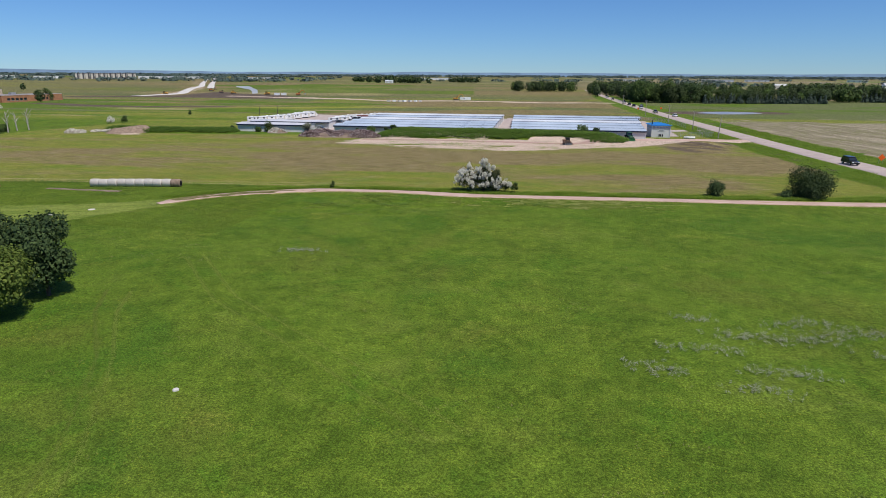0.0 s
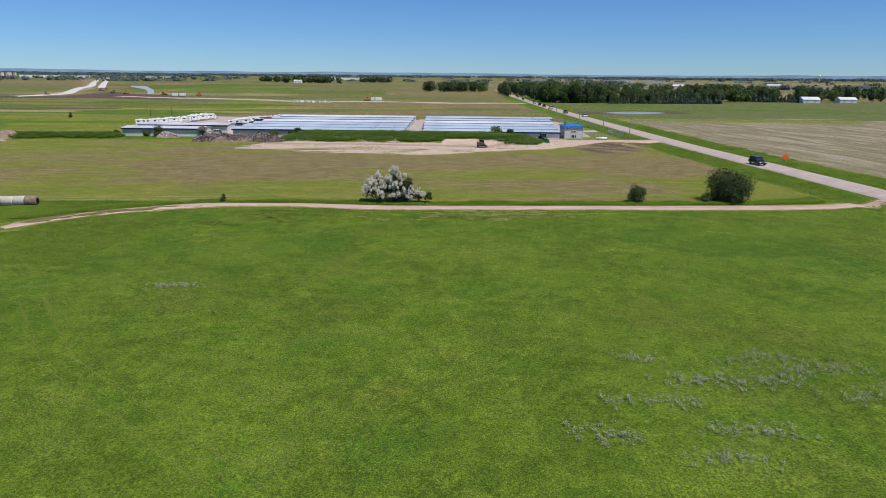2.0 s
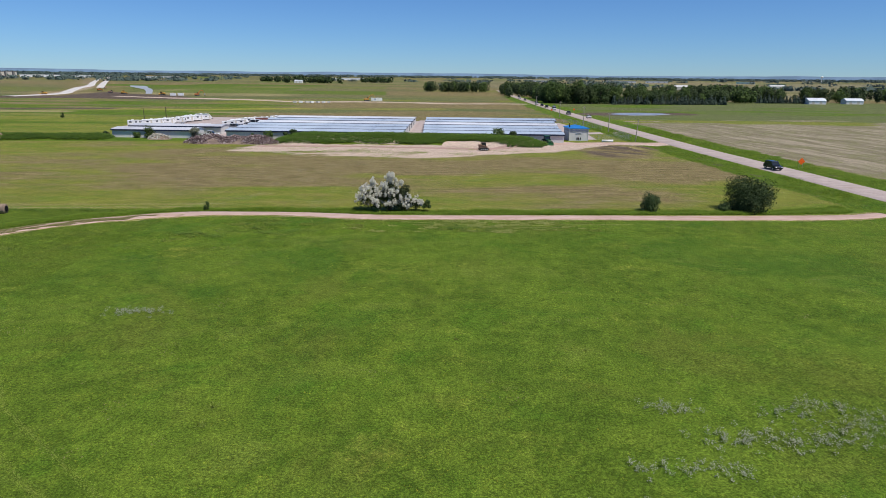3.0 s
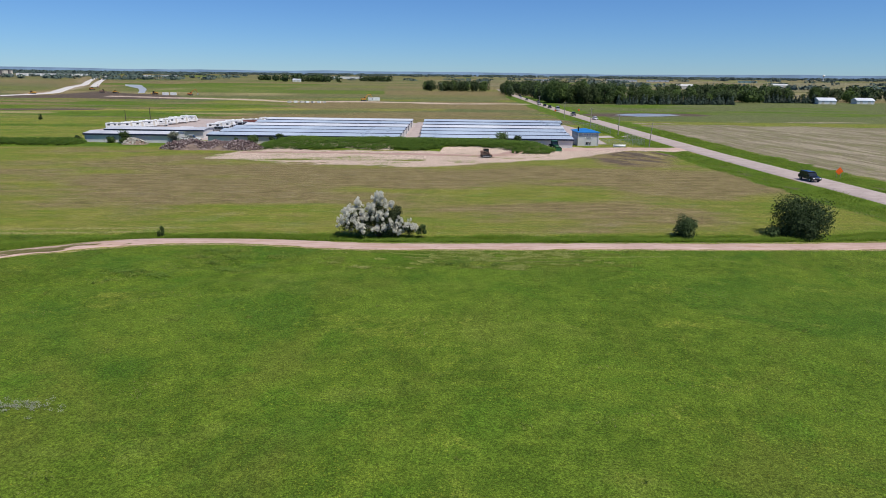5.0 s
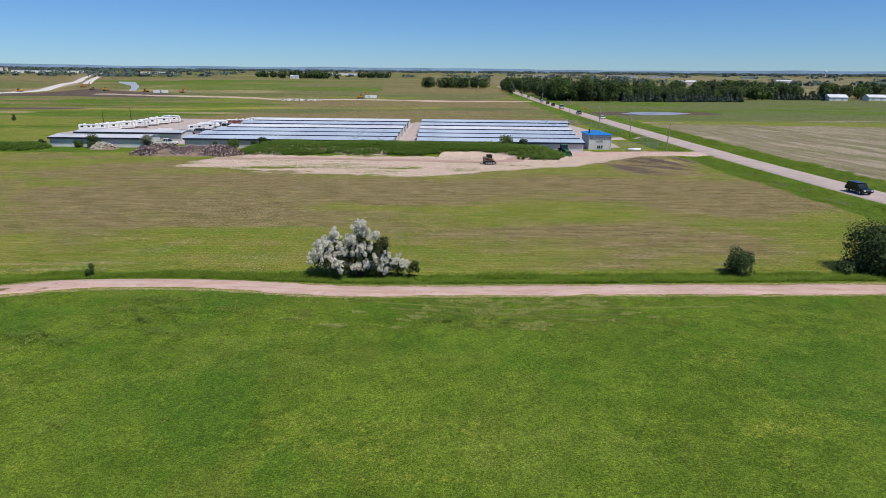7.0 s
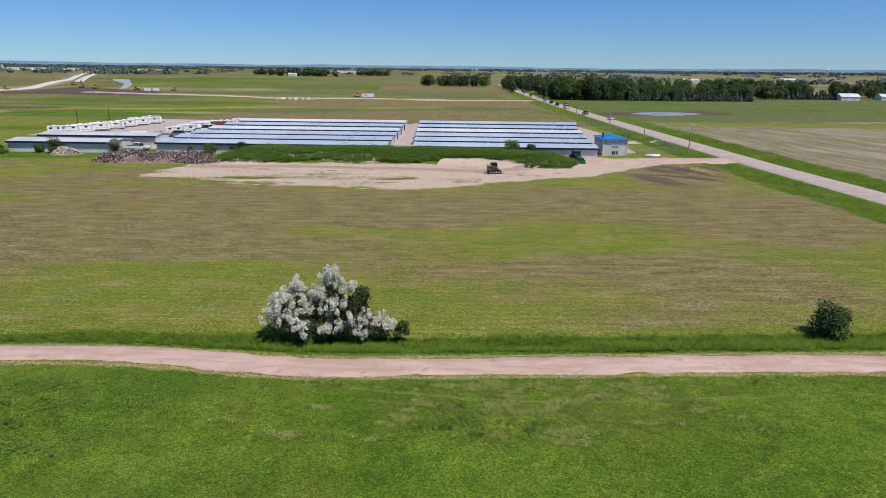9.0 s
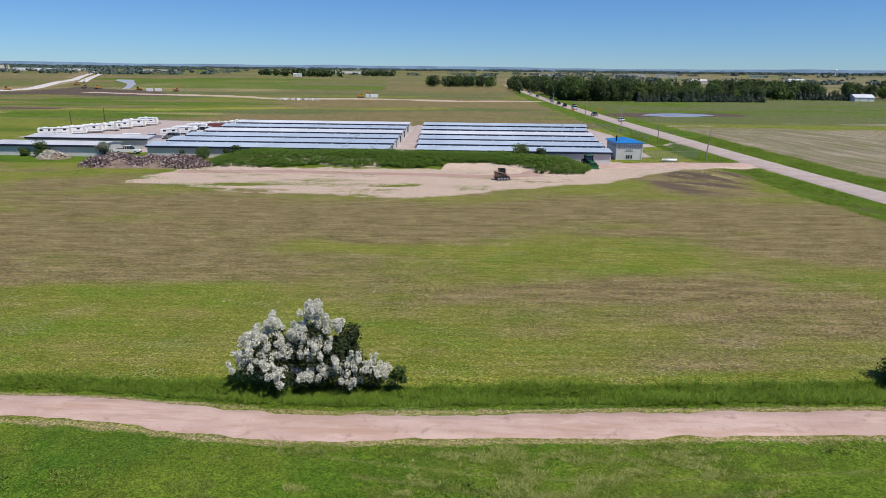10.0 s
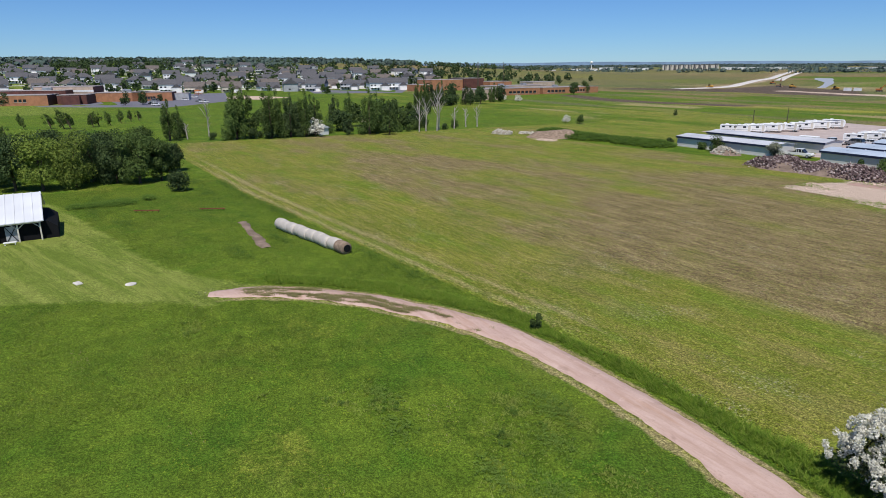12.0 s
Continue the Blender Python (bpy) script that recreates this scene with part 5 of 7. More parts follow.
for x, y in ((-73, 522), (-69, 524), (-272, 592), (-266, 595)):
    solid("site_container", Geo().box(0, 0, 0, 5.0, 2.3, 2.3, 0, 0.06), M["white"], "white site container on bare ground", "container", on_ground(x, y, 10), "site containers")


# ---- heaps ----
def heap(name, outline_pts, radius, top, count, size, mat, label, category, seed):
    """A pile of loose chunks over a mound, along a line."""
    r = random.Random(seed)
    g = Geo()
    for _ in range(count):
        i = r.randrange(len(outline_pts) - 1)
        (ax, ay), (bx, by) = outline_pts[i], outline_pts[i + 1]
        u, a, q = r.random(), r.uniform(0, 2 * math.pi), math.sqrt(r.random())
        x, y = ax + (bx - ax) * u + math.cos(a) * q * radius, ay + (by - ay) * u + math.sin(a) * q * radius * 0.8
        hh = top * (1 - q ** 1.6) * (0.7 + 0.5 * float(vnoise(np.array(x / 1.7), np.array(y / 1.7), seed)))
        s = size * r.uniform(0.45, 1.5)
        m = pose(x, y, z_at(x, y) + hh, r.uniform(-60, 60), r.uniform(-60, 60), r.uniform(0, 360))
        k = [(-1, -1, -0.6), (1, -0.8, -0.6), (0.8, 1, -0.6), (-0.9, 0.9, -0.6), (-0.7, -0.8, 0.6), (0.8, -0.6, 0.7), (0.6, 0.7, 0.5), (-0.7, 0.7, 0.6)]
        vs = [m @ Vector((px * s * r.uniform(0.6, 1), py * s * r.uniform(0.4, 0.9), pz * s * r.uniform(0.4, 1))) for px, py, pz in k]
        g.add(vs, [(0, 3, 2, 1), (4, 5, 6, 7), (0, 1, 5, 4), (1, 2, 6, 5), (2, 3, 7, 6), (3, 0, 4, 7)])
    return solid(name, g, mat, label, category, None, "", "stuff")


def mound(name, pts, radius, top, mat, label, category, seed):
    """A smooth earth heap over a line."""
    xs, ys = [p[0] for p in pts], [p[1] for p in pts]
    x0, x1, y0, y1 = min(xs) - radius - 1, max(xs) + radius + 1, min(ys) - radius - 1, max(ys) + radius + 1
    nx, ny = max(12, int((x1 - x0) / 0.7)), max(12, int((y1 - y0) / 0.7))
    x, y = np.meshgrid(np.linspace(x0, x1, nx), np.linspace(y0, y1, ny))
    d = line_distance(x, y, pts) + (fbm(x / 3, y / 3, seed) - 0.5) * radius * 0.6
    z = height(x, y) + top * step(radius, radius * 0.1, d) * (0.75 + 0.5 * fbm(x / 2.5, y / 2.5, seed + 3)) - 0.08
    i = (np.arange(ny - 1)[:, None] * nx + np.arange(nx - 1)[None, :]).ravel()
    me = raw_mesh(name, np.stack([x, y, z], 2).reshape(-1, 3), np.stack([i, i + 1, i + nx + 1, i + nx], 1).ravel(), 4, mat)
    return tagged(new(name, me), label, category)


mound("earth_mound", [(-75, 183), (-68, 184), (-59, 183.5)], 4.8, 1.6, M["soil"], "brown earth heap under broken rubble", "earth heap", 3)
heap("rubble_heap", [(-77, 182.5), (-70, 183.5), (-64, 184), (-57, 183)], 4.4, 2.3, 6500, 0.21, M["rubble"], "heap of broken brown and grey rubble beside the field", "rubble heap", 7)
mound("pale_spoil", [(-94, 192.2), (-91.6, 191.6)], 2.8, 1.3, M["soil"], "pale earth mound beside weeds", "earth heap", 5)
heap("pale_rubble_heap", [(-94.3, 192.2), (-91.4, 191.6)], 2.4, 1.6, 300, 0.30, M["pale_rubble"], "heap of pale broken concrete beside weeds", "rubble heap", 9)
heap("branch_heap", [(-160, 175), (-157, 177)], 2.2, 1.4, 200, 0.35, M["pale_rubble"], "bleached heap of branches and debris at the field end", "debris heap", 11)
heap("debris_heap", [(-156, 182), (-150, 183)], 2.4, 0.8, 160, 0.30, M["pale_rubble"], "low scattered debris at the field end", "debris heap", 12)
mound("gravel_mound", [(-145, 180), (-140, 184)], 4.2, 1.9, M["hay"], "grey-brown soil mound at the field end", "earth heap", 13)
heap("tyre_pile", [(17.5, 194.8), (25, 195.2)], 0.9, 0.8, 120, 0.26, M["pale_rubble"], "row of white and dark scrap beside the wall", "scrap heap", 15)


# ---- hay bales, shed ----
def bale(x, y, turn, r, wrapped, label):
    t = thing("round_bale", label, "hay bale", on_ground(x, y, turn, 0.08), "row of bales")
    n, L = 18, 1.58
    g = Geo()
    rr = random.Random(int(x * 100))
    prof = [(-L / 2, r * 0.965), (-L / 2 + 0.10, r * 0.99), (-L * 0.2, r * 1.02), (L * 0.22, r), (L / 2 - 0.10, r * 0.99), (L / 2, r * 0.965)]
    verts = [(px, math.cos(2 * math.pi * k / n) * pr * (1 + rr.uniform(-0.02, 0.02)), r * 0.97 + math.sin(2 * math.pi * k / n) * pr * 0.97) for px, pr in prof for k in range(n)]
    faces = [(i * n + k, i * n + (k + 1) % n, (i + 1) * n + (k + 1) % n, (i + 1) * n + k) for i in range(5) for k in range(n)]
    faces += [tuple(range(n - 1, -1, -1)), tuple(range(5 * n, 6 * n))]
    part("roll", g.add(verts, faces), M["wrap"] if wrapped else M["hay"], t, smooth=True)
    if not wrapped:
        # a solid black plug paints the shade of a hollow end
        part("hollow", Geo().tube([(L / 2 - 0.2, 0.1, r * 0.95), (L / 2 + 0.012, 0.1, r * 0.95)], [r * 0.5, r * 0.6], 12), M["black"], t, "black plug standing in for shade in a hollow end")


BALES = 10
for i in range(BALES):
    u = i / (BALES - 1)
    x, y = -64.4 + (-78.3 + 64.4) * u, 86.0 + (83.3 - 86.0) * u
    bale(x, y + 0.10 * math.sin(i * 2.3), 10 + 3 * math.sin(i * 1.7), 0.73 + 0.03 * math.sin(i * 3.1), i > 0, "pale plastic-wrapped round hay bale in a row" if i else "weathered brown round hay bale with a hollow end")


def shed():
    t = thing("pole_shed", "pole shed with a white metal roof, dark walls and braced posts", "shed", on_ground(-88.6, 57.2))
    W, D, E, R = 14.0, 10.0, 2.55, 4.9
    part("roof", Geo().prism([(0.5, E - 0.22), (-D / 2, R), (-D - 0.5, E - 0.22), (-D - 0.5, E - 0.12), (-D / 2, R + 0.1), (0.5, E - 0.12)], "y", -W - 0.3, 0.35), M["roof_white"], t, "white ribbed metal roof")
    ribs = Geo()
    for i in range(16):
        y = 0.3 - i * 0.93
        ribs.add([(0.5, y, E - 0.12), (0.5, y - 0.10, E - 0.12), (-D / 2, y - 0.10, R + 0.1), (-D / 2, y, R + 0.1), (0.5, y, E - 0.06), (0.5, y - 0.10, E - 0.06), (-D / 2, y - 0.10, R + 0.16), (-D / 2, y, R + 0.16)],
                 [(4, 5, 6, 7), (0, 1, 5, 4), (1, 2, 6, 5), (3, 7, 6, 2), (0, 4, 7, 3)])
    part("roof_ribs", ribs, M["roof_white"], t, kind="stuff")
    part("back_wall", Geo().box(-D, -W / 2, 0, 0.12, W, E), M["black"], t)
    part("inner_wall", Geo().box(-0.35, -W / 2, 0, 0.10, W - 0.2, E - 0.1), M["black"], t, "dark boarded wall set back from the posts")
    for y in (-W + 0.06, -0.06):
        part("gable_wall", Geo().prism([(0, 0), (0, E - 0.1), (-D / 2, R - 0.05), (-D, E - 0.1), (-D, 0)], "y", y - 0.05, y + 0.05), M["black"], t)
    part("beam", Geo().box(0.1, -W / 2, E - 0.42, 0.14, W, 0.24), M["cream"], t)
    for i in range(7):
        y = -0.12 - i * 2.28
        part("post", Geo().box(0.1, y, -0.2, 0.16, 0.16, E - 0.1), M["cream"], t)
        for s in (-1, 1):
            if -W < y + s < 0:
                part("brace", Geo().tube([(0.1, y, E - 1.0), (0.1, y + s * 0.75, E - 0.32)], 0.07, 4), M["cream"], t)
    d = part("door", Geo().box(-0.25, -3.1, 0, 0.08, 1.2, 1.9), M["grey_siding"], t, "grey braced door")
    for a, b in (((-0.19, -3.65, 0.1), (-0.19, -2.55, 1.9)), ((-0.19, -3.65, 1.9), (-0.19, -2.55, 0.1))):
        part("door_brace", Geo().tube([a, b], 0.05, 4), M["black"], d)
    part("lean_to", Geo().prism([(0.02, 0), (0.02, 2.25), (0.7, 2.15), (1.65, 1.4), (1.65, 0)], "x", -D + 1, -0.4), M["black"], t, "black-clad lean-to")
    solid("white_bench", Geo().box(0, 0, 0.25, 0.45, 1.3, 0.1, 0, 0.02).box(0, -0.5, 0, 0.36, 0.1, 0.26).box(0, 0.5, 0, 0.36, 0.1, 0.26), M["white"], "low white bench in front of the shed", "bench", on_ground(-87.5, 53.9))


shed()
solid("well_cap", Geo().tube([(0, 0, -0.1), (0, 0, 0.06), (0, 0, 0.09)], [0.5, 0.5, 0.35], 14), M["concrete"], "round pale concrete cap lying in the lawn", "well cap", on_ground(-64.5, 64.7))
solid("stone_slab", Geo().box(0, 0, -0.05, 1.0, 0.6, 0.15, 20, 0.04), M["concrete"], "flat pale stone in the mown grass", "stone", on_ground(-67.3, 60.4))
solid("white_stone", Geo().box(0, 0, -0.05, 0.38, 0.30, 0.2, 30, 0.08), M["concrete"], "pale stone lying in the pasture", "stone", on_ground(-21.7, 18.0))
for x, y in ((-98.2, 69.6), (-95.0, 78.0)):
    t = thing("rusty_implement", "long rusted farm implement lying in rough grass", "farm implement", on_ground(x, y, 62), "implements in the grass")
    part("beam", Geo().box(0, 0, 0.25, 3.6, 0.14, 0.14), M["rust"], t)
    for k in range(5):
        part("tine", Geo().tube([(-1.5 + k * 0.75, 0, 0.3), (-1.5 + k * 0.75, 0.3, 0.0)], 0.05, 5), M["rust"], t)

strip("soil_strip", [(-85.0, 80.0), (-81, 79.75), (-77, 79.6), (-73, 79.35), (-70.4, 79.2)], 0.6, 0.03, M["soil"], "strip of bare brown soil in rough grass", "bare soil", 0.5, 0.16, 0.05, 8)


# ---- plants ----
def leaf_mesh(name, centres, sizes, mat, rng, slim=0.6, face=None):
    """Many small leaf blades, each a bent rhombus of its own, at the given places."""
    n = len(centres)
    a = rng.normal(size=(n, 3))
    a /= np.linalg.norm(a, axis=1)[:, None]
    b = np.cross(a, rng.normal(size=(n, 3)))
    if face is not None:
        # leaves turn their blades outwards from the clump that they belong to
        nrm = face + rng.normal(size=(n, 3)) * 0.42
        a = np.cross(nrm, a)
        a /= np.linalg.norm(a, axis=1)[:, None] + 1e-9
        b = np.cross(nrm, a)
    b /= np.linalg.norm(b, axis=1)[:, None] + 1e-9
    s = np.asarray(sizes).reshape(-1, 1) * np.ones((n, 1))
    v = np.stack([centres + a * s, centres + b * s * slim + np.array([0, 0, 0.12]) * s, centres - a * s, centres - b * s * slim + np.array([0, 0, 0.12]) * s], 1)
    return raw_mesh(name, v.reshape(-1, 3), np.arange(4 * n), 4, mat)


def crown_points(rng, n, lobes, shell=0.55):
    """Points in the outer part of a set of lobes, each (centre, radii)."""
    w = np.array([r[0] * r[1] + r[0] * r[2] for _, r in lobes])
    pick = rng.choice(len(lobes), n, p=w / w.sum())
    c, r = np.array([l[0] for l in lobes])[pick], np.array([l[1] for l in lobes])[pick]
    d = rng.normal(size=(n, 3))
    d /= np.linalg.norm(d, axis=1)[:, None]
    q = shell + (1 - shell) * rng.random((n, 1)) ** 0.6
    lump = 1 + 0.22 * np.sin(d[:, :1] * 7 + c[:, :1] * 3) * np.sin(d[:, 1:2] * 6 + c[:, 1:2] * 2) + rng.normal(size=(n, 1)) * 0.07
    return c + d * r * q * lump, d


def make_lobes(rng, h, width, base, k, kind):
    out = []
    for i in range(k):
        u = (i + 0.5) / k
        if kind == "round":
            z = base + (h - base) * (0.12 + 0.70 * rng.random())
            spread = width * 0.5 * math.sqrt(max(0.05, 1 - ((z - base) / (h - base) * 2 - 0.9) ** 2)) * 0.68
            rad = width * rng.uniform(0.20, 0.30)
        elif kind == "column":
            q = 0.06 + 0.90 * (u * 0.7 + 0.3 * rng.random())
            z = base + (h - base) * q * 0.93
            spread = width * 0.44 * math.sqrt(max(0.06, 1 - (2 * q - 0.85) ** 2))
            rad = width * rng.uniform(0.09, 0.20)
        elif kind == "poplar":
            # a few upright leaders of their own heights, each a stack of ragged tufts
            lead = i % 4
            tip = (1.0, 0.82, 0.9, 0.66)[lead] * h
            q = rng.random() ** 0.85
            z = base + (tip - base) * (0.04 + 0.93 * q)
            spread = width * ((0.05, 0.26, 0.30, 0.34)[lead] + 0.16 * (1 - q))
            rad = width * rng.uniform(0.08, 0.17) * (1.15 - 0.55 * q)
        else:
            z = base + (h - base) * u * 0.94
            spread = width * 0.22 * (1 - u)
            rad = width * 0.40 * (1.03 - u)
        ang = rng.uniform(0, 2 * math.pi) if kind in ("round", "column") else (i % 4) * 1.9 + rng.uniform(-0.5, 0.5) if kind == "poplar" else i * 2.4
        c = (math.cos(ang) * spread * rng.uniform(0.5, 1.0), math.sin(ang) * spread * rng.uniform(0.5, 1.0), z)
        tall = 1.7 if kind in ("column", "poplar") else (0.75 if kind == "cone" else 0.9)
        out.append((c, (rad, rad, rad * tall)))
    return out


def tree(name, label, category, h, width, base, n, leaf, mat, kind="round", k=14, seed=1, trunk=None, bark=None, m=None, group="", lobes=None, slim=0.6, stems=1, limbs=None, turned=True):
    rng = np.random.default_rng(seed)
    t = thing(name, label, category, m, group)
    lobes = lobes or make_lobes(rng, h, width, base, k, kind)
    r0 = trunk or h * 0.022
    g = Geo()
    for s in range(stems):
        lean = (rng.uniform(-0.3, 0.3) * (stems > 1) + rng.uniform(-0.05, 0.05) * h * 0.3, rng.uniform(-0.2, 0.2))
        top = h * 0.72
        pts = [(lean[0] * q * q + 0.15 * s, lean[1] * q, -0.3 + (top + 0.3) * q) for q in (0, 0.25, 0.5, 0.75, 1.0)]
        g.tube(pts, [r0 * 1.25, r0, r0 * 0.8, r0 * 0.55, r0 * 0.25], 7)
    for c, r in lobes[:limbs if limbs is not None else 9]:
        z0 = max(base * 0.6, min(c[2] * 0.55, h * 0.5))
        mid = (c[0] * 0.45, c[1] * 0.45, z0 + (c[2] - z0) * 0.6)
        g.tube([(0, 0, z0), mid, c], [r0 * 0.5, r0 * 0.32, r0 * 0.12], 5)
    part("trunk", g, bark or M["bark"], t)
    pts, out = crown_points(rng, n, lobes, 0.66)
    out = out + np.array([0, 0, 0.25])
    pts[:, 2] = np.maximum(pts[:, 2], 0.05)
    ob = new("crown", leaf_mesh("crown", pts, leaf * rng.uniform(0.6, 1.35, n), mat, rng, slim, out if turned else None))
    ob.parent = t
    return t


# silver-leaved tree group beside the drive
rng0 = np.random.default_rng(77)
olive_lobes = []
for cx, cy, cz, r in ((-3.4, -0.4, 2.9, 1.15), (-2.7, 0.4, 3.9, 0.95), (-2.2, 0.2, 4.7, 0.6), (-4.3, -0.6, 2.4, 0.85), (-2.7, -1.0, 2.1, 1.10), (-1.7, -1.3, 1.7, 0.75), (-1.9, -0.2, 3.0, 0.9), (-1.0, -0.6, 2.2, 0.95), (-0.9, 0.2, 3.7, 0.8), (-1.3, 0.1, 2.9, 0.9),
                      (-0.5, 0.3, 4.3, 0.95), (0.2, 0.4, 5.2, 0.75), (0.45, 0.5, 5.9, 0.5), (0.9, 0.5, 4.6, 0.75), (0.1, -0.6, 2.9, 1.1), (0.9, -0.5, 3.5, 0.75), (1.9, 0.3, 4.8, 0.45),
                      (0.0, -1.2, 1.5, 0.6), (1.0, -1.2, 1.6, 0.55), (2.2, -0.9, 2.0, 0.85), (3.2, -0.7, 2.1, 0.95), (4.2, -0.6, 1.8, 0.75), (2.9, -1.2, 1.1, 0.7), (4.9, -0.4, 1.5, 0.5), (-3.6, -0.2, 3.7, 0.6), (-0.2, 0.4, 3.6, 0.9)):
    for _ in range(int(9 + 8 * r)):
        d = rng0.normal(size=3)
        d /= np.linalg.norm(d)
        q = rng0.uniform(0.35, 1.15)
        w = rng0.uniform(0.14, 0.30)
        out = -0.5 if cx < -1.5 and cz < 3.5 else 0.0
        olive_lobes.append(((cx + d[0] * r * q, cy + out + d[1] * r * q * 1.2, max(0.45, cz + d[2] * r * q)), (w * 0.8, w * 0.8, w * 1.05)))
olive_lobes = [olive_lobes[k] for k in rng0.permutation(len(olive_lobes))]
silver = tree("silver_tree", "silver-leaved multi-stemmed tree beside the gravel drive", "tree", 5.4, 9.5, 0.5, 38000, 0.062, M["leaf_silver"], lobes=[((c[0], c[1], c[2] * 0.88), q) for c, q in olive_lobes], seed=8,
              m=on_ground(-10.4, 93.2), stems=4, trunk=0.10, limbs=16, turned=False)
# dark leaves fill the crown to stand in for its inner shade
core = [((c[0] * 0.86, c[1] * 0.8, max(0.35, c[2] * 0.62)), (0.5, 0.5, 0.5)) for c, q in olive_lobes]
inner = new("inner_foliage", leaf_mesh("inner_foliage", crown_points(rng0, 9000, core, 0.1)[0], 0.11 * rng0.uniform(0.6, 1.3, 9000), M["leaf_juniper_and_shade"], rng0, 0.5))
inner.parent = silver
tagged(inner, "dark leaves painting the shade inside the silver crown")
tree("juniper", "dark green juniper beside the silver tree", "tree", 3.5, 3.0, 0.2, 6000, 0.11, M["leaf_juniper_and_shade"], "round", 14, 21, 0.09, m=on_ground(-8.5, 94.4))
tree("sapling", "small green sapling in the ditch grass", "sapling", 2.0, 1.3, 0.2, 700, 0.10, M["leaf"], "round", 6, 22, 0.03, limbs=0, m=on_ground(-4.6, 92.6), group="saplings")
tree("sapling", "small dark green sapling beside the drive", "sapling", 1.7, 0.95, 0.1, 900, 0.075, M["leaf"], "round", 6, 23, 0.03, limbs=0, m=on_ground(-37.2, 91.4), group="saplings")
tree("shrub", "round dark green shrub beside the drive", "shrub", 3.0, 3.2, 0.1, 4200, 0.10, M["leaf_dark"], "round", 15, 24, 0.05, m=on_ground(28.9, 95.2), stems=3)
tree("broadleaf_tree", "dense low dark green tree beside the drive", "tree", 5.0, 7.4, 0.2, 13000, 0.125, M["leaf_dark"], "round", 26, 25, 0.14, m=on_ground(44.3, 97.0), stems=3)
tree("shrub", "low bush at the tree's foot", "shrub", 1.7, 2.4, 0.1, 1200, 0.11, M["leaf_dark"], "round", 7, 26, 0.04, m=on_ground(40.3, 96.6))
# trees at the pasture's west side
tree("broadleaf_tree", "tall dark green tree in the pasture", "tree", 7.4, 5.6, 1.2, 11000, 0.15, M["leaf_dark"], "round", 22, 31, 0.16, m=on_ground(-42.6, 31.6))
tree("broadleaf_tree", "dark green tree behind a lighter one in the pasture", "tree", 7.6, 5.0, 1.4, 9000, 0.15, M["leaf_dark"], "round", 18, 32, 0.16, m=on_ground(-46.6, 31.0))
tree("broadleaf_tree", "light green tree with a bare lower trunk in the pasture", "tree", 5.6, 6.4, 1.7, 11000, 0.14, M["leaf_light"], "round", 20, 33, 0.14, M["dead_bark"], m=on_ground(-42.4, 25.6), stems=2)
tree("broadleaf_tree", "light green spreading tree in the pasture", "tree", 6.2, 6.0, 1.4, 8000, 0.15, M["leaf_light"], "round", 18, 34, 0.14, m=on_ground(-46.4, 25.2))

# wood west of the field
WOOD = ((-134, 50.5, 8.8, 6.5, "d"), (-129, 54.5, 9.6, 6.5, "d"), (-126.5, 58.6, 10.6, 7.0, "l"), (-127, 63.5, 10.0, 6.5, "l"), (-133, 66.5, 9.4, 6.5, "d"), (-128.5, 70, 9.0, 5.5, "d"), (-126.2, 73.6, 9.8, 6.2, "p"),
        (-127.4, 77.4, 8.2, 5.0, "p"), (-141, 60, 9.5, 7, "d"), (-140, 70, 9.4, 7, "d"), (-140, 50, 9.0, 7, "d"), (-146, 55, 8.5, 6, "d"), (-145, 76, 8.8, 6, "m"), (-150, 66, 8.5, 6, "d"), (-137, 80, 7.0, 5, "d"),
        (-131, 45, 9.0, 7, "d"), (-136, 41, 9.0, 7, "m"))
for i, (x, y, h, w, tone) in enumerate(WOOD):
    mat = M[{"d": "leaf_dark", "l": "leaf_light", "m": "leaf", "p": "leaf_poplar"}[tone]]
    tree("broadleaf_tree", {"d": "dark green tree in the wood behind the shed", "l": "light green tree in the wood behind the shed", "m": "green tree at the edge of the wood", "p": "leafy mid-green tree at the edge of the wood"}[tone], "tree", h, w * 1.1, 0.3, 9500, 0.16, mat, "round", 17, 40 + i, m=on_ground(x, y - 2.2), group="wood behind the shed")
tree("shrub", "dense dark oval bush at the edge of the wood", "shrub", 3.3, 3.6, 0.1, 3400, 0.13, M["leaf_dark"], "round", 16, 61, m=on_ground(-114, 76.2), stems=2)


def planted(variants, spots, seed, lean=(0.0, 0.0)):
    """Sets copies of the variants at the spots (x, y, height); the first use of each is the thing itself."""
    r = random.Random(seed)
    used = set()
    for x, y, h in spots:
        i = r.randrange(len(variants))
        t, h0 = variants[i]
        s = h / h0
        m = pose(x, y, z_at(x, y), lean[0] * r.uniform(0.4, 1.5), lean[1] * r.uniform(0.4, 1.5), 0) @ pose(0, 0, 0, 0, 0, r.uniform(0, 360)) @ Matrix.Diagonal((s * r.uniform(0.9, 1.15), s * r.uniform(0.9, 1.15), s, 1))
        if i in used:
            copy_thing(t, m @ Matrix.Diagonal((1 / t.scale[0], 1 / t.scale[1], 1 / t.scale[2], 1)))
        else:
            used.add(i)
            t.matrix_basis = m
    for i, (t, _) in enumerate(variants):
        if i not in used:
            x, y, h = spots[0]
            t.matrix_basis = on_ground(x - 3, y + 5)


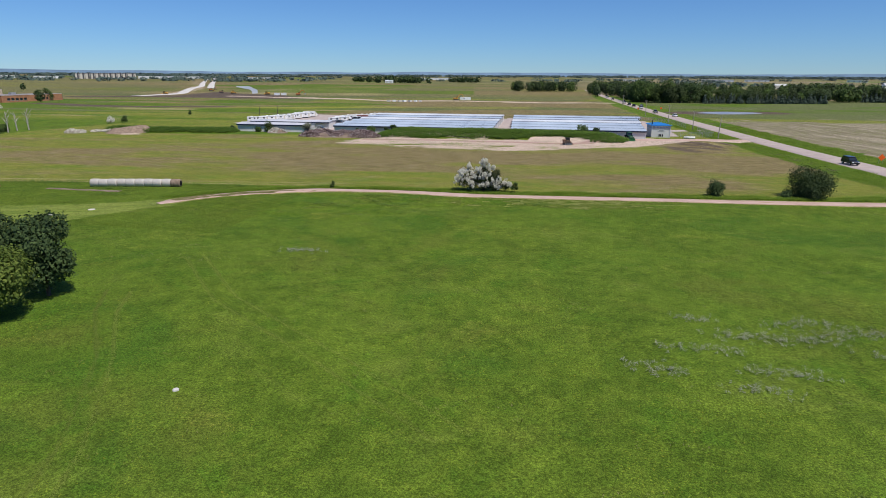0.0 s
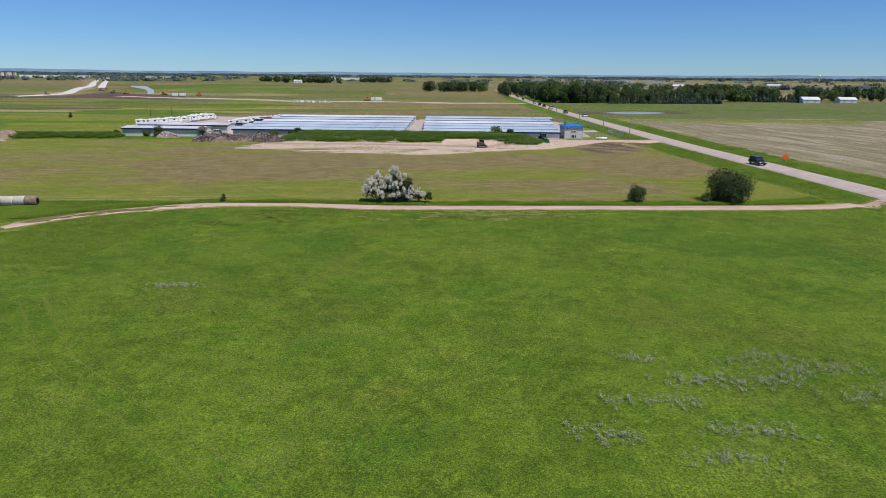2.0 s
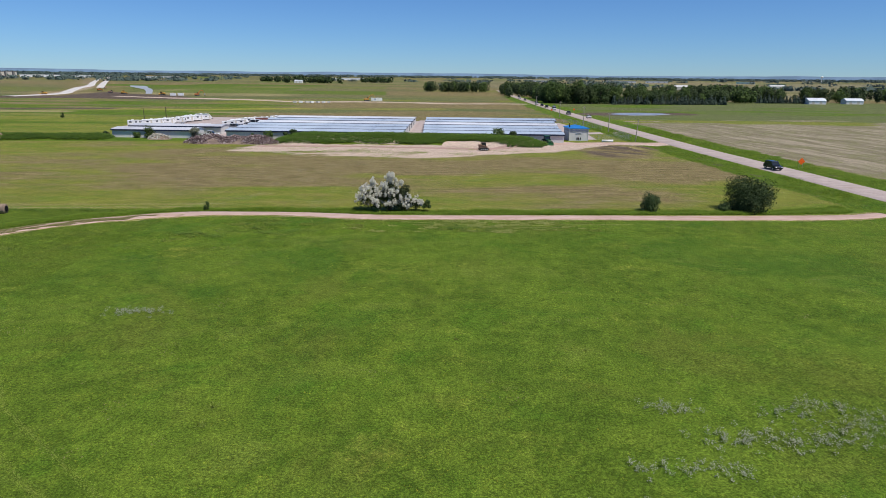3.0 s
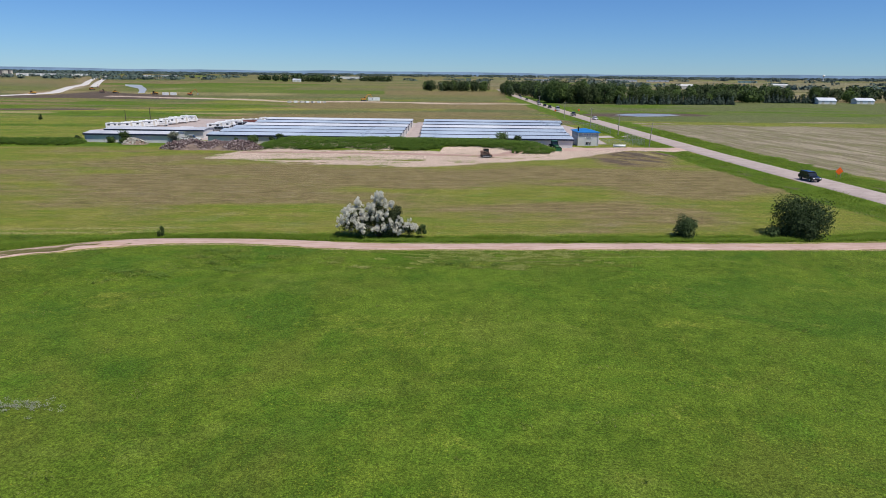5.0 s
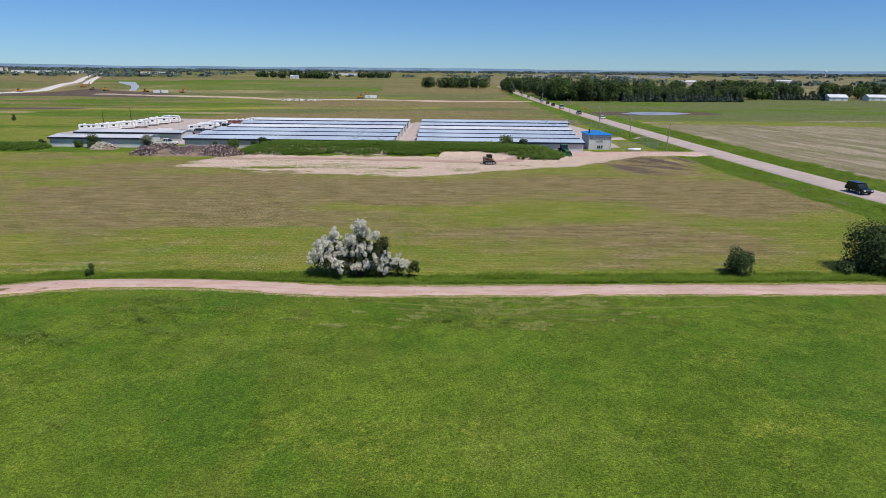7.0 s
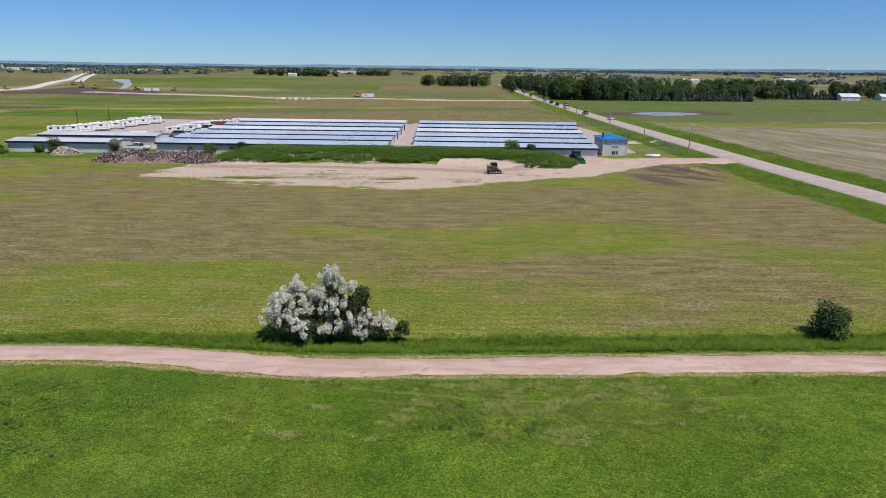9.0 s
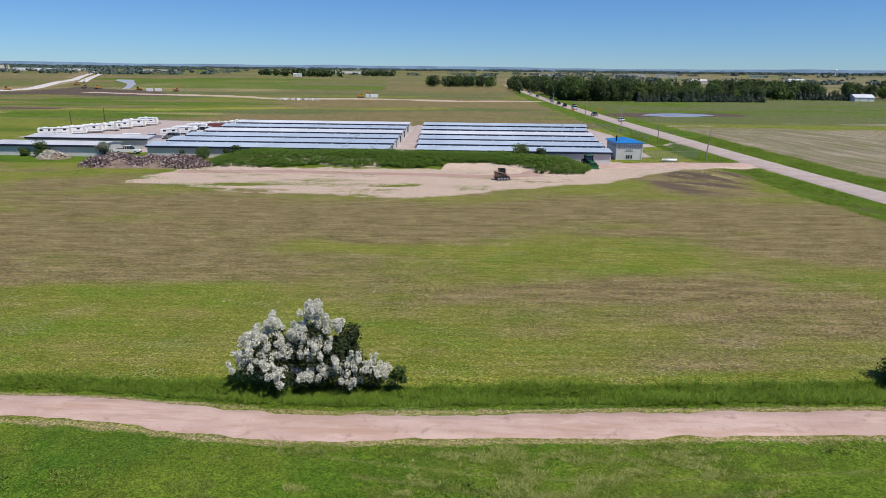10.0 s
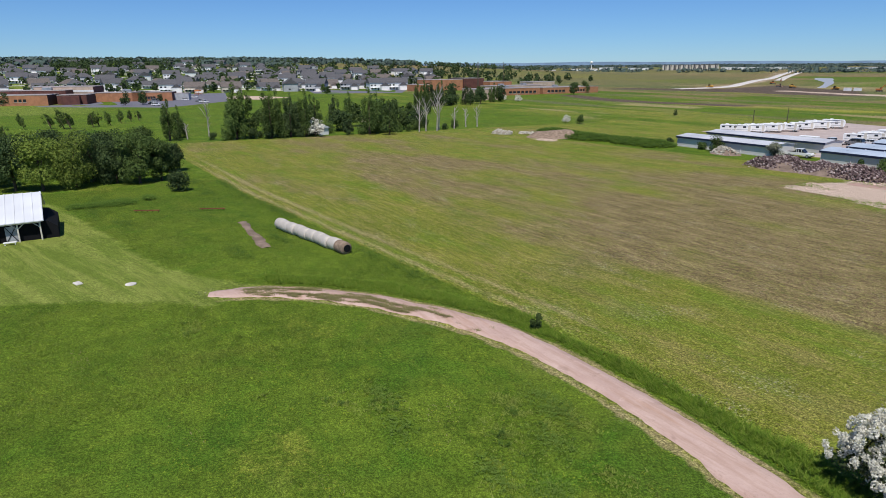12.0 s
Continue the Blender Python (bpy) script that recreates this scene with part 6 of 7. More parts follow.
POPLAR = ((-189.6, 103.3, 16.5), (-191.5, 106, 14.5), (-186.8, 112.6, 15.5), (-188.5, 115, 14), (-187, 118.6, 13.5), (-186, 123, 13.8), (-194, 121, 11), (-181, 141.6, 14), (-184, 145.6, 12.5), (-183, 149.5, 10.5), (-196.5, 86, 12),
          (-202.5, 89.5, 9.5), (-208, 108, 11), (-205, 127, 11), (-214, 134, 11.5), (-222, 146, 11), (-230, 155, 11), (-226, 140, 10), (-293, 219, 12.5), (-295, 224, 13.5), (-298, 230, 13), (-301, 238, 13.5), (-303, 246, 13), (-298, 252, 11.5),
          (-304, 259, 9.5), (-313, 282, 11), (-308, 276, 9.5), (-317, 288, 9))
pops = [(tree("poplar", "tall upright green poplar at the field end", "tree", 13, 6.6, 0.3, 5600, 0.19, M[mt], "poplar", 64, 70 + i, limbs=0, group="poplars at the field end"), 13) for i, mt in enumerate(("leaf", "leaf_poplar", "leaf_belt", "leaf_poplar"))]
planted(pops, POPLAR, 3)
YOUNG = ((-263, 48, 6.3), (-263, 56, 7), (-260, 60, 8), (-258, 62, 7.5), (-262, 69, 6.5), (-265, 71, 7), (-267, 75, 6), (-281, 83, 5.5), (-275, 79, 5.8), (-255, 40, 6), (-206, 47, 7), (-283, 86, 5))
yp = [(tree("young_poplar", "slim young poplar leaning in the wind on a lawn", "tree", 5.5, 2.4, 0.3, 900, 0.15, M["leaf"], "column", 18, 80 + i, group="young poplars"), 5.5) for i in range(2)]
planted(yp, YOUNG, 4, (13, -6))
ROUNDS = [(-186, 150, 5.5), (-188, 156, 6.5), (-192, 160, 7), (-200, 158, 8), (-208, 150, 8), (-220, 165, 8), (-200, 168, 5), (-190, 166, 4), (-228, 172, 8), (-184, 136, 4.5), (-196, 118, 7), (-186, 112, 4), (-290, 228, 9), (-296, 240, 10), (-304, 246, 11), (-310, 236, 11), (-298, 262, 9), (-290, 250, 7), (-312, 286, 9), (-318, 276, 9), (-260, 190, 6), (-248, 200, 5), (-238, 186, 6), (-448, 31, 7.3), (-410, 91, 7.6), (-410, 100, 7.3), (-446, 114, 4.5), (-571, 169, 6), (-560, 162, 6.5), (-358, 385, 8.3), (-376, 413, 9.3), (-380, 408, 8), (-520, 250, 7), (-540, 300, 7), (-176, 146, 6), (-216, 177, 6),
          (-172, 220, 3.4), (-177, 277, 2.4), (-182, 150, 5), (-205, 172, 6), (-600, 330, 8), (-480, 240, 6), (-230, 120, 6), (-240, 160, 7), (-250, 175, 7)]
rounds = [(tree("broadleaf_tree", "rounded green tree beside lawns and buildings", "tree", 8, 6.5, 1.0, 900, 0.42, M[mt], "round", 12, 90 + i, group="trees round the schools"), 8) for i, mt in enumerate(("leaf_dark", "leaf", "leaf_dark"))]
planted(rounds, ROUNDS, 6)
silvers = [(tree("silver_bush", "pale silver-leaved bush at the field end", "shrub", 4, 4.5, 0.2, 900, 0.22, M["leaf_silver"], "round", 10, 95), 4)]
planted(silvers, [(-183.5, 125.0, 5.2), (-300, 290, 4), (-176, 217, 2.8), (-318, 292, 3.5)], 7)


UNDER = [(-190 + rr_x, y0, hh) for y0, rr_x, hh in ((97, -2, 2.2), (101, 1, 2.8), (108, 1.5, 3.0), (110.5, 0, 2.0), (117, 2, 2.6), (121, 3, 3.0), (127, 2, 2.4), (132, -1, 3.5), (138, -4, 6.5), (139.5, -7, 6.0), (147, 7, 3.0), (152, 8, 2.6), (156, 8, 2.2), (160, 5, 3.0), (169, 9, 2.0), (175, 5, 2.6), (135, 8, 1.6))]
unders = [(tree("shrub", "bushy green undergrowth at the field end", "shrub", 3, 3.6, 0.05, 1300, 0.16, M[mt], "round", 12, 97 + i, group="undergrowth at the field end"), 3) for i, mt in enumerate(("leaf_dark", "leaf_poplar"))]
planted(unders, UNDER, 14)


def dead_tree(x, y, h, seed):
    r = random.Random(seed)
    t = thing("dead_tree", "bare bleached dead tree at the field end", "tree", on_ground(x, y, r.uniform(0, 360)), "dead trees")
    g = Geo().tube([(0, 0, -0.3), (0.2, 0.1, h * 0.5), (0.1, 0.3, h)], [0.24, 0.16, 0.04], 6)
    part("trunk", g, M["dead_bark"], t)
    b = Geo()
    for i in range(12):
        z = h * r.uniform(0.25, 0.9)
        a, L = r.uniform(0, 6.28), h * r.uniform(0.10, 0.24)
        e = (math.cos(a) * L * 0.7, math.sin(a) * L * 0.7, z + L * 1.3)
        b.tube([(0.15, 0.1, z), (e[0] * 0.5, e[1] * 0.5, z + L * 0.5), e], [0.09, 0.06, 0.02], 4)
        for k in range(2):
            a2 = a + r.uniform(-1, 1)
            b.tube([(e[0] * 0.6, e[1] * 0.6, z + L * 0.7), (e[0] + math.cos(a2) * L * 0.4, e[1] + math.sin(a2) * L * 0.4, e[2] + L * 0.3)], [0.045, 0.015], 4)
    part("bare_crown", b, M["dead_bark"], t)


for i, (x, y, h) in enumerate(((-198, 91, 4.4), (-203, 98, 10), (-179, 158, 10.4), (-178, 164, 12), (-182, 167, 11.5), (-182, 173, 7.1), (-183, 183, 7.0), (-184, 179, 6), (-180, 161, 9))):
    dead_tree(x, y, h, 300 + i)

# bushes by the storage rows
for i, (x, y, h, w, mat) in enumerate(((-96.5, 194.0, 4.0, 3.8, "leaf"), (-82.8, 195.0, 3.8, 3.8, "leaf_sage"), (-110.5, 194.0, 1.8, 2.0, "leaf_dark"), (-64.5, 194.0, 2.0, 1.6, "leaf_dark"), (-59.5, 193.6, 2.6, 3.6, "leaf"), (-54, 194.0, 2.0, 2.0, "leaf_dark"),
                                      (11.0, 193.6, 2.6, 4.2, "leaf"), (15.6, 193.0, 2.5, 2.6, "leaf_dark"), (-101, 194.5, 1.6, 2.2, "leaf"), (-51, 191, 2.0, 2.2, "leaf_dark"))):
    tree("shrub", ("grey-green bush" if mat == "leaf_sage" else "green bush") + " in front of a storage row", "shrub", h, w, 0.1, 1700, 0.16, M[mat], "round", 11, 120 + i, 0.05, m=on_ground(x, y), stems=3, group="bushes by the storage rows")

# far tree belts north of the yard
BELT = []
r = random.Random(9)
for x0, x1, y0, y1, h0, h1, n in ((66, 118, 505, 525, 15, 19, 46), (118, 165, 512, 545, 11, 15, 30), (140, 215, 530, 580, 10, 13, 34), (258, 345, 578, 640, 12, 15, 40)):
    for _ in range(n):
        BELT.append((r.uniform(x0, x1), r.uniform(y0, y1), r.uniform(h0, h1) * r.choice((0.55, 0.7, 0.85, 0.95, 1.05))))
belt = [(tree("broadleaf_tree", "tall dark green tree in the far shelter belt", "tree", 14, (11, 8.5, 12.5)[i % 3], 0.4, 1500, 0.46, M[("leaf_belt", "leaf", "leaf_dark", "leaf_poplar", "leaf_belt", "leaf")[i]], "round", 13, 140 + i, group="far shelter belt"), 14) for i in range(6)]
planted(belt, BELT, 10)
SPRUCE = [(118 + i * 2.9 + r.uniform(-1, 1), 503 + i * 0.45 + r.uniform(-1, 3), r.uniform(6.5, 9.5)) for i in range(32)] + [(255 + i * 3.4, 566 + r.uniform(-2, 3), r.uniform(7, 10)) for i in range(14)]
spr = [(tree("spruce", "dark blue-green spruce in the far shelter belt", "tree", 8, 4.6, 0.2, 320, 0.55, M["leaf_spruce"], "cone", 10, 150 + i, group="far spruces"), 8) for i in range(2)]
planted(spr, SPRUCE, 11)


def far_wood(name, spots, mat, label, seed, leaf=3.2, per=46):
    """Distant woods that no one could count, as one mesh of leafy clumps."""
    rng = np.random.default_rng(seed)
    cs, ss, ds = [], [], []
    for x, y, h, w in spots:
        p = rng.normal(size=(per, 3))
        p /= np.linalg.norm(p, axis=1)[:, None]
        ds.append(p)
        p = p * np.array([w / 2, w / 2, h * 0.5]) * (0.6 + 0.4 * rng.random((per, 1))) + np.array([x, y, z_at(x, y) + h * 0.5])
        cs.append(p)
        ss.append(np.full(per, leaf) * rng.uniform(0.6, 1.3, per))
    me = leaf_mesh(name, np.concatenate(cs), np.concatenate(ss), mat, rng, 0.7, np.concatenate(ds))
    return tagged(new(name, me), label, "woods", "", "stuff")


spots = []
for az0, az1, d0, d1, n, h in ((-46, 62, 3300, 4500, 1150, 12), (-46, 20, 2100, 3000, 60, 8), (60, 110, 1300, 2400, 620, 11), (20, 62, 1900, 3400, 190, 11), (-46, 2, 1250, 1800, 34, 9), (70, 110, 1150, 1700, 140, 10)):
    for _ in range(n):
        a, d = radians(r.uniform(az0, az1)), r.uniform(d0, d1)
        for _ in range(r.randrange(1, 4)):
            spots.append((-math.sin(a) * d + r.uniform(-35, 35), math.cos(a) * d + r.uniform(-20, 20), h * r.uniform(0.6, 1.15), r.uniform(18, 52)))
far_wood("far_woods", spots, M["leaf_far_haze"], "far woods and hedgerows along the horizon, coloured with painted haze", 200, 3.4, 30)
spots = [(-470 + r.uniform(-30, 30) + i * 5, 1690 + r.uniform(-25, 25), r.uniform(15, 22), 22) for i in range(26)] + [(-300 + i * 9, 1900 + r.uniform(-25, 25), r.uniform(12, 18), 20) for i in range(10)] + [(-600 + i * 7, 1900 + r.uniform(-15, 15), 14, 16) for i in range(8)]
dense = []
for x0, x1, y0, y1, h0, h1, n in ((205, 300, 590, 660, 12, 16, 46), (330, 480, 560, 700, 11, 15, 60), (-52, 34, 838, 880, 12, 15, 46), (60, 110, 850, 1000, 12, 15, 46), (62, 76, 540, 840, 12, 15, 46), (44, 50, 640, 840, 10, 13, 10), (100, 300, 640, 760, 12, 15, 60), (215, 262, 555, 590, 9, 12, 20)):
    dense += [(r.uniform(x0, x1), r.uniform(y0, y1), r.uniform(h0, h1), r.uniform(6, 10)) for _ in range(n)]
for k, mt in enumerate(("leaf_belt", "leaf", "leaf_belt")):
    far_wood("shelter_belt", dense[k::3], M[mt], "dense green shelter belt beyond the fields", 203 + k, 1.0, 170)
far_wood("far_copse", spots, M["leaf_dark"], "dark copses standing in far fields", 201, 3.0, 60)
spots = [(-555 - r.uniform(0, 420), r.uniform(-160, 640), r.uniform(6, 11), r.uniform(5, 9)) for _ in range(420)] + [(-900 - r.uniform(0, 700), r.uniform(-200, 900), r.uniform(9, 13), r.uniform(8, 14)) for _ in range(420)]
spots += [(-1.8 - math.sin(radians(a)) * d, 62 + math.cos(radians(a)) * d, r.uniform(10, 16), r.uniform(8, 15)) for a, d in ((r.uniform(82.5, 90.5), r.uniform(1000, 1120)) for _ in range(110))]
far_wood("town_trees", spots, M["leaf_dark"], "garden trees between the houses of the far suburb", 202, 1.5, 40)


# ---- grass and weeds ----
def tufts(name, x, y, tall, wide, mat, label, seed, blades=3):
    """Upright blades in little fans, one mesh."""
    rng = np.random.default_rng(seed)
    n = len(x)
    z = height(x, y)
    x, y, z = (np.repeat(q, blades) for q in (x, y, z))
    k = n * blades
    a = rng.uniform(0, 2 * np.pi, k)
    h = np.repeat(tall, blades) * rng.uniform(0.6, 1.25, k) if np.ndim(tall) else tall * rng.uniform(0.5, 1.3, k)
    w = wide * rng.uniform(0.6, 1.4, k)
    ox, oy = rng.normal(size=k) * wide * 1.2, rng.normal(size=k) * wide * 1.2
    lx, ly = rng.normal(size=k) * h * 0.9, rng.normal(size=k) * h * 0.9
    dx, dy = np.cos(a) * w, np.sin(a) * w
    base1 = np.stack([x + ox - dx, y + oy - dy, z - 0.02], 1)
    base2 = np.stack([x + ox + dx, y + oy + dy, z - 0.02], 1)
    tip = np.stack([x + ox + lx, y + oy + ly, z + h], 1)
    me = raw_mesh(name, np.stack([base1, base2, tip], 1).reshape(-1, 3), np.arange(3 * k), 3, mat)
    return tagged(new(name, me), label, "grass", "", "stuff")


def scatter(rng, n, x0, x1, y0, y1, keep):
    x, y = rng.uniform(x0, x1, n), rng.uniform(y0, y1, n)
    ok = keep(x, y)
    return x[ok], y[ok]


def edge_at(x):
    return np.interp(x, [p[0] for p in FIELD_EDGE], [p[1] for p in FIELD_EDGE])


rg = np.random.default_rng(400)
off_drive = lambda x, y: line_distance(x, y, DRIVE) > 1.75  # noqa: E731
in_pasture = lambda x, y: (y < edge_at(x) - 1) & off_drive(x, y) & (inside(x, y, LAWN) < 0)  # noqa: E731
x, y = scatter(rg, 150000, -62, 66, 2, 93, in_pasture)
tone = fbm(x / 7, y / 7, 91, 3)
sel = tone + rg.normal(size=len(x)) * 0.12
tufts("pasture_grass", x, y, 0.02 + 0.035 * np.clip(sel, 0.2, 1), 0.04, M["grass"], "short green pasture grass", 401)
ok = sel > 0.60
tufts("yellow_weeds", x[ok][::9], y[ok][::9], 0.06, 0.06, M["flower"], "small yellow-flowered weeds in the pasture", 402, 2)
ok = fbm(x / 5, y / 2.5, 95, 3) > 0.76
tufts("dry_grass", x[ok][::2], y[ok][::2], 0.08, 0.03, M["grass_dry"], "pale dry grass stalks in the pasture", 403, 2)
beyond = lambda x, y: y > np.interp(x, [p[0] for p in DRIVE], [p[1] for p in DRIVE])  # noqa: E731
x, y = scatter(rg, 360000, -62, 60, 76, 102, lambda x, y: (y < edge_at(x) + 0.25 + 0.5 * (fbm(x / 2, y / 2, 121, 2) - 0.5)) & (line_distance(x, y, DRIVE) > 2.45 + 0.7 * (fbm(x / 1.5, y / 1.5, 123, 3) - 0.5)) & beyond(x, y)
               & ((x > -40) | (line_distance(x, y, DRIVE) < 4.6)))
tall = (0.14 + 0.46 * np.clip(fbm(x / 3.5, y / 1.2, 125, 3) * 1.5 - 0.25, 0, 1)) * np.where(x > -40, 1.0, 0.75)
tufts("ditch_grass", x, y, tall, 0.035, M["tall_grass"], "tall lush green grass in the ditch beside the drive", 404)
x, y = scatter(rg, 90000, -20, 22, 79, 88.6, lambda x, y: off_drive(x, y) & ~beyond(x, y) & (fbm(x / 2.2, y / 1.1, 97, 3) + np.exp(-((x - 6) / 9) ** 2 - ((y - 85) / 2.6) ** 2) * 0.24 > 0.66))
tufts("verge_weeds", x[::2] + 0.2, y[::2], 0.11, 0.03, M["grass_bright"], "tall green weeds along the drive's verge", 442, 2)
ok = fbm(x / 1.7, y / 0.8, 127, 3) + np.exp(-((x - 4) / 7) ** 2 - ((y - 84) / 1.4) ** 2) * 0.2 > 0.62
tufts("verge_stalks", x[ok], y[ok], 0.12, 0.022, M["grass_seed"], "pale seeding grass along the drive's verge", 405, 2)
x, y = scatter(rg, 70000, -80, 62, 93, 158, lambda x, y: (y > edge_at(x) + 0.4) & (rg.random(len(x)) < 1.25 - (y - 93) / 75) & (x < 66 - (y - 93) * 0.05))
tufts("field_regrowth", x[::3], y[::3], 0.05, 0.045, M["grass"], "thin green regrowth on the stubble field", 406, 2)
tufts("field_stubble", x[::5] + 0.3, y[::5] + 0.2, 0.05, 0.045, M["grass_dry"], "pale stubble on the field", 407, 2)
x, y = scatter(rg, 70000, -122, -40, 56, 94, lambda x, y: (y < edge_at(x)) & off_drive(x, y) & (inside(x, y, LAWN) < -0.5))
tufts("rough_grass", x, y, 0.05 + 0.22 * np.clip(fbm(x / 5, y / 3, 133, 3) * 2 - 0.9, 0, 1) * 0.4, 0.05, M["grass_tall"], "rough tall grass round the bales", 408)
x, y = scatter(rg, 80000, 50, 92, 92, 262, lambda x, y: (np.abs(line_distance(x, y, ROAD) - 9) < 4.6) & (inside(x, y, SAND_PATCH) < -1.5))
tufts("roadside_grass", x, y, 0.06 + 0.5 * np.clip(fbm(x / 4, y / 4, 135, 3) * 2.2 - 1.0, 0, 1), 0.055, M["tall_grass"], "green grass in the roadside ditches", 409)


def weed_bed(name, x, y, tall, leaf, per, mat, label, seed):
    rng = np.random.default_rng(seed)
    z = height(x, y)
    c = np.stack([x, y, z], 1)
    c = np.repeat(c, per, 0) + rng.normal(size=(len(x) * per, 3)) * np.array([0.30, 0.30, 0.0]) * tall
    c[:, 2] += rng.uniform(0.15, 1.0, len(c)) * tall * np.repeat(rng.uniform(0.5, 1.25, len(x)), per)
    me = leaf_mesh(name, c, leaf * rng.uniform(0.6, 1.3, len(c)), mat, rng, 0.65, np.array([[0.2, -0.15, 1.0]]) + rng.normal(size=(len(c), 3)) * 0.15)
    return tagged(new(name, me), label, "weeds", "", "stuff")


x, y = scatter(rg, 22000, -68, 34, 174, 212, lambda x, y: (line_distance(x, y, BERM) < 8.6 + 3 * (fbm(x / 6, y / 6, 99, 3) - 0.5)) & (y < 195.8) & (line_distance(x, y, CUT) > 2.4))
weed_bed("berm_weeds", x, y, 0.75, 0.17, 14, M["weed_leaf"], "thick green broad-leaved weeds covering the berm", 420)
x, y = scatter(rg, 5200, -158, -90, 180, 204, lambda x, y: (line_distance(x, y, BANK) < 4.8 + 2 * (fbm(x / 5, y / 5, 98, 3) - 0.5)) & (y < 195.5 + (x < -111) * 6))
weed_bed("bank_weeds", x, y, 0.8, 0.22, 14, M["weed_leaf"], "green weeds on the low bank at the field end", 421)
cx, cy, cs = np.array([-107.3, -107.3, -106.8, -107.6, -106.9, -109]), np.array([60.9, 63.1, 65.2, 66.4, 67.6, 71]), np.array([0.6, 0.6, 0.8, 0.9, 0.8, 0.5])
i = rg.integers(0, 6, 1500)
x, y = cx[i] + rg.normal(size=1500) * cs[i] * 1.2, cy[i] + rg.normal(size=1500) * cs[i] * 0.9
weed_bed("bramble_patch", x, y, 0.62, 0.065, 12, M["weed_leaf"], "low dark brush in rough grass", 422)
cx, cy = np.array([15.3, 17, 19, 21, 22.5, 24, 25.5, 14.9, 16.6, 18.3, 8, 9.5, 11, 13.5, 27, 29, 23, 20, -25.7, -26.4, 14.5, 26, 30]), np.array([33.2, 33.8, 33.0, 33.6, 34.2, 35, 36.2, 24.7, 27.4, 27.4, 27.2, 26.4, 30.5, 36.4, 35.4, 33, 37.4, 36.2, 49.6, 49.9, 30.2, 31.5, 30])
i = rg.integers(0, len(cx), 620)
x, y = cx[i] + rg.normal(size=620) * 1.2, cy[i] + rg.normal(size=620) * 0.45
weed_bed("sage_weeds", x, y, 0.32, 0.045, 16, M["leaf_sage"], "grey-green wormwood clumps in the pasture", 423)
cx, cy = np.array([-0.2, 1.0, -27, -25.5, -23, -50, -33, -26, 3.0, -29, -21, 12, 20.5, -0.5, 26.8, -8, -34]), np.array([82.5, 80, 83.5, 84.5, 78, 68, 76, 80.5, 81, 82.8, 82.8, 89 - 2.3, 87.6, 80.6, 36.5, 85.6, 74])
i = rg.integers(0, len(cx), 5200)
x, y = cx[i] + rg.normal(size=5200) * 1.2, cy[i] + rg.normal(size=5200) * 0.55
ok = off_drive(x, y) & (fbm(x / 1.2, y / 0.8, 129, 3) > 0.46)
tufts("tall_weeds", x[ok], y[ok], 0.13, 0.035, M["grass_bright"], "clumps of tall green weeds in the pasture", 424, 3)
ok &= fbm(x / 0.8, y / 0.6, 131, 2) > 0.66
weed_bed("dock_weeds", x[ok], y[ok], 0.30, 0.05, 5, M["weed_leaf"], "dark broad-leaved dock plants in the pasture", 429)

x, y = scatter(rg, 15000, -62, 30, 154, 180, lambda x, y: (inside(x, y, SAND_PATCH) > -2) & ((fbm(x / 9, y / 2.0, 115, 4) > 0.66) | (line_distance(x, y, WEEDY) < 2.6 * fbm(x / 3, y / 2, 117, 3) - 0.1)))
weed_bed("sand_weeds", x, y, 0.28, 0.08, 4, M["grass_tall"], "thin weeds breaking through bare sandy ground", 426)

cx, cy = rg.uniform(-40, 45, 60), rg.uniform(8, 84, 60)
i = rg.integers(0, 60, 700)
x, y = cx[i] + rg.normal(size=700) * 0.22, cy[i] + rg.normal(size=700) * 0.22
ok = off_drive(x, y)
tufts("pale_tussocks", x[ok], y[ok], 0.10, 0.06, M["grass_light"], "small pale dry tussocks scattered over the pasture", 427, 3)

cx, cy = np.array([-26.9, -28.2, -23.8, -21.4, -24.2, -33.5, -30.2, 0.4]), np.array([84.3, 84.9, 78.0, 79.8, 82.2, 76.2, 75.6, 81.2])
i = rg.integers(0, len(cx), 900)
x, y = cx[i] + rg.normal(size=900) * 0.9, cy[i] + rg.normal(size=900) * 0.42
weed_bed("pale_weeds", x, y, 0.30, 0.05, 6, M["weed_light"], "clumps of pale green leafy weeds in the pasture", 445)

# faint tyre tracks in the pasture
for pts in ([(-22, 5), (-24.2, 11), (-29.6, 21), (-36, 29), (-38.6, 34)], [(-20.6, 5), (-22.8, 11), (-28.4, 21), (-34, 29), (-36.2, 34)], [(-36, 46), (-26, 34.2), (-12.1, 23.9), (-2.7, 16.6)], [(-37.6, 45), (-27.6, 33.2), (-13.8, 22.9), (-4.6, 15.6)],
            [(-8, 85.2), (0, 84.0), (6, 83.8), (14, 84.6), (24, 85.6)], [(-6, 83.6), (0, 82.6), (6, 82.4), (14, 83.2)]):
    q = rg.random(4200) * (len(pts) - 1)
    i = np.floor(q).astype(int)
    px, py = np.array([p[0] for p in pts]), np.array([p[1] for p in pts])
    x, y = px[i] + (px[i + 1] - px[i]) * (q - i) + rg.normal(size=4200) * 0.10, py[i] + (py[i + 1] - py[i]) * (q - i) + rg.normal(size=4200) * 0.10
    tufts("track_grass", x, y, 0.022, 0.06, M["grass_bright" if pts[0][1] < 60 else "grass_seed"], "pale flattened grass along an old wheel track", 430 + len(pts), 2)

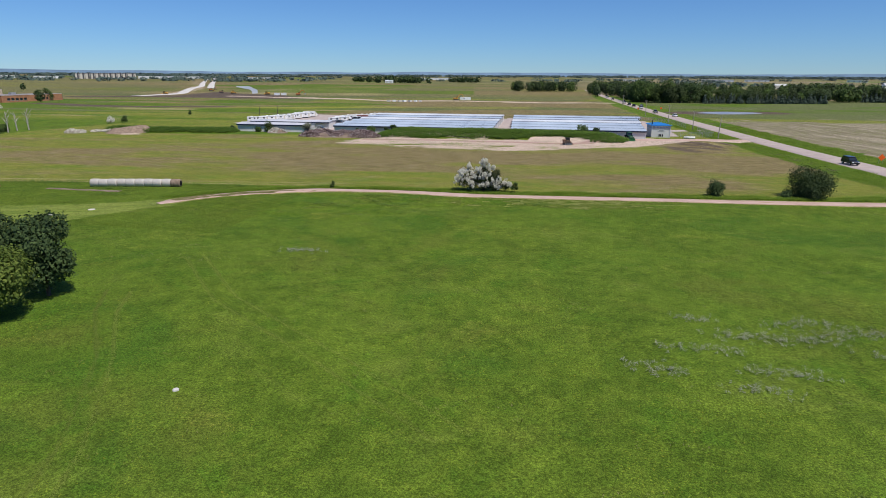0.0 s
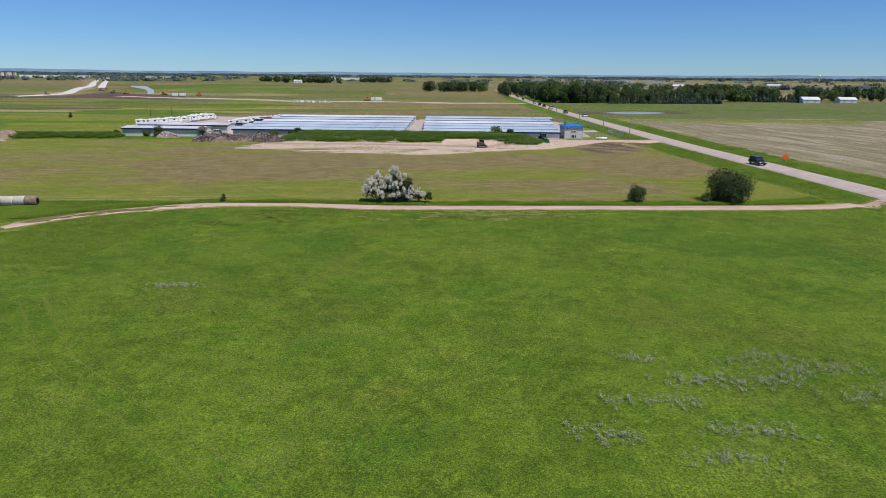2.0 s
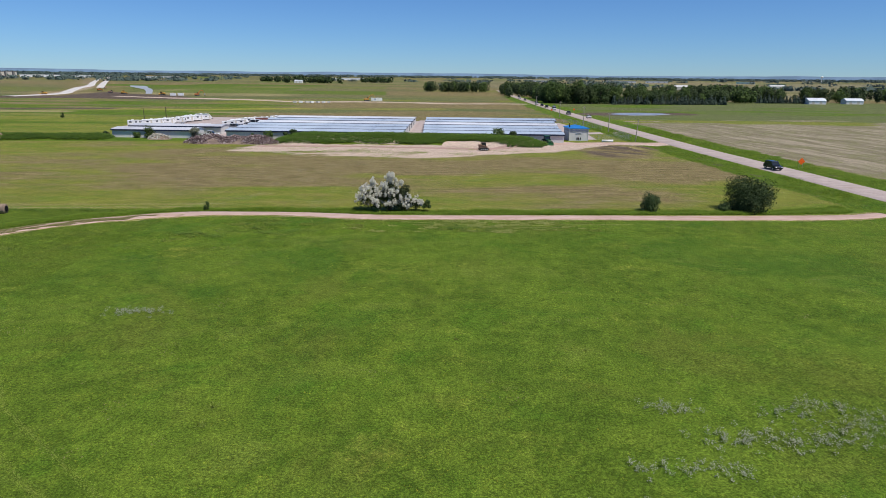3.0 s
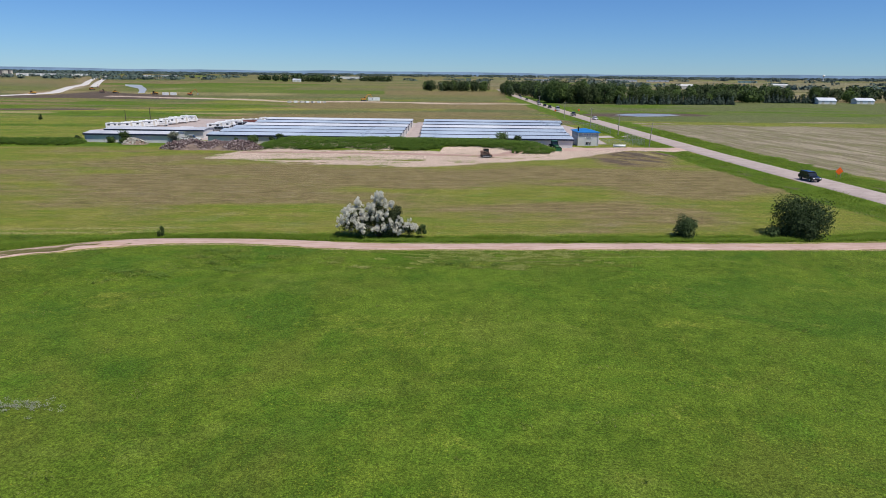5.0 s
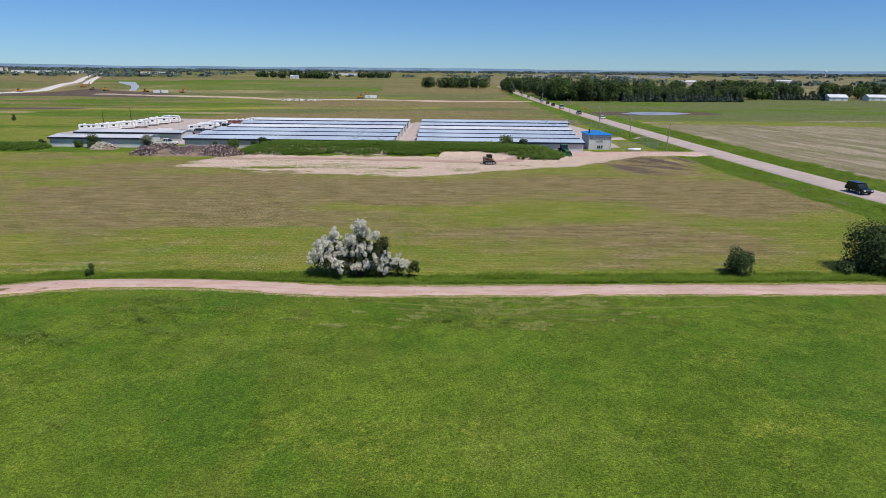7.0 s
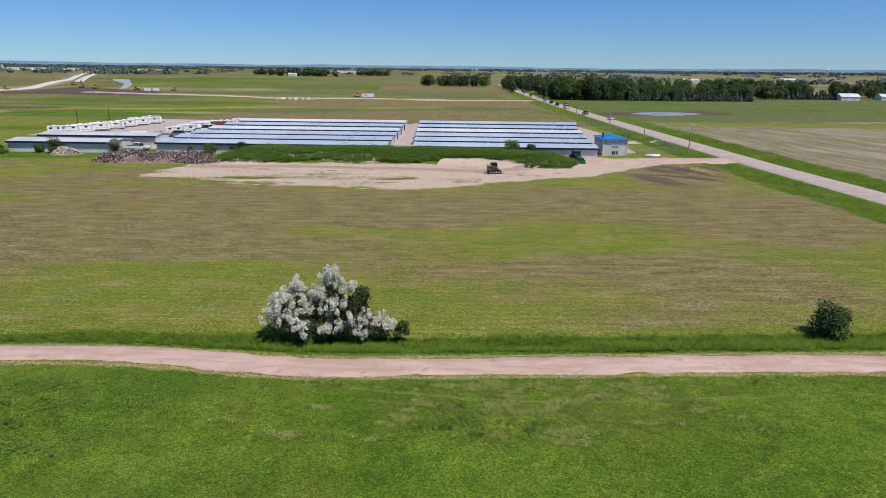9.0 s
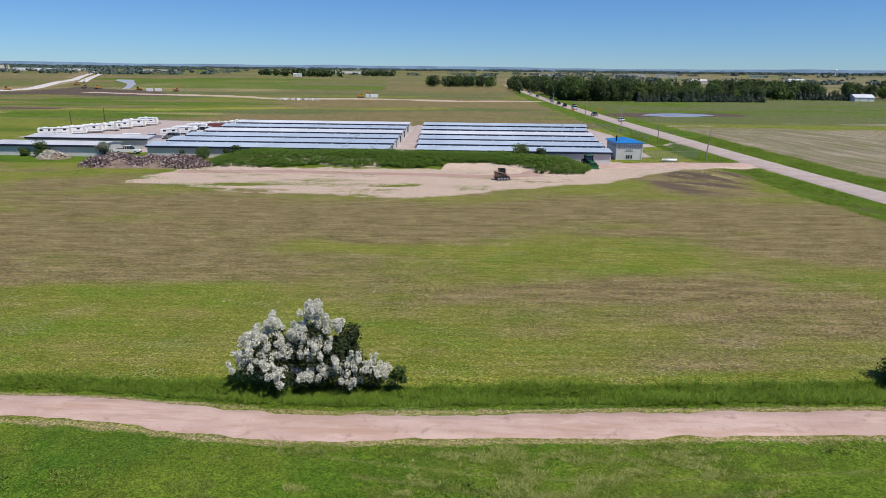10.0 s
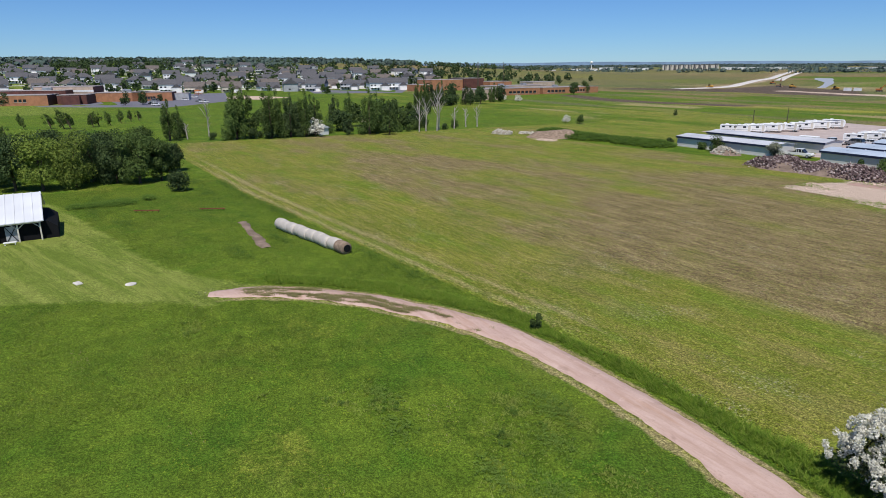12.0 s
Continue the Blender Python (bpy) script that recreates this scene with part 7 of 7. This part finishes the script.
# grass growing down the middle of the old drive
def along(rng, n, pts, s0, s1):
    """Random places along a line: x, y of the line, its normal and the distance run."""
    px, py = np.array([p[0] for p in pts], float), np.array([p[1] for p in pts], float)
    run = np.concatenate([[0], np.cumsum(np.hypot(np.diff(px), np.diff(py)))])
    q = rng.uniform(s0, s1, n)
    x, y = np.interp(q, run, px), np.interp(q, run, py)
    dx, dy = np.interp(q + 0.3, run, px) - np.interp(q - 0.3, run, px), np.interp(q + 0.3, run, py) - np.interp(q - 0.3, run, py)
    k = np.hypot(dx, dy) + 1e-9
    return x, y, -dy / k, dx / k, q


x, y, nx, ny, q = along(rg, 60000, DRIVE, 0.5, 27)
off = rg.uniform(-1.3, 1.3, len(q))
keep = (fbm(q / 2.2, off / 0.30, 111, 3) - 0.16 * np.abs(np.abs(off + 0.1) - 0.1) > 0.50 + 0.10 * step(12, 27, q) + 0.25 * step(4, 0, q))
tufts("drive_grass", (x + nx * off)[keep], (y + ny * off)[keep], 0.15, 0.05, M["grass_worn"], "grass patches growing in the middle of the gravel drive", 440, 2)
x, y = scatter(rg, 26000, -60, 66, 68, 99, lambda x, y: (line_distance(x, y, DRIVE) < 1.62) & (line_distance(x, y, DRIVE) > 1.16) & (fbm(x / 1.1, y / 1.1, 113, 3) > 0.54))
tufts("drive_edge_grass", x, y, 0.05, 0.05, M["grass_rough"], "ragged grass creeping over the drive's edges", 441, 2)

# weeds along the rough ground's edges
cx, cy = np.array([-118, -112, -104, -96, -90, -86, -112, -101, -92, -74, -70, -62, -54, -110, -122]), np.array([84.2, 84.4, 84.6, 85.6, 86.0, 86.4, 64, 63, 66, 81.5, 76, 88.2, 89.2, 80, 80])
i = rg.integers(0, len(cx), 1600)
x, y = cx[i] + rg.normal(size=1600) * 2.2, cy[i] + rg.normal(size=1600) * 0.6
weed_bed("edge_weeds", x, y, 0.36, 0.055, 9, M["weed_leaf"], "green weeds along the rough ground by the field", 425)


# ---- schools, suburb, far works ----
def window_row(parent, x0, x1, y, z, w, h, gap, out=-1):
    n = max(1, int((x1 - x0 + gap) / (w + gap)))
    for i in range(n):
        x = x0 + (i + 0.5) * (x1 - x0) / n
        f = part("window", Geo().box(x, y + out * 0.05, z, w, 0.12, h), M["glass"], parent)
        part("sill", Geo().box(x, y + out * 0.10, z - 0.15, w + 0.2, 0.2, 0.12), M["concrete"], f)


def block(parent, x, y, sx, sy, h, mat, end=None, name="wing", cap=True):
    """A flat-roofed wing: brick walls, a parapet cap and a sunken roof."""
    w = part(name, Geo().box(x, y, -0.3, sx, sy, h + 0.3), mat, parent)
    # end facings, most in a darker brick, paint the wing's shaded side
    if end is not None:
        part("end_wall", Geo().box(x + sx / 2 + 0.06, y, -0.3, 0.12, sy, h + 0.3), end, w, "end wall facing, mostly darkened to paint its shade")
    if cap:
        part("parapet_cap", Geo().box(x, y, h, sx + 0.3, sy + 0.3, 0.18), M["concrete"], w)
        part("flat_roof", Geo().box(x, y, h + 0.18, sx - 0.6, sy - 0.6, 0.08), M["flat_roof"], w)
    return w


def school_west():
    # local x runs north-east along the front, local -y faces the pasture
    t = thing("school", "low orange and dark brick school with flat roofs", "school", pose(-452, 24, 0, 0, 0, 72))
    front = block(t, 5, 8, 52, 22, 5.8, M["brick"], M["brick_dark_and_shade"])
    window_row(front, -8, 8, -3, 1.6, 1.6, 1.5, 0.4)
    window_row(front, 13, 20, -3, 2.0, 1.6, 1.6, 0.4)
    block(t, 0, 24, 70, 16, 7.8, M["brick_dark_and_shade"])
    mid = block(t, 42, 12, 16, 18, 5.4, M["brick_dark_and_shade"], M["brick_dark_and_shade"])
    part("entrance_bay", Geo().box(42, 1.5, 0, 10, 3, 4.8), M["brick_dark_and_shade"], mid)
    hall = block(t, 30, 40, 34, 22, 9.6, M["brick_tan"], M["brick_dark_and_shade"])
    part("metal_band", Geo().box(30, 28.9, 6.4, 34.2, 0.1, 1.2), M["white"], hall)
    block(t, 62, 36, 34, 20, 5.6, M["brick"], M["brick_dark_and_shade"])
    b = block(t, 82, 34, 24, 16, 5.6, M["brick"], M["brick_dark_and_shade"])
    window_row(b, 74, 84, 26, 1.6, 1.4, 1.5, 0.3)
    block(t, 98, 38, 10, 10, 4.4, M["grey_siding"])
    block(t, -8, 46, 50, 14, 7.2, M["brick_dark_and_shade"])
    for x, y, h in ((10, 44, 9.0), (24, 20, 8.6), (64, 40, 6.4), (-6, 22, 8.6)):
        part("roof_plant", Geo().box(x, y, h - 0.6, 5, 3, 1.6, 0, 0.1), M["steel"], t)


school_west()


def school_north():
    # local x runs north, local -y faces east
    t = thing("school", "long low orange brick school with stepped flat roofs", "school", pose(-375, 300, 0, 0, 0, 90))
    block(t, -10, -37, 20, 16, 6.6, M["brick_tan"], M["brick_tan"])
    b = block(t, 51, 10, 32, 20, 4.9, M["brick"], M["brick_dark_and_shade"])
    window_row(b, 38, 64, 0, 1.3, 2.6, 1.6, 0.8)
    c = block(t, 98, 10, 56, 20, 4.7, M["brick"], M["brick_dark_and_shade"])
    window_row(c, 74, 92, 0, 1.3, 2.6, 1.6, 0.8)
    window_row(c, 104, 112, 0, 1.3, 1.6, 1.6, 0.8)
    block(t, 116, 64, 24, 18, 7.4, M["brick_tan"], M["brick_dark_and_shade"])
    block(t, 72, 40, 50, 20, 5.6, M["brick_tan"], M["brick_dark_and_shade"])
    block(t, 52, 122, 32, 26, 9.4, M["brick"], M["brick_dark_and_shade"])
    block(t, 28, 118, 14, 16, 5.6, M["brick"], M["brick_dark_and_shade"])
    block(t, 82, 124, 22, 24, 10.2, M["brick_dark_and_shade"])
    block(t, 104, 112, 24, 22, 7.2, M["brick"], M["brick_dark_and_shade"])
    for x, y in ((60, 150), (72, 90), (75, 96), (100, 92)):
        part("light_mast", Geo().tube([(x, y, 0), (x, y, 24)], [0.3, 0.15], 6), M["pole_dark"], t)
    for x, y, h in ((44, 12, 4.9), (90, 10, 4.7), (60, 40, 5.6), (84, 42, 5.6)):
        part("roof_plant", Geo().box(x, y, h, 4, 3, 1.6, 0, 0.1), M["steel"], t)


school_north()
pad("car_park", [(-430, 46), (-372, 108), (-420, 150), (-545, 175), (-552, 130), (-500, 96), (-448, 62)], 0.05, M["lot"], "grey asphalt car park beside the school", "car park")
pad("play_court", [(-470, 150), (-430, 172), (-450, 200), (-500, 176)], 0.06, M["brick_tan"], "pale reddish play court beside the car park", "court")
r = random.Random(31)
for i in range(14):
    x, y = -392 - r.uniform(0, 120), 100 + r.uniform(0, 46)
    if float(inside(np.array(x), np.array(y), [(-430, 46), (-372, 108), (-420, 150), (-545, 175), (-552, 130), (-500, 96), (-448, 62)])) > 4:
        car(r.choice(("car", "suv", "pickup")), M[r.choice(("car_white", "car_grey", "car_dark"))], x, y, r.choice((60, 240)), "car parked in the school car park", "car")
t = thing("play_frame", "orange playground climbing frame beside the school", "climbing frame", on_ground(-520, 150, 20))
for dx in (-3, 0, 3):
    for dy in (-1.5, 1.5):
        part("post", Geo().tube([(dx, dy, 0), (dx, dy, 3.2)], 0.12, 6), M["machine_orange"], t)
part("deck", Geo().box(0, 0, 1.4, 6.2, 3.2, 0.2), M["machine_orange"], t)
part("roof", Geo().prism([(-1.9, 3.1), (0, 4.2), (1.9, 3.1)], "x", -3.4, 3.4), M["machine_orange"], t)
pad("field_track", [(-560, 250), (-500, 236), (-470, 300), (-520, 330)], 0.05, M["lot"], "dark running track round a sports field", "track")
pad("track_infield", [(-552, 256), (-503, 244), (-478, 298), (-522, 320)], 0.09, M["grass"], "green infield of the sports track", "sports field")


def house(name, label, W, D, H, wall, roof, hip=False, garage=True):
    t = thing(name, label, "house", None, "suburb houses")
    part("wall", Geo().box(0, 0, -0.6, W, D, H + 0.6), wall, t)
    o = 0.5
    if hip:
        k = D / 2
        g = Geo().add([(-W / 2 - o, -D / 2 - o, H), (W / 2 + o, -D / 2 - o, H), (W / 2 + o, D / 2 + o, H), (-W / 2 - o, D / 2 + o, H), (-W / 2 + k, 0, H + D * 0.34), (W / 2 - k, 0, H + D * 0.34)],
                      [(0, 3, 2, 1), (0, 1, 5, 4), (1, 2, 5), (2, 3, 4, 5), (3, 0, 4)])
    else:
        g = Geo().prism([(-D / 2 - o, H - 0.1), (0, H + D * 0.36), (D / 2 + o, H - 0.1)], "x", -W / 2 - o, W / 2 + o)
    part("roof", g, roof, t)
    # cross gable over the garage
    gx = W * 0.26
    part("front_gable", Geo().box(gx, -D / 2 - 1.2, -0.6, W * 0.42, 2.6, H * 0.62 + 0.6), wall, t)
    part("gable_roof", Geo().prism([(gx - W * 0.24, H * 0.62), (gx, H * 0.62 + W * 0.16), (gx + W * 0.24, H * 0.62)], "y", -D / 2 - 2.8, -D / 2 + D * 0.3), roof, t)
    part("drive_apron", Geo().box(gx, -D / 2 - 6.4, -0.8, W * 0.36, 7.6, 0.95), M["concrete"], t)
    if garage:
        part("garage_door", Geo().box(gx, -D / 2 - 2.53, 0, W * 0.32, 0.08, 2.2), M["white"], t)
    part("door", Geo().box(-W * 0.06, -D / 2 - 0.04, 0, 1.0, 0.08, 2.1), M["navy"], t)
    for lx in (-0.40, -0.22):
        for lz in (1.0, 3.7) if H > 4.5 else (1.0,):
            part("window", Geo().box(W * lx, -D / 2 - 0.03, lz, 1.5, 0.08, 1.3), M["glass"], t)
    for s in (-1, 1):
        part("window", Geo().box(s * W / 2, D * 0.1, 1.2, 0.08, 1.6, 1.2), M["glass"], t)
    part("porch", Geo().box(-W * 0.2, -D / 2 - 0.9, 2.3, W * 0.45, 1.8, 0.18), M["white"], t)
    return t


HOUSES = [house("house", "two-storey grey house with dark shingle roof", 17, 12, 6.4, M["grey_siding"], M["shingle"]),
          house("house", "two-storey white house with grey shingle roof", 18, 12, 6.4, M["white"], M["shingle"]),
          house("house", "single-storey cream house with brown hipped roof", 18, 12, 3.2, M["cream"], M["shingle_brown"], True),
          house("house", "tan house with brown shingle roof", 16, 12, 4.4, M["tan_siding"], M["shingle_brown"]),
          house("house", "dark grey house with dark hipped roof", 17, 12, 5.2, M["grey_siding"], M["shingle"], True),
          house("house", "low white house with pale grey roof", 18, 11, 3.2, M["white"], M["shingle"])]
r = random.Random(12)
LOTS = []
for dist, a0, a1, pitch in ((585, 63, 84, 1.95), (640, 61, 97, 1.9), (700, 60, 98, 1.75), (765, 60, 98, 1.65), (830, 60, 98, 1.6), (900, 60, 98, 1.55), (980, 62, 98, 1.5), (1070, 70, 98, 1.5), (1170, 76, 98, 1.5)):
    a = a0 + r.uniform(0, 1)
    while a < a1:
        d = dist + r.uniform(-18, 18)
        q = radians(a)
        LOTS.append((-1.8 - math.sin(q) * d, 62 + math.cos(q) * d, a - 90 + 180 + r.choice((-90, -90, -75, -105, 0)) + r.uniform(-8, 8)))
        a += pitch * 1.25 * r.uniform(0.7, 1.4)
for d, a0, a1 in ((614, 62, 97), (672, 60, 98), (734, 60, 98), (800, 60, 98), (868, 60, 98), (942, 61, 98), (1026, 66, 98)):
    strip("street", [(-1.8 - math.sin(radians(a)) * d, 62 + math.cos(radians(a)) * d) for a in range(a0, a1 + 1, 3)], 5.0, 0.12, M["concrete"], "pale concrete street between suburb houses", "street", 12)
used = set()
for x, y, turn in LOTS:
    if x > -470 and y > 250:
        continue
    i = r.randrange(len(HOUSES))
    m = on_ground(x, y, turn)
    if i in used:
        copy_thing(HOUSES[i], m)
    else:
        used.add(i)
        HOUSES[i].matrix_basis = m


def apartment(x, y, turn, W, H, wall):
    t = thing("apartment_block", "far pale apartment block with dark window bands", "apartment block", on_ground(x, y, turn), "far apartment blocks")
    part("wall", Geo().box(0, 0, -1, W, 22, H + 1), wall, t)
    part("roof", Geo().box(0, 0, H, W + 1, 23, 0.8), M["flat_roof"], t)
    n = int(W / 14)
    for i in range(n):
        part("stair_tower", Geo().box(-W / 2 + (i + 0.5) * W / n, -11.2, 0, 4.5, 1.6, H + 1.6), M["shingle"], t)
        for k in range(int(H / 3.4)):
            part("window", Geo().box(-W / 2 + (i + 0.5) * W / n + 4.6, -11.1, 0.9 + k * 3.4, 3.4, 0.2, 1.7), M["glass"], t)


def polar(az, d):
    return -1.8 - math.sin(radians(az)) * d, 62 + math.cos(radians(az)) * d


for az, d, W, H in ((40.0, 2350, 46, 17), (38.9, 2340, 46, 17), (37.7, 2350, 46, 17), (36.7, 2360, 40, 17)):
    apartment(*polar(az, d), az, W, H, M["cream"])
for az, d, W, H in ((47, 2300, 90, 7), (45.0, 2400, 60, 9), (42.5, 2400, 70, 7), (35.2, 2450, 70, 8), (34.0, 2500, 80, 7), (32.6, 2550, 90, 6), (31.4, 2500, 60, 7), (26.0, 2450, 110, 5), (10.5, 2450, 120, 8), (50.2, 2200, 60, 6), (-14.0, 2450, 110, 7), (-17, 2500, 80, 6), (-24, 2450, 60, 6), (-7, 2400, 60, 6)):
    x, y = polar(az, d)
    t = thing("warehouse", "far pale flat-roofed warehouse", "warehouse", on_ground(x, y, az), "far warehouses")
    part("wall", Geo().box(0, 0, -1, W, 30, H + 1), M["white"], t)
    part("roof", Geo().box(0, 0, H, W + 1, 31, 0.5), M["wall_grey"], t)
    for k in range(4):
        part("dock_door", Geo().box(-W * 0.4 + k * W * 0.25, -15.1, 0, 4, 0.3, 4), M["grey_siding"], t)


def water_tower(az, d, h):
    x, y = polar(az, d)
    t = thing("water_tower", "white water tower on the far horizon", "water tower", on_ground(x, y))
    part("stem", Geo().tube([(0, 0, -1), (0, 0, h * 0.25), (0, 0, h * 0.8)], [3.2, 1.6, 1.6], 10), M["white"], t)
    part("tank", Geo().tube([(0, 0, h * 0.72), (0, 0, h * 0.80), (0, 0, h * 0.9), (0, 0, h)], [2.0, 6.0, 6.2, 1.5], 14), M["white"], t, smooth=True)


water_tower(46.4, 2500, 32)
water_tower(-29.2, 3300, 28)


def farm_shed(x, y, turn, W, D, H, wall, roof):
    t = thing("farm_building", "white metal farm building beside the far trees", "farm building", on_ground(x, y, turn), "far farm buildings")
    part("wall", Geo().box(0, 0, -0.3, W, D, H + 0.3), wall, t)
    part("roof", Geo().prism([(-D / 2 - 0.4, H - 0.1), (0, H + D * 0.2), (D / 2 + 0.4, H - 0.1)], "x", -W / 2 - 0.4, W / 2 + 0.4), roof, t)
    for k in (-0.25, 0.2):
        part("door", Geo().box(W * k, -D / 2 - 0.05, 0, W * 0.16, 0.1, H * 0.8), M["cream"], t)


farm_shed(303, 561, -4, 14, 11, 3.0, M["white"], M["roof_white"])
farm_shed(340, 570, -4, 14, 10, 3.0, M["white"], M["roof_white"])
farm_shed(166, 556, 0, 14, 10, 3.4, M["grey_siding"], M["wall_grey"])
farm_shed(-30, 1100, 0, 22, 14, 5, M["white"], M["roof_white"])
farm_shed(-430, 1660, 0, 20, 12, 6, M["white"], M["roof_white"])
farm_shed(420, 1250, 0, 30, 14, 6, M["cream"], M["wall_grey"])
farm_shed(720, 1500, 0, 34, 14, 6, M["white"], M["wall_grey"])
farm_shed(-189, 128.5, 20, 4.2, 3.0, 2.3, M["white"], M["roof_white"])

# new road, ponds
strip("new_road", [(-384, 528), (-384, 585), (-400, 630), (-440, 702), (-520, 850), (-598, 1010), (-841, 1434), (-1175, 2034), (-1595, 2807)], 5.5, 0.30, M["concrete"], "pale new concrete road under construction", "road", 14)
strip("new_road", [(-500, 868), (-585, 1019), (-820, 1442), (-1152, 2047), (-1572, 2800)], 5.5, 0.30, M["concrete"], "pale new concrete carriageway under construction", "road", 14)
pad("pond", [(82, 362), (92, 352), (106, 356), (119, 368), (116, 376), (104, 380), (90, 374)], 0.06, M["shallow_water"], "shallow silty pond in the field east of the road", "pond")
pad("pond", [(-321, 637), (-367, 730), (-420, 830), (-455, 884), (-520, 985), (-560, 1060), (-530, 1050), (-492, 985), (-462, 925), (-420, 850), (-383, 779), (-345, 700), (-319, 647)], 0.08, M["water"], "pale blue pond beside the new road", "pond")

# far rise on the horizon, its blue painted in as distance haze
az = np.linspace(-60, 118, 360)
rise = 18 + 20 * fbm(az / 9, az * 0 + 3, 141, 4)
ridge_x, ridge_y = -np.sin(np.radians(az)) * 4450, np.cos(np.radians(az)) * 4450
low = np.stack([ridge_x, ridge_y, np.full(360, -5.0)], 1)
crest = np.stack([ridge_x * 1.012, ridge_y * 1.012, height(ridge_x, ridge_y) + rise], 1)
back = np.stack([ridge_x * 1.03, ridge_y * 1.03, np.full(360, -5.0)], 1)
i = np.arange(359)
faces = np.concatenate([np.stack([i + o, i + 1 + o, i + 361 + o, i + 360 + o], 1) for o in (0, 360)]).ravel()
tagged(new("backdrop", raw_mesh("backdrop", np.concatenate([low, crest, back]), faces, 4, M["far_rise_hazed"])), "far wooded rise along the horizon, haze painted in blue", "hills", "", "structure")
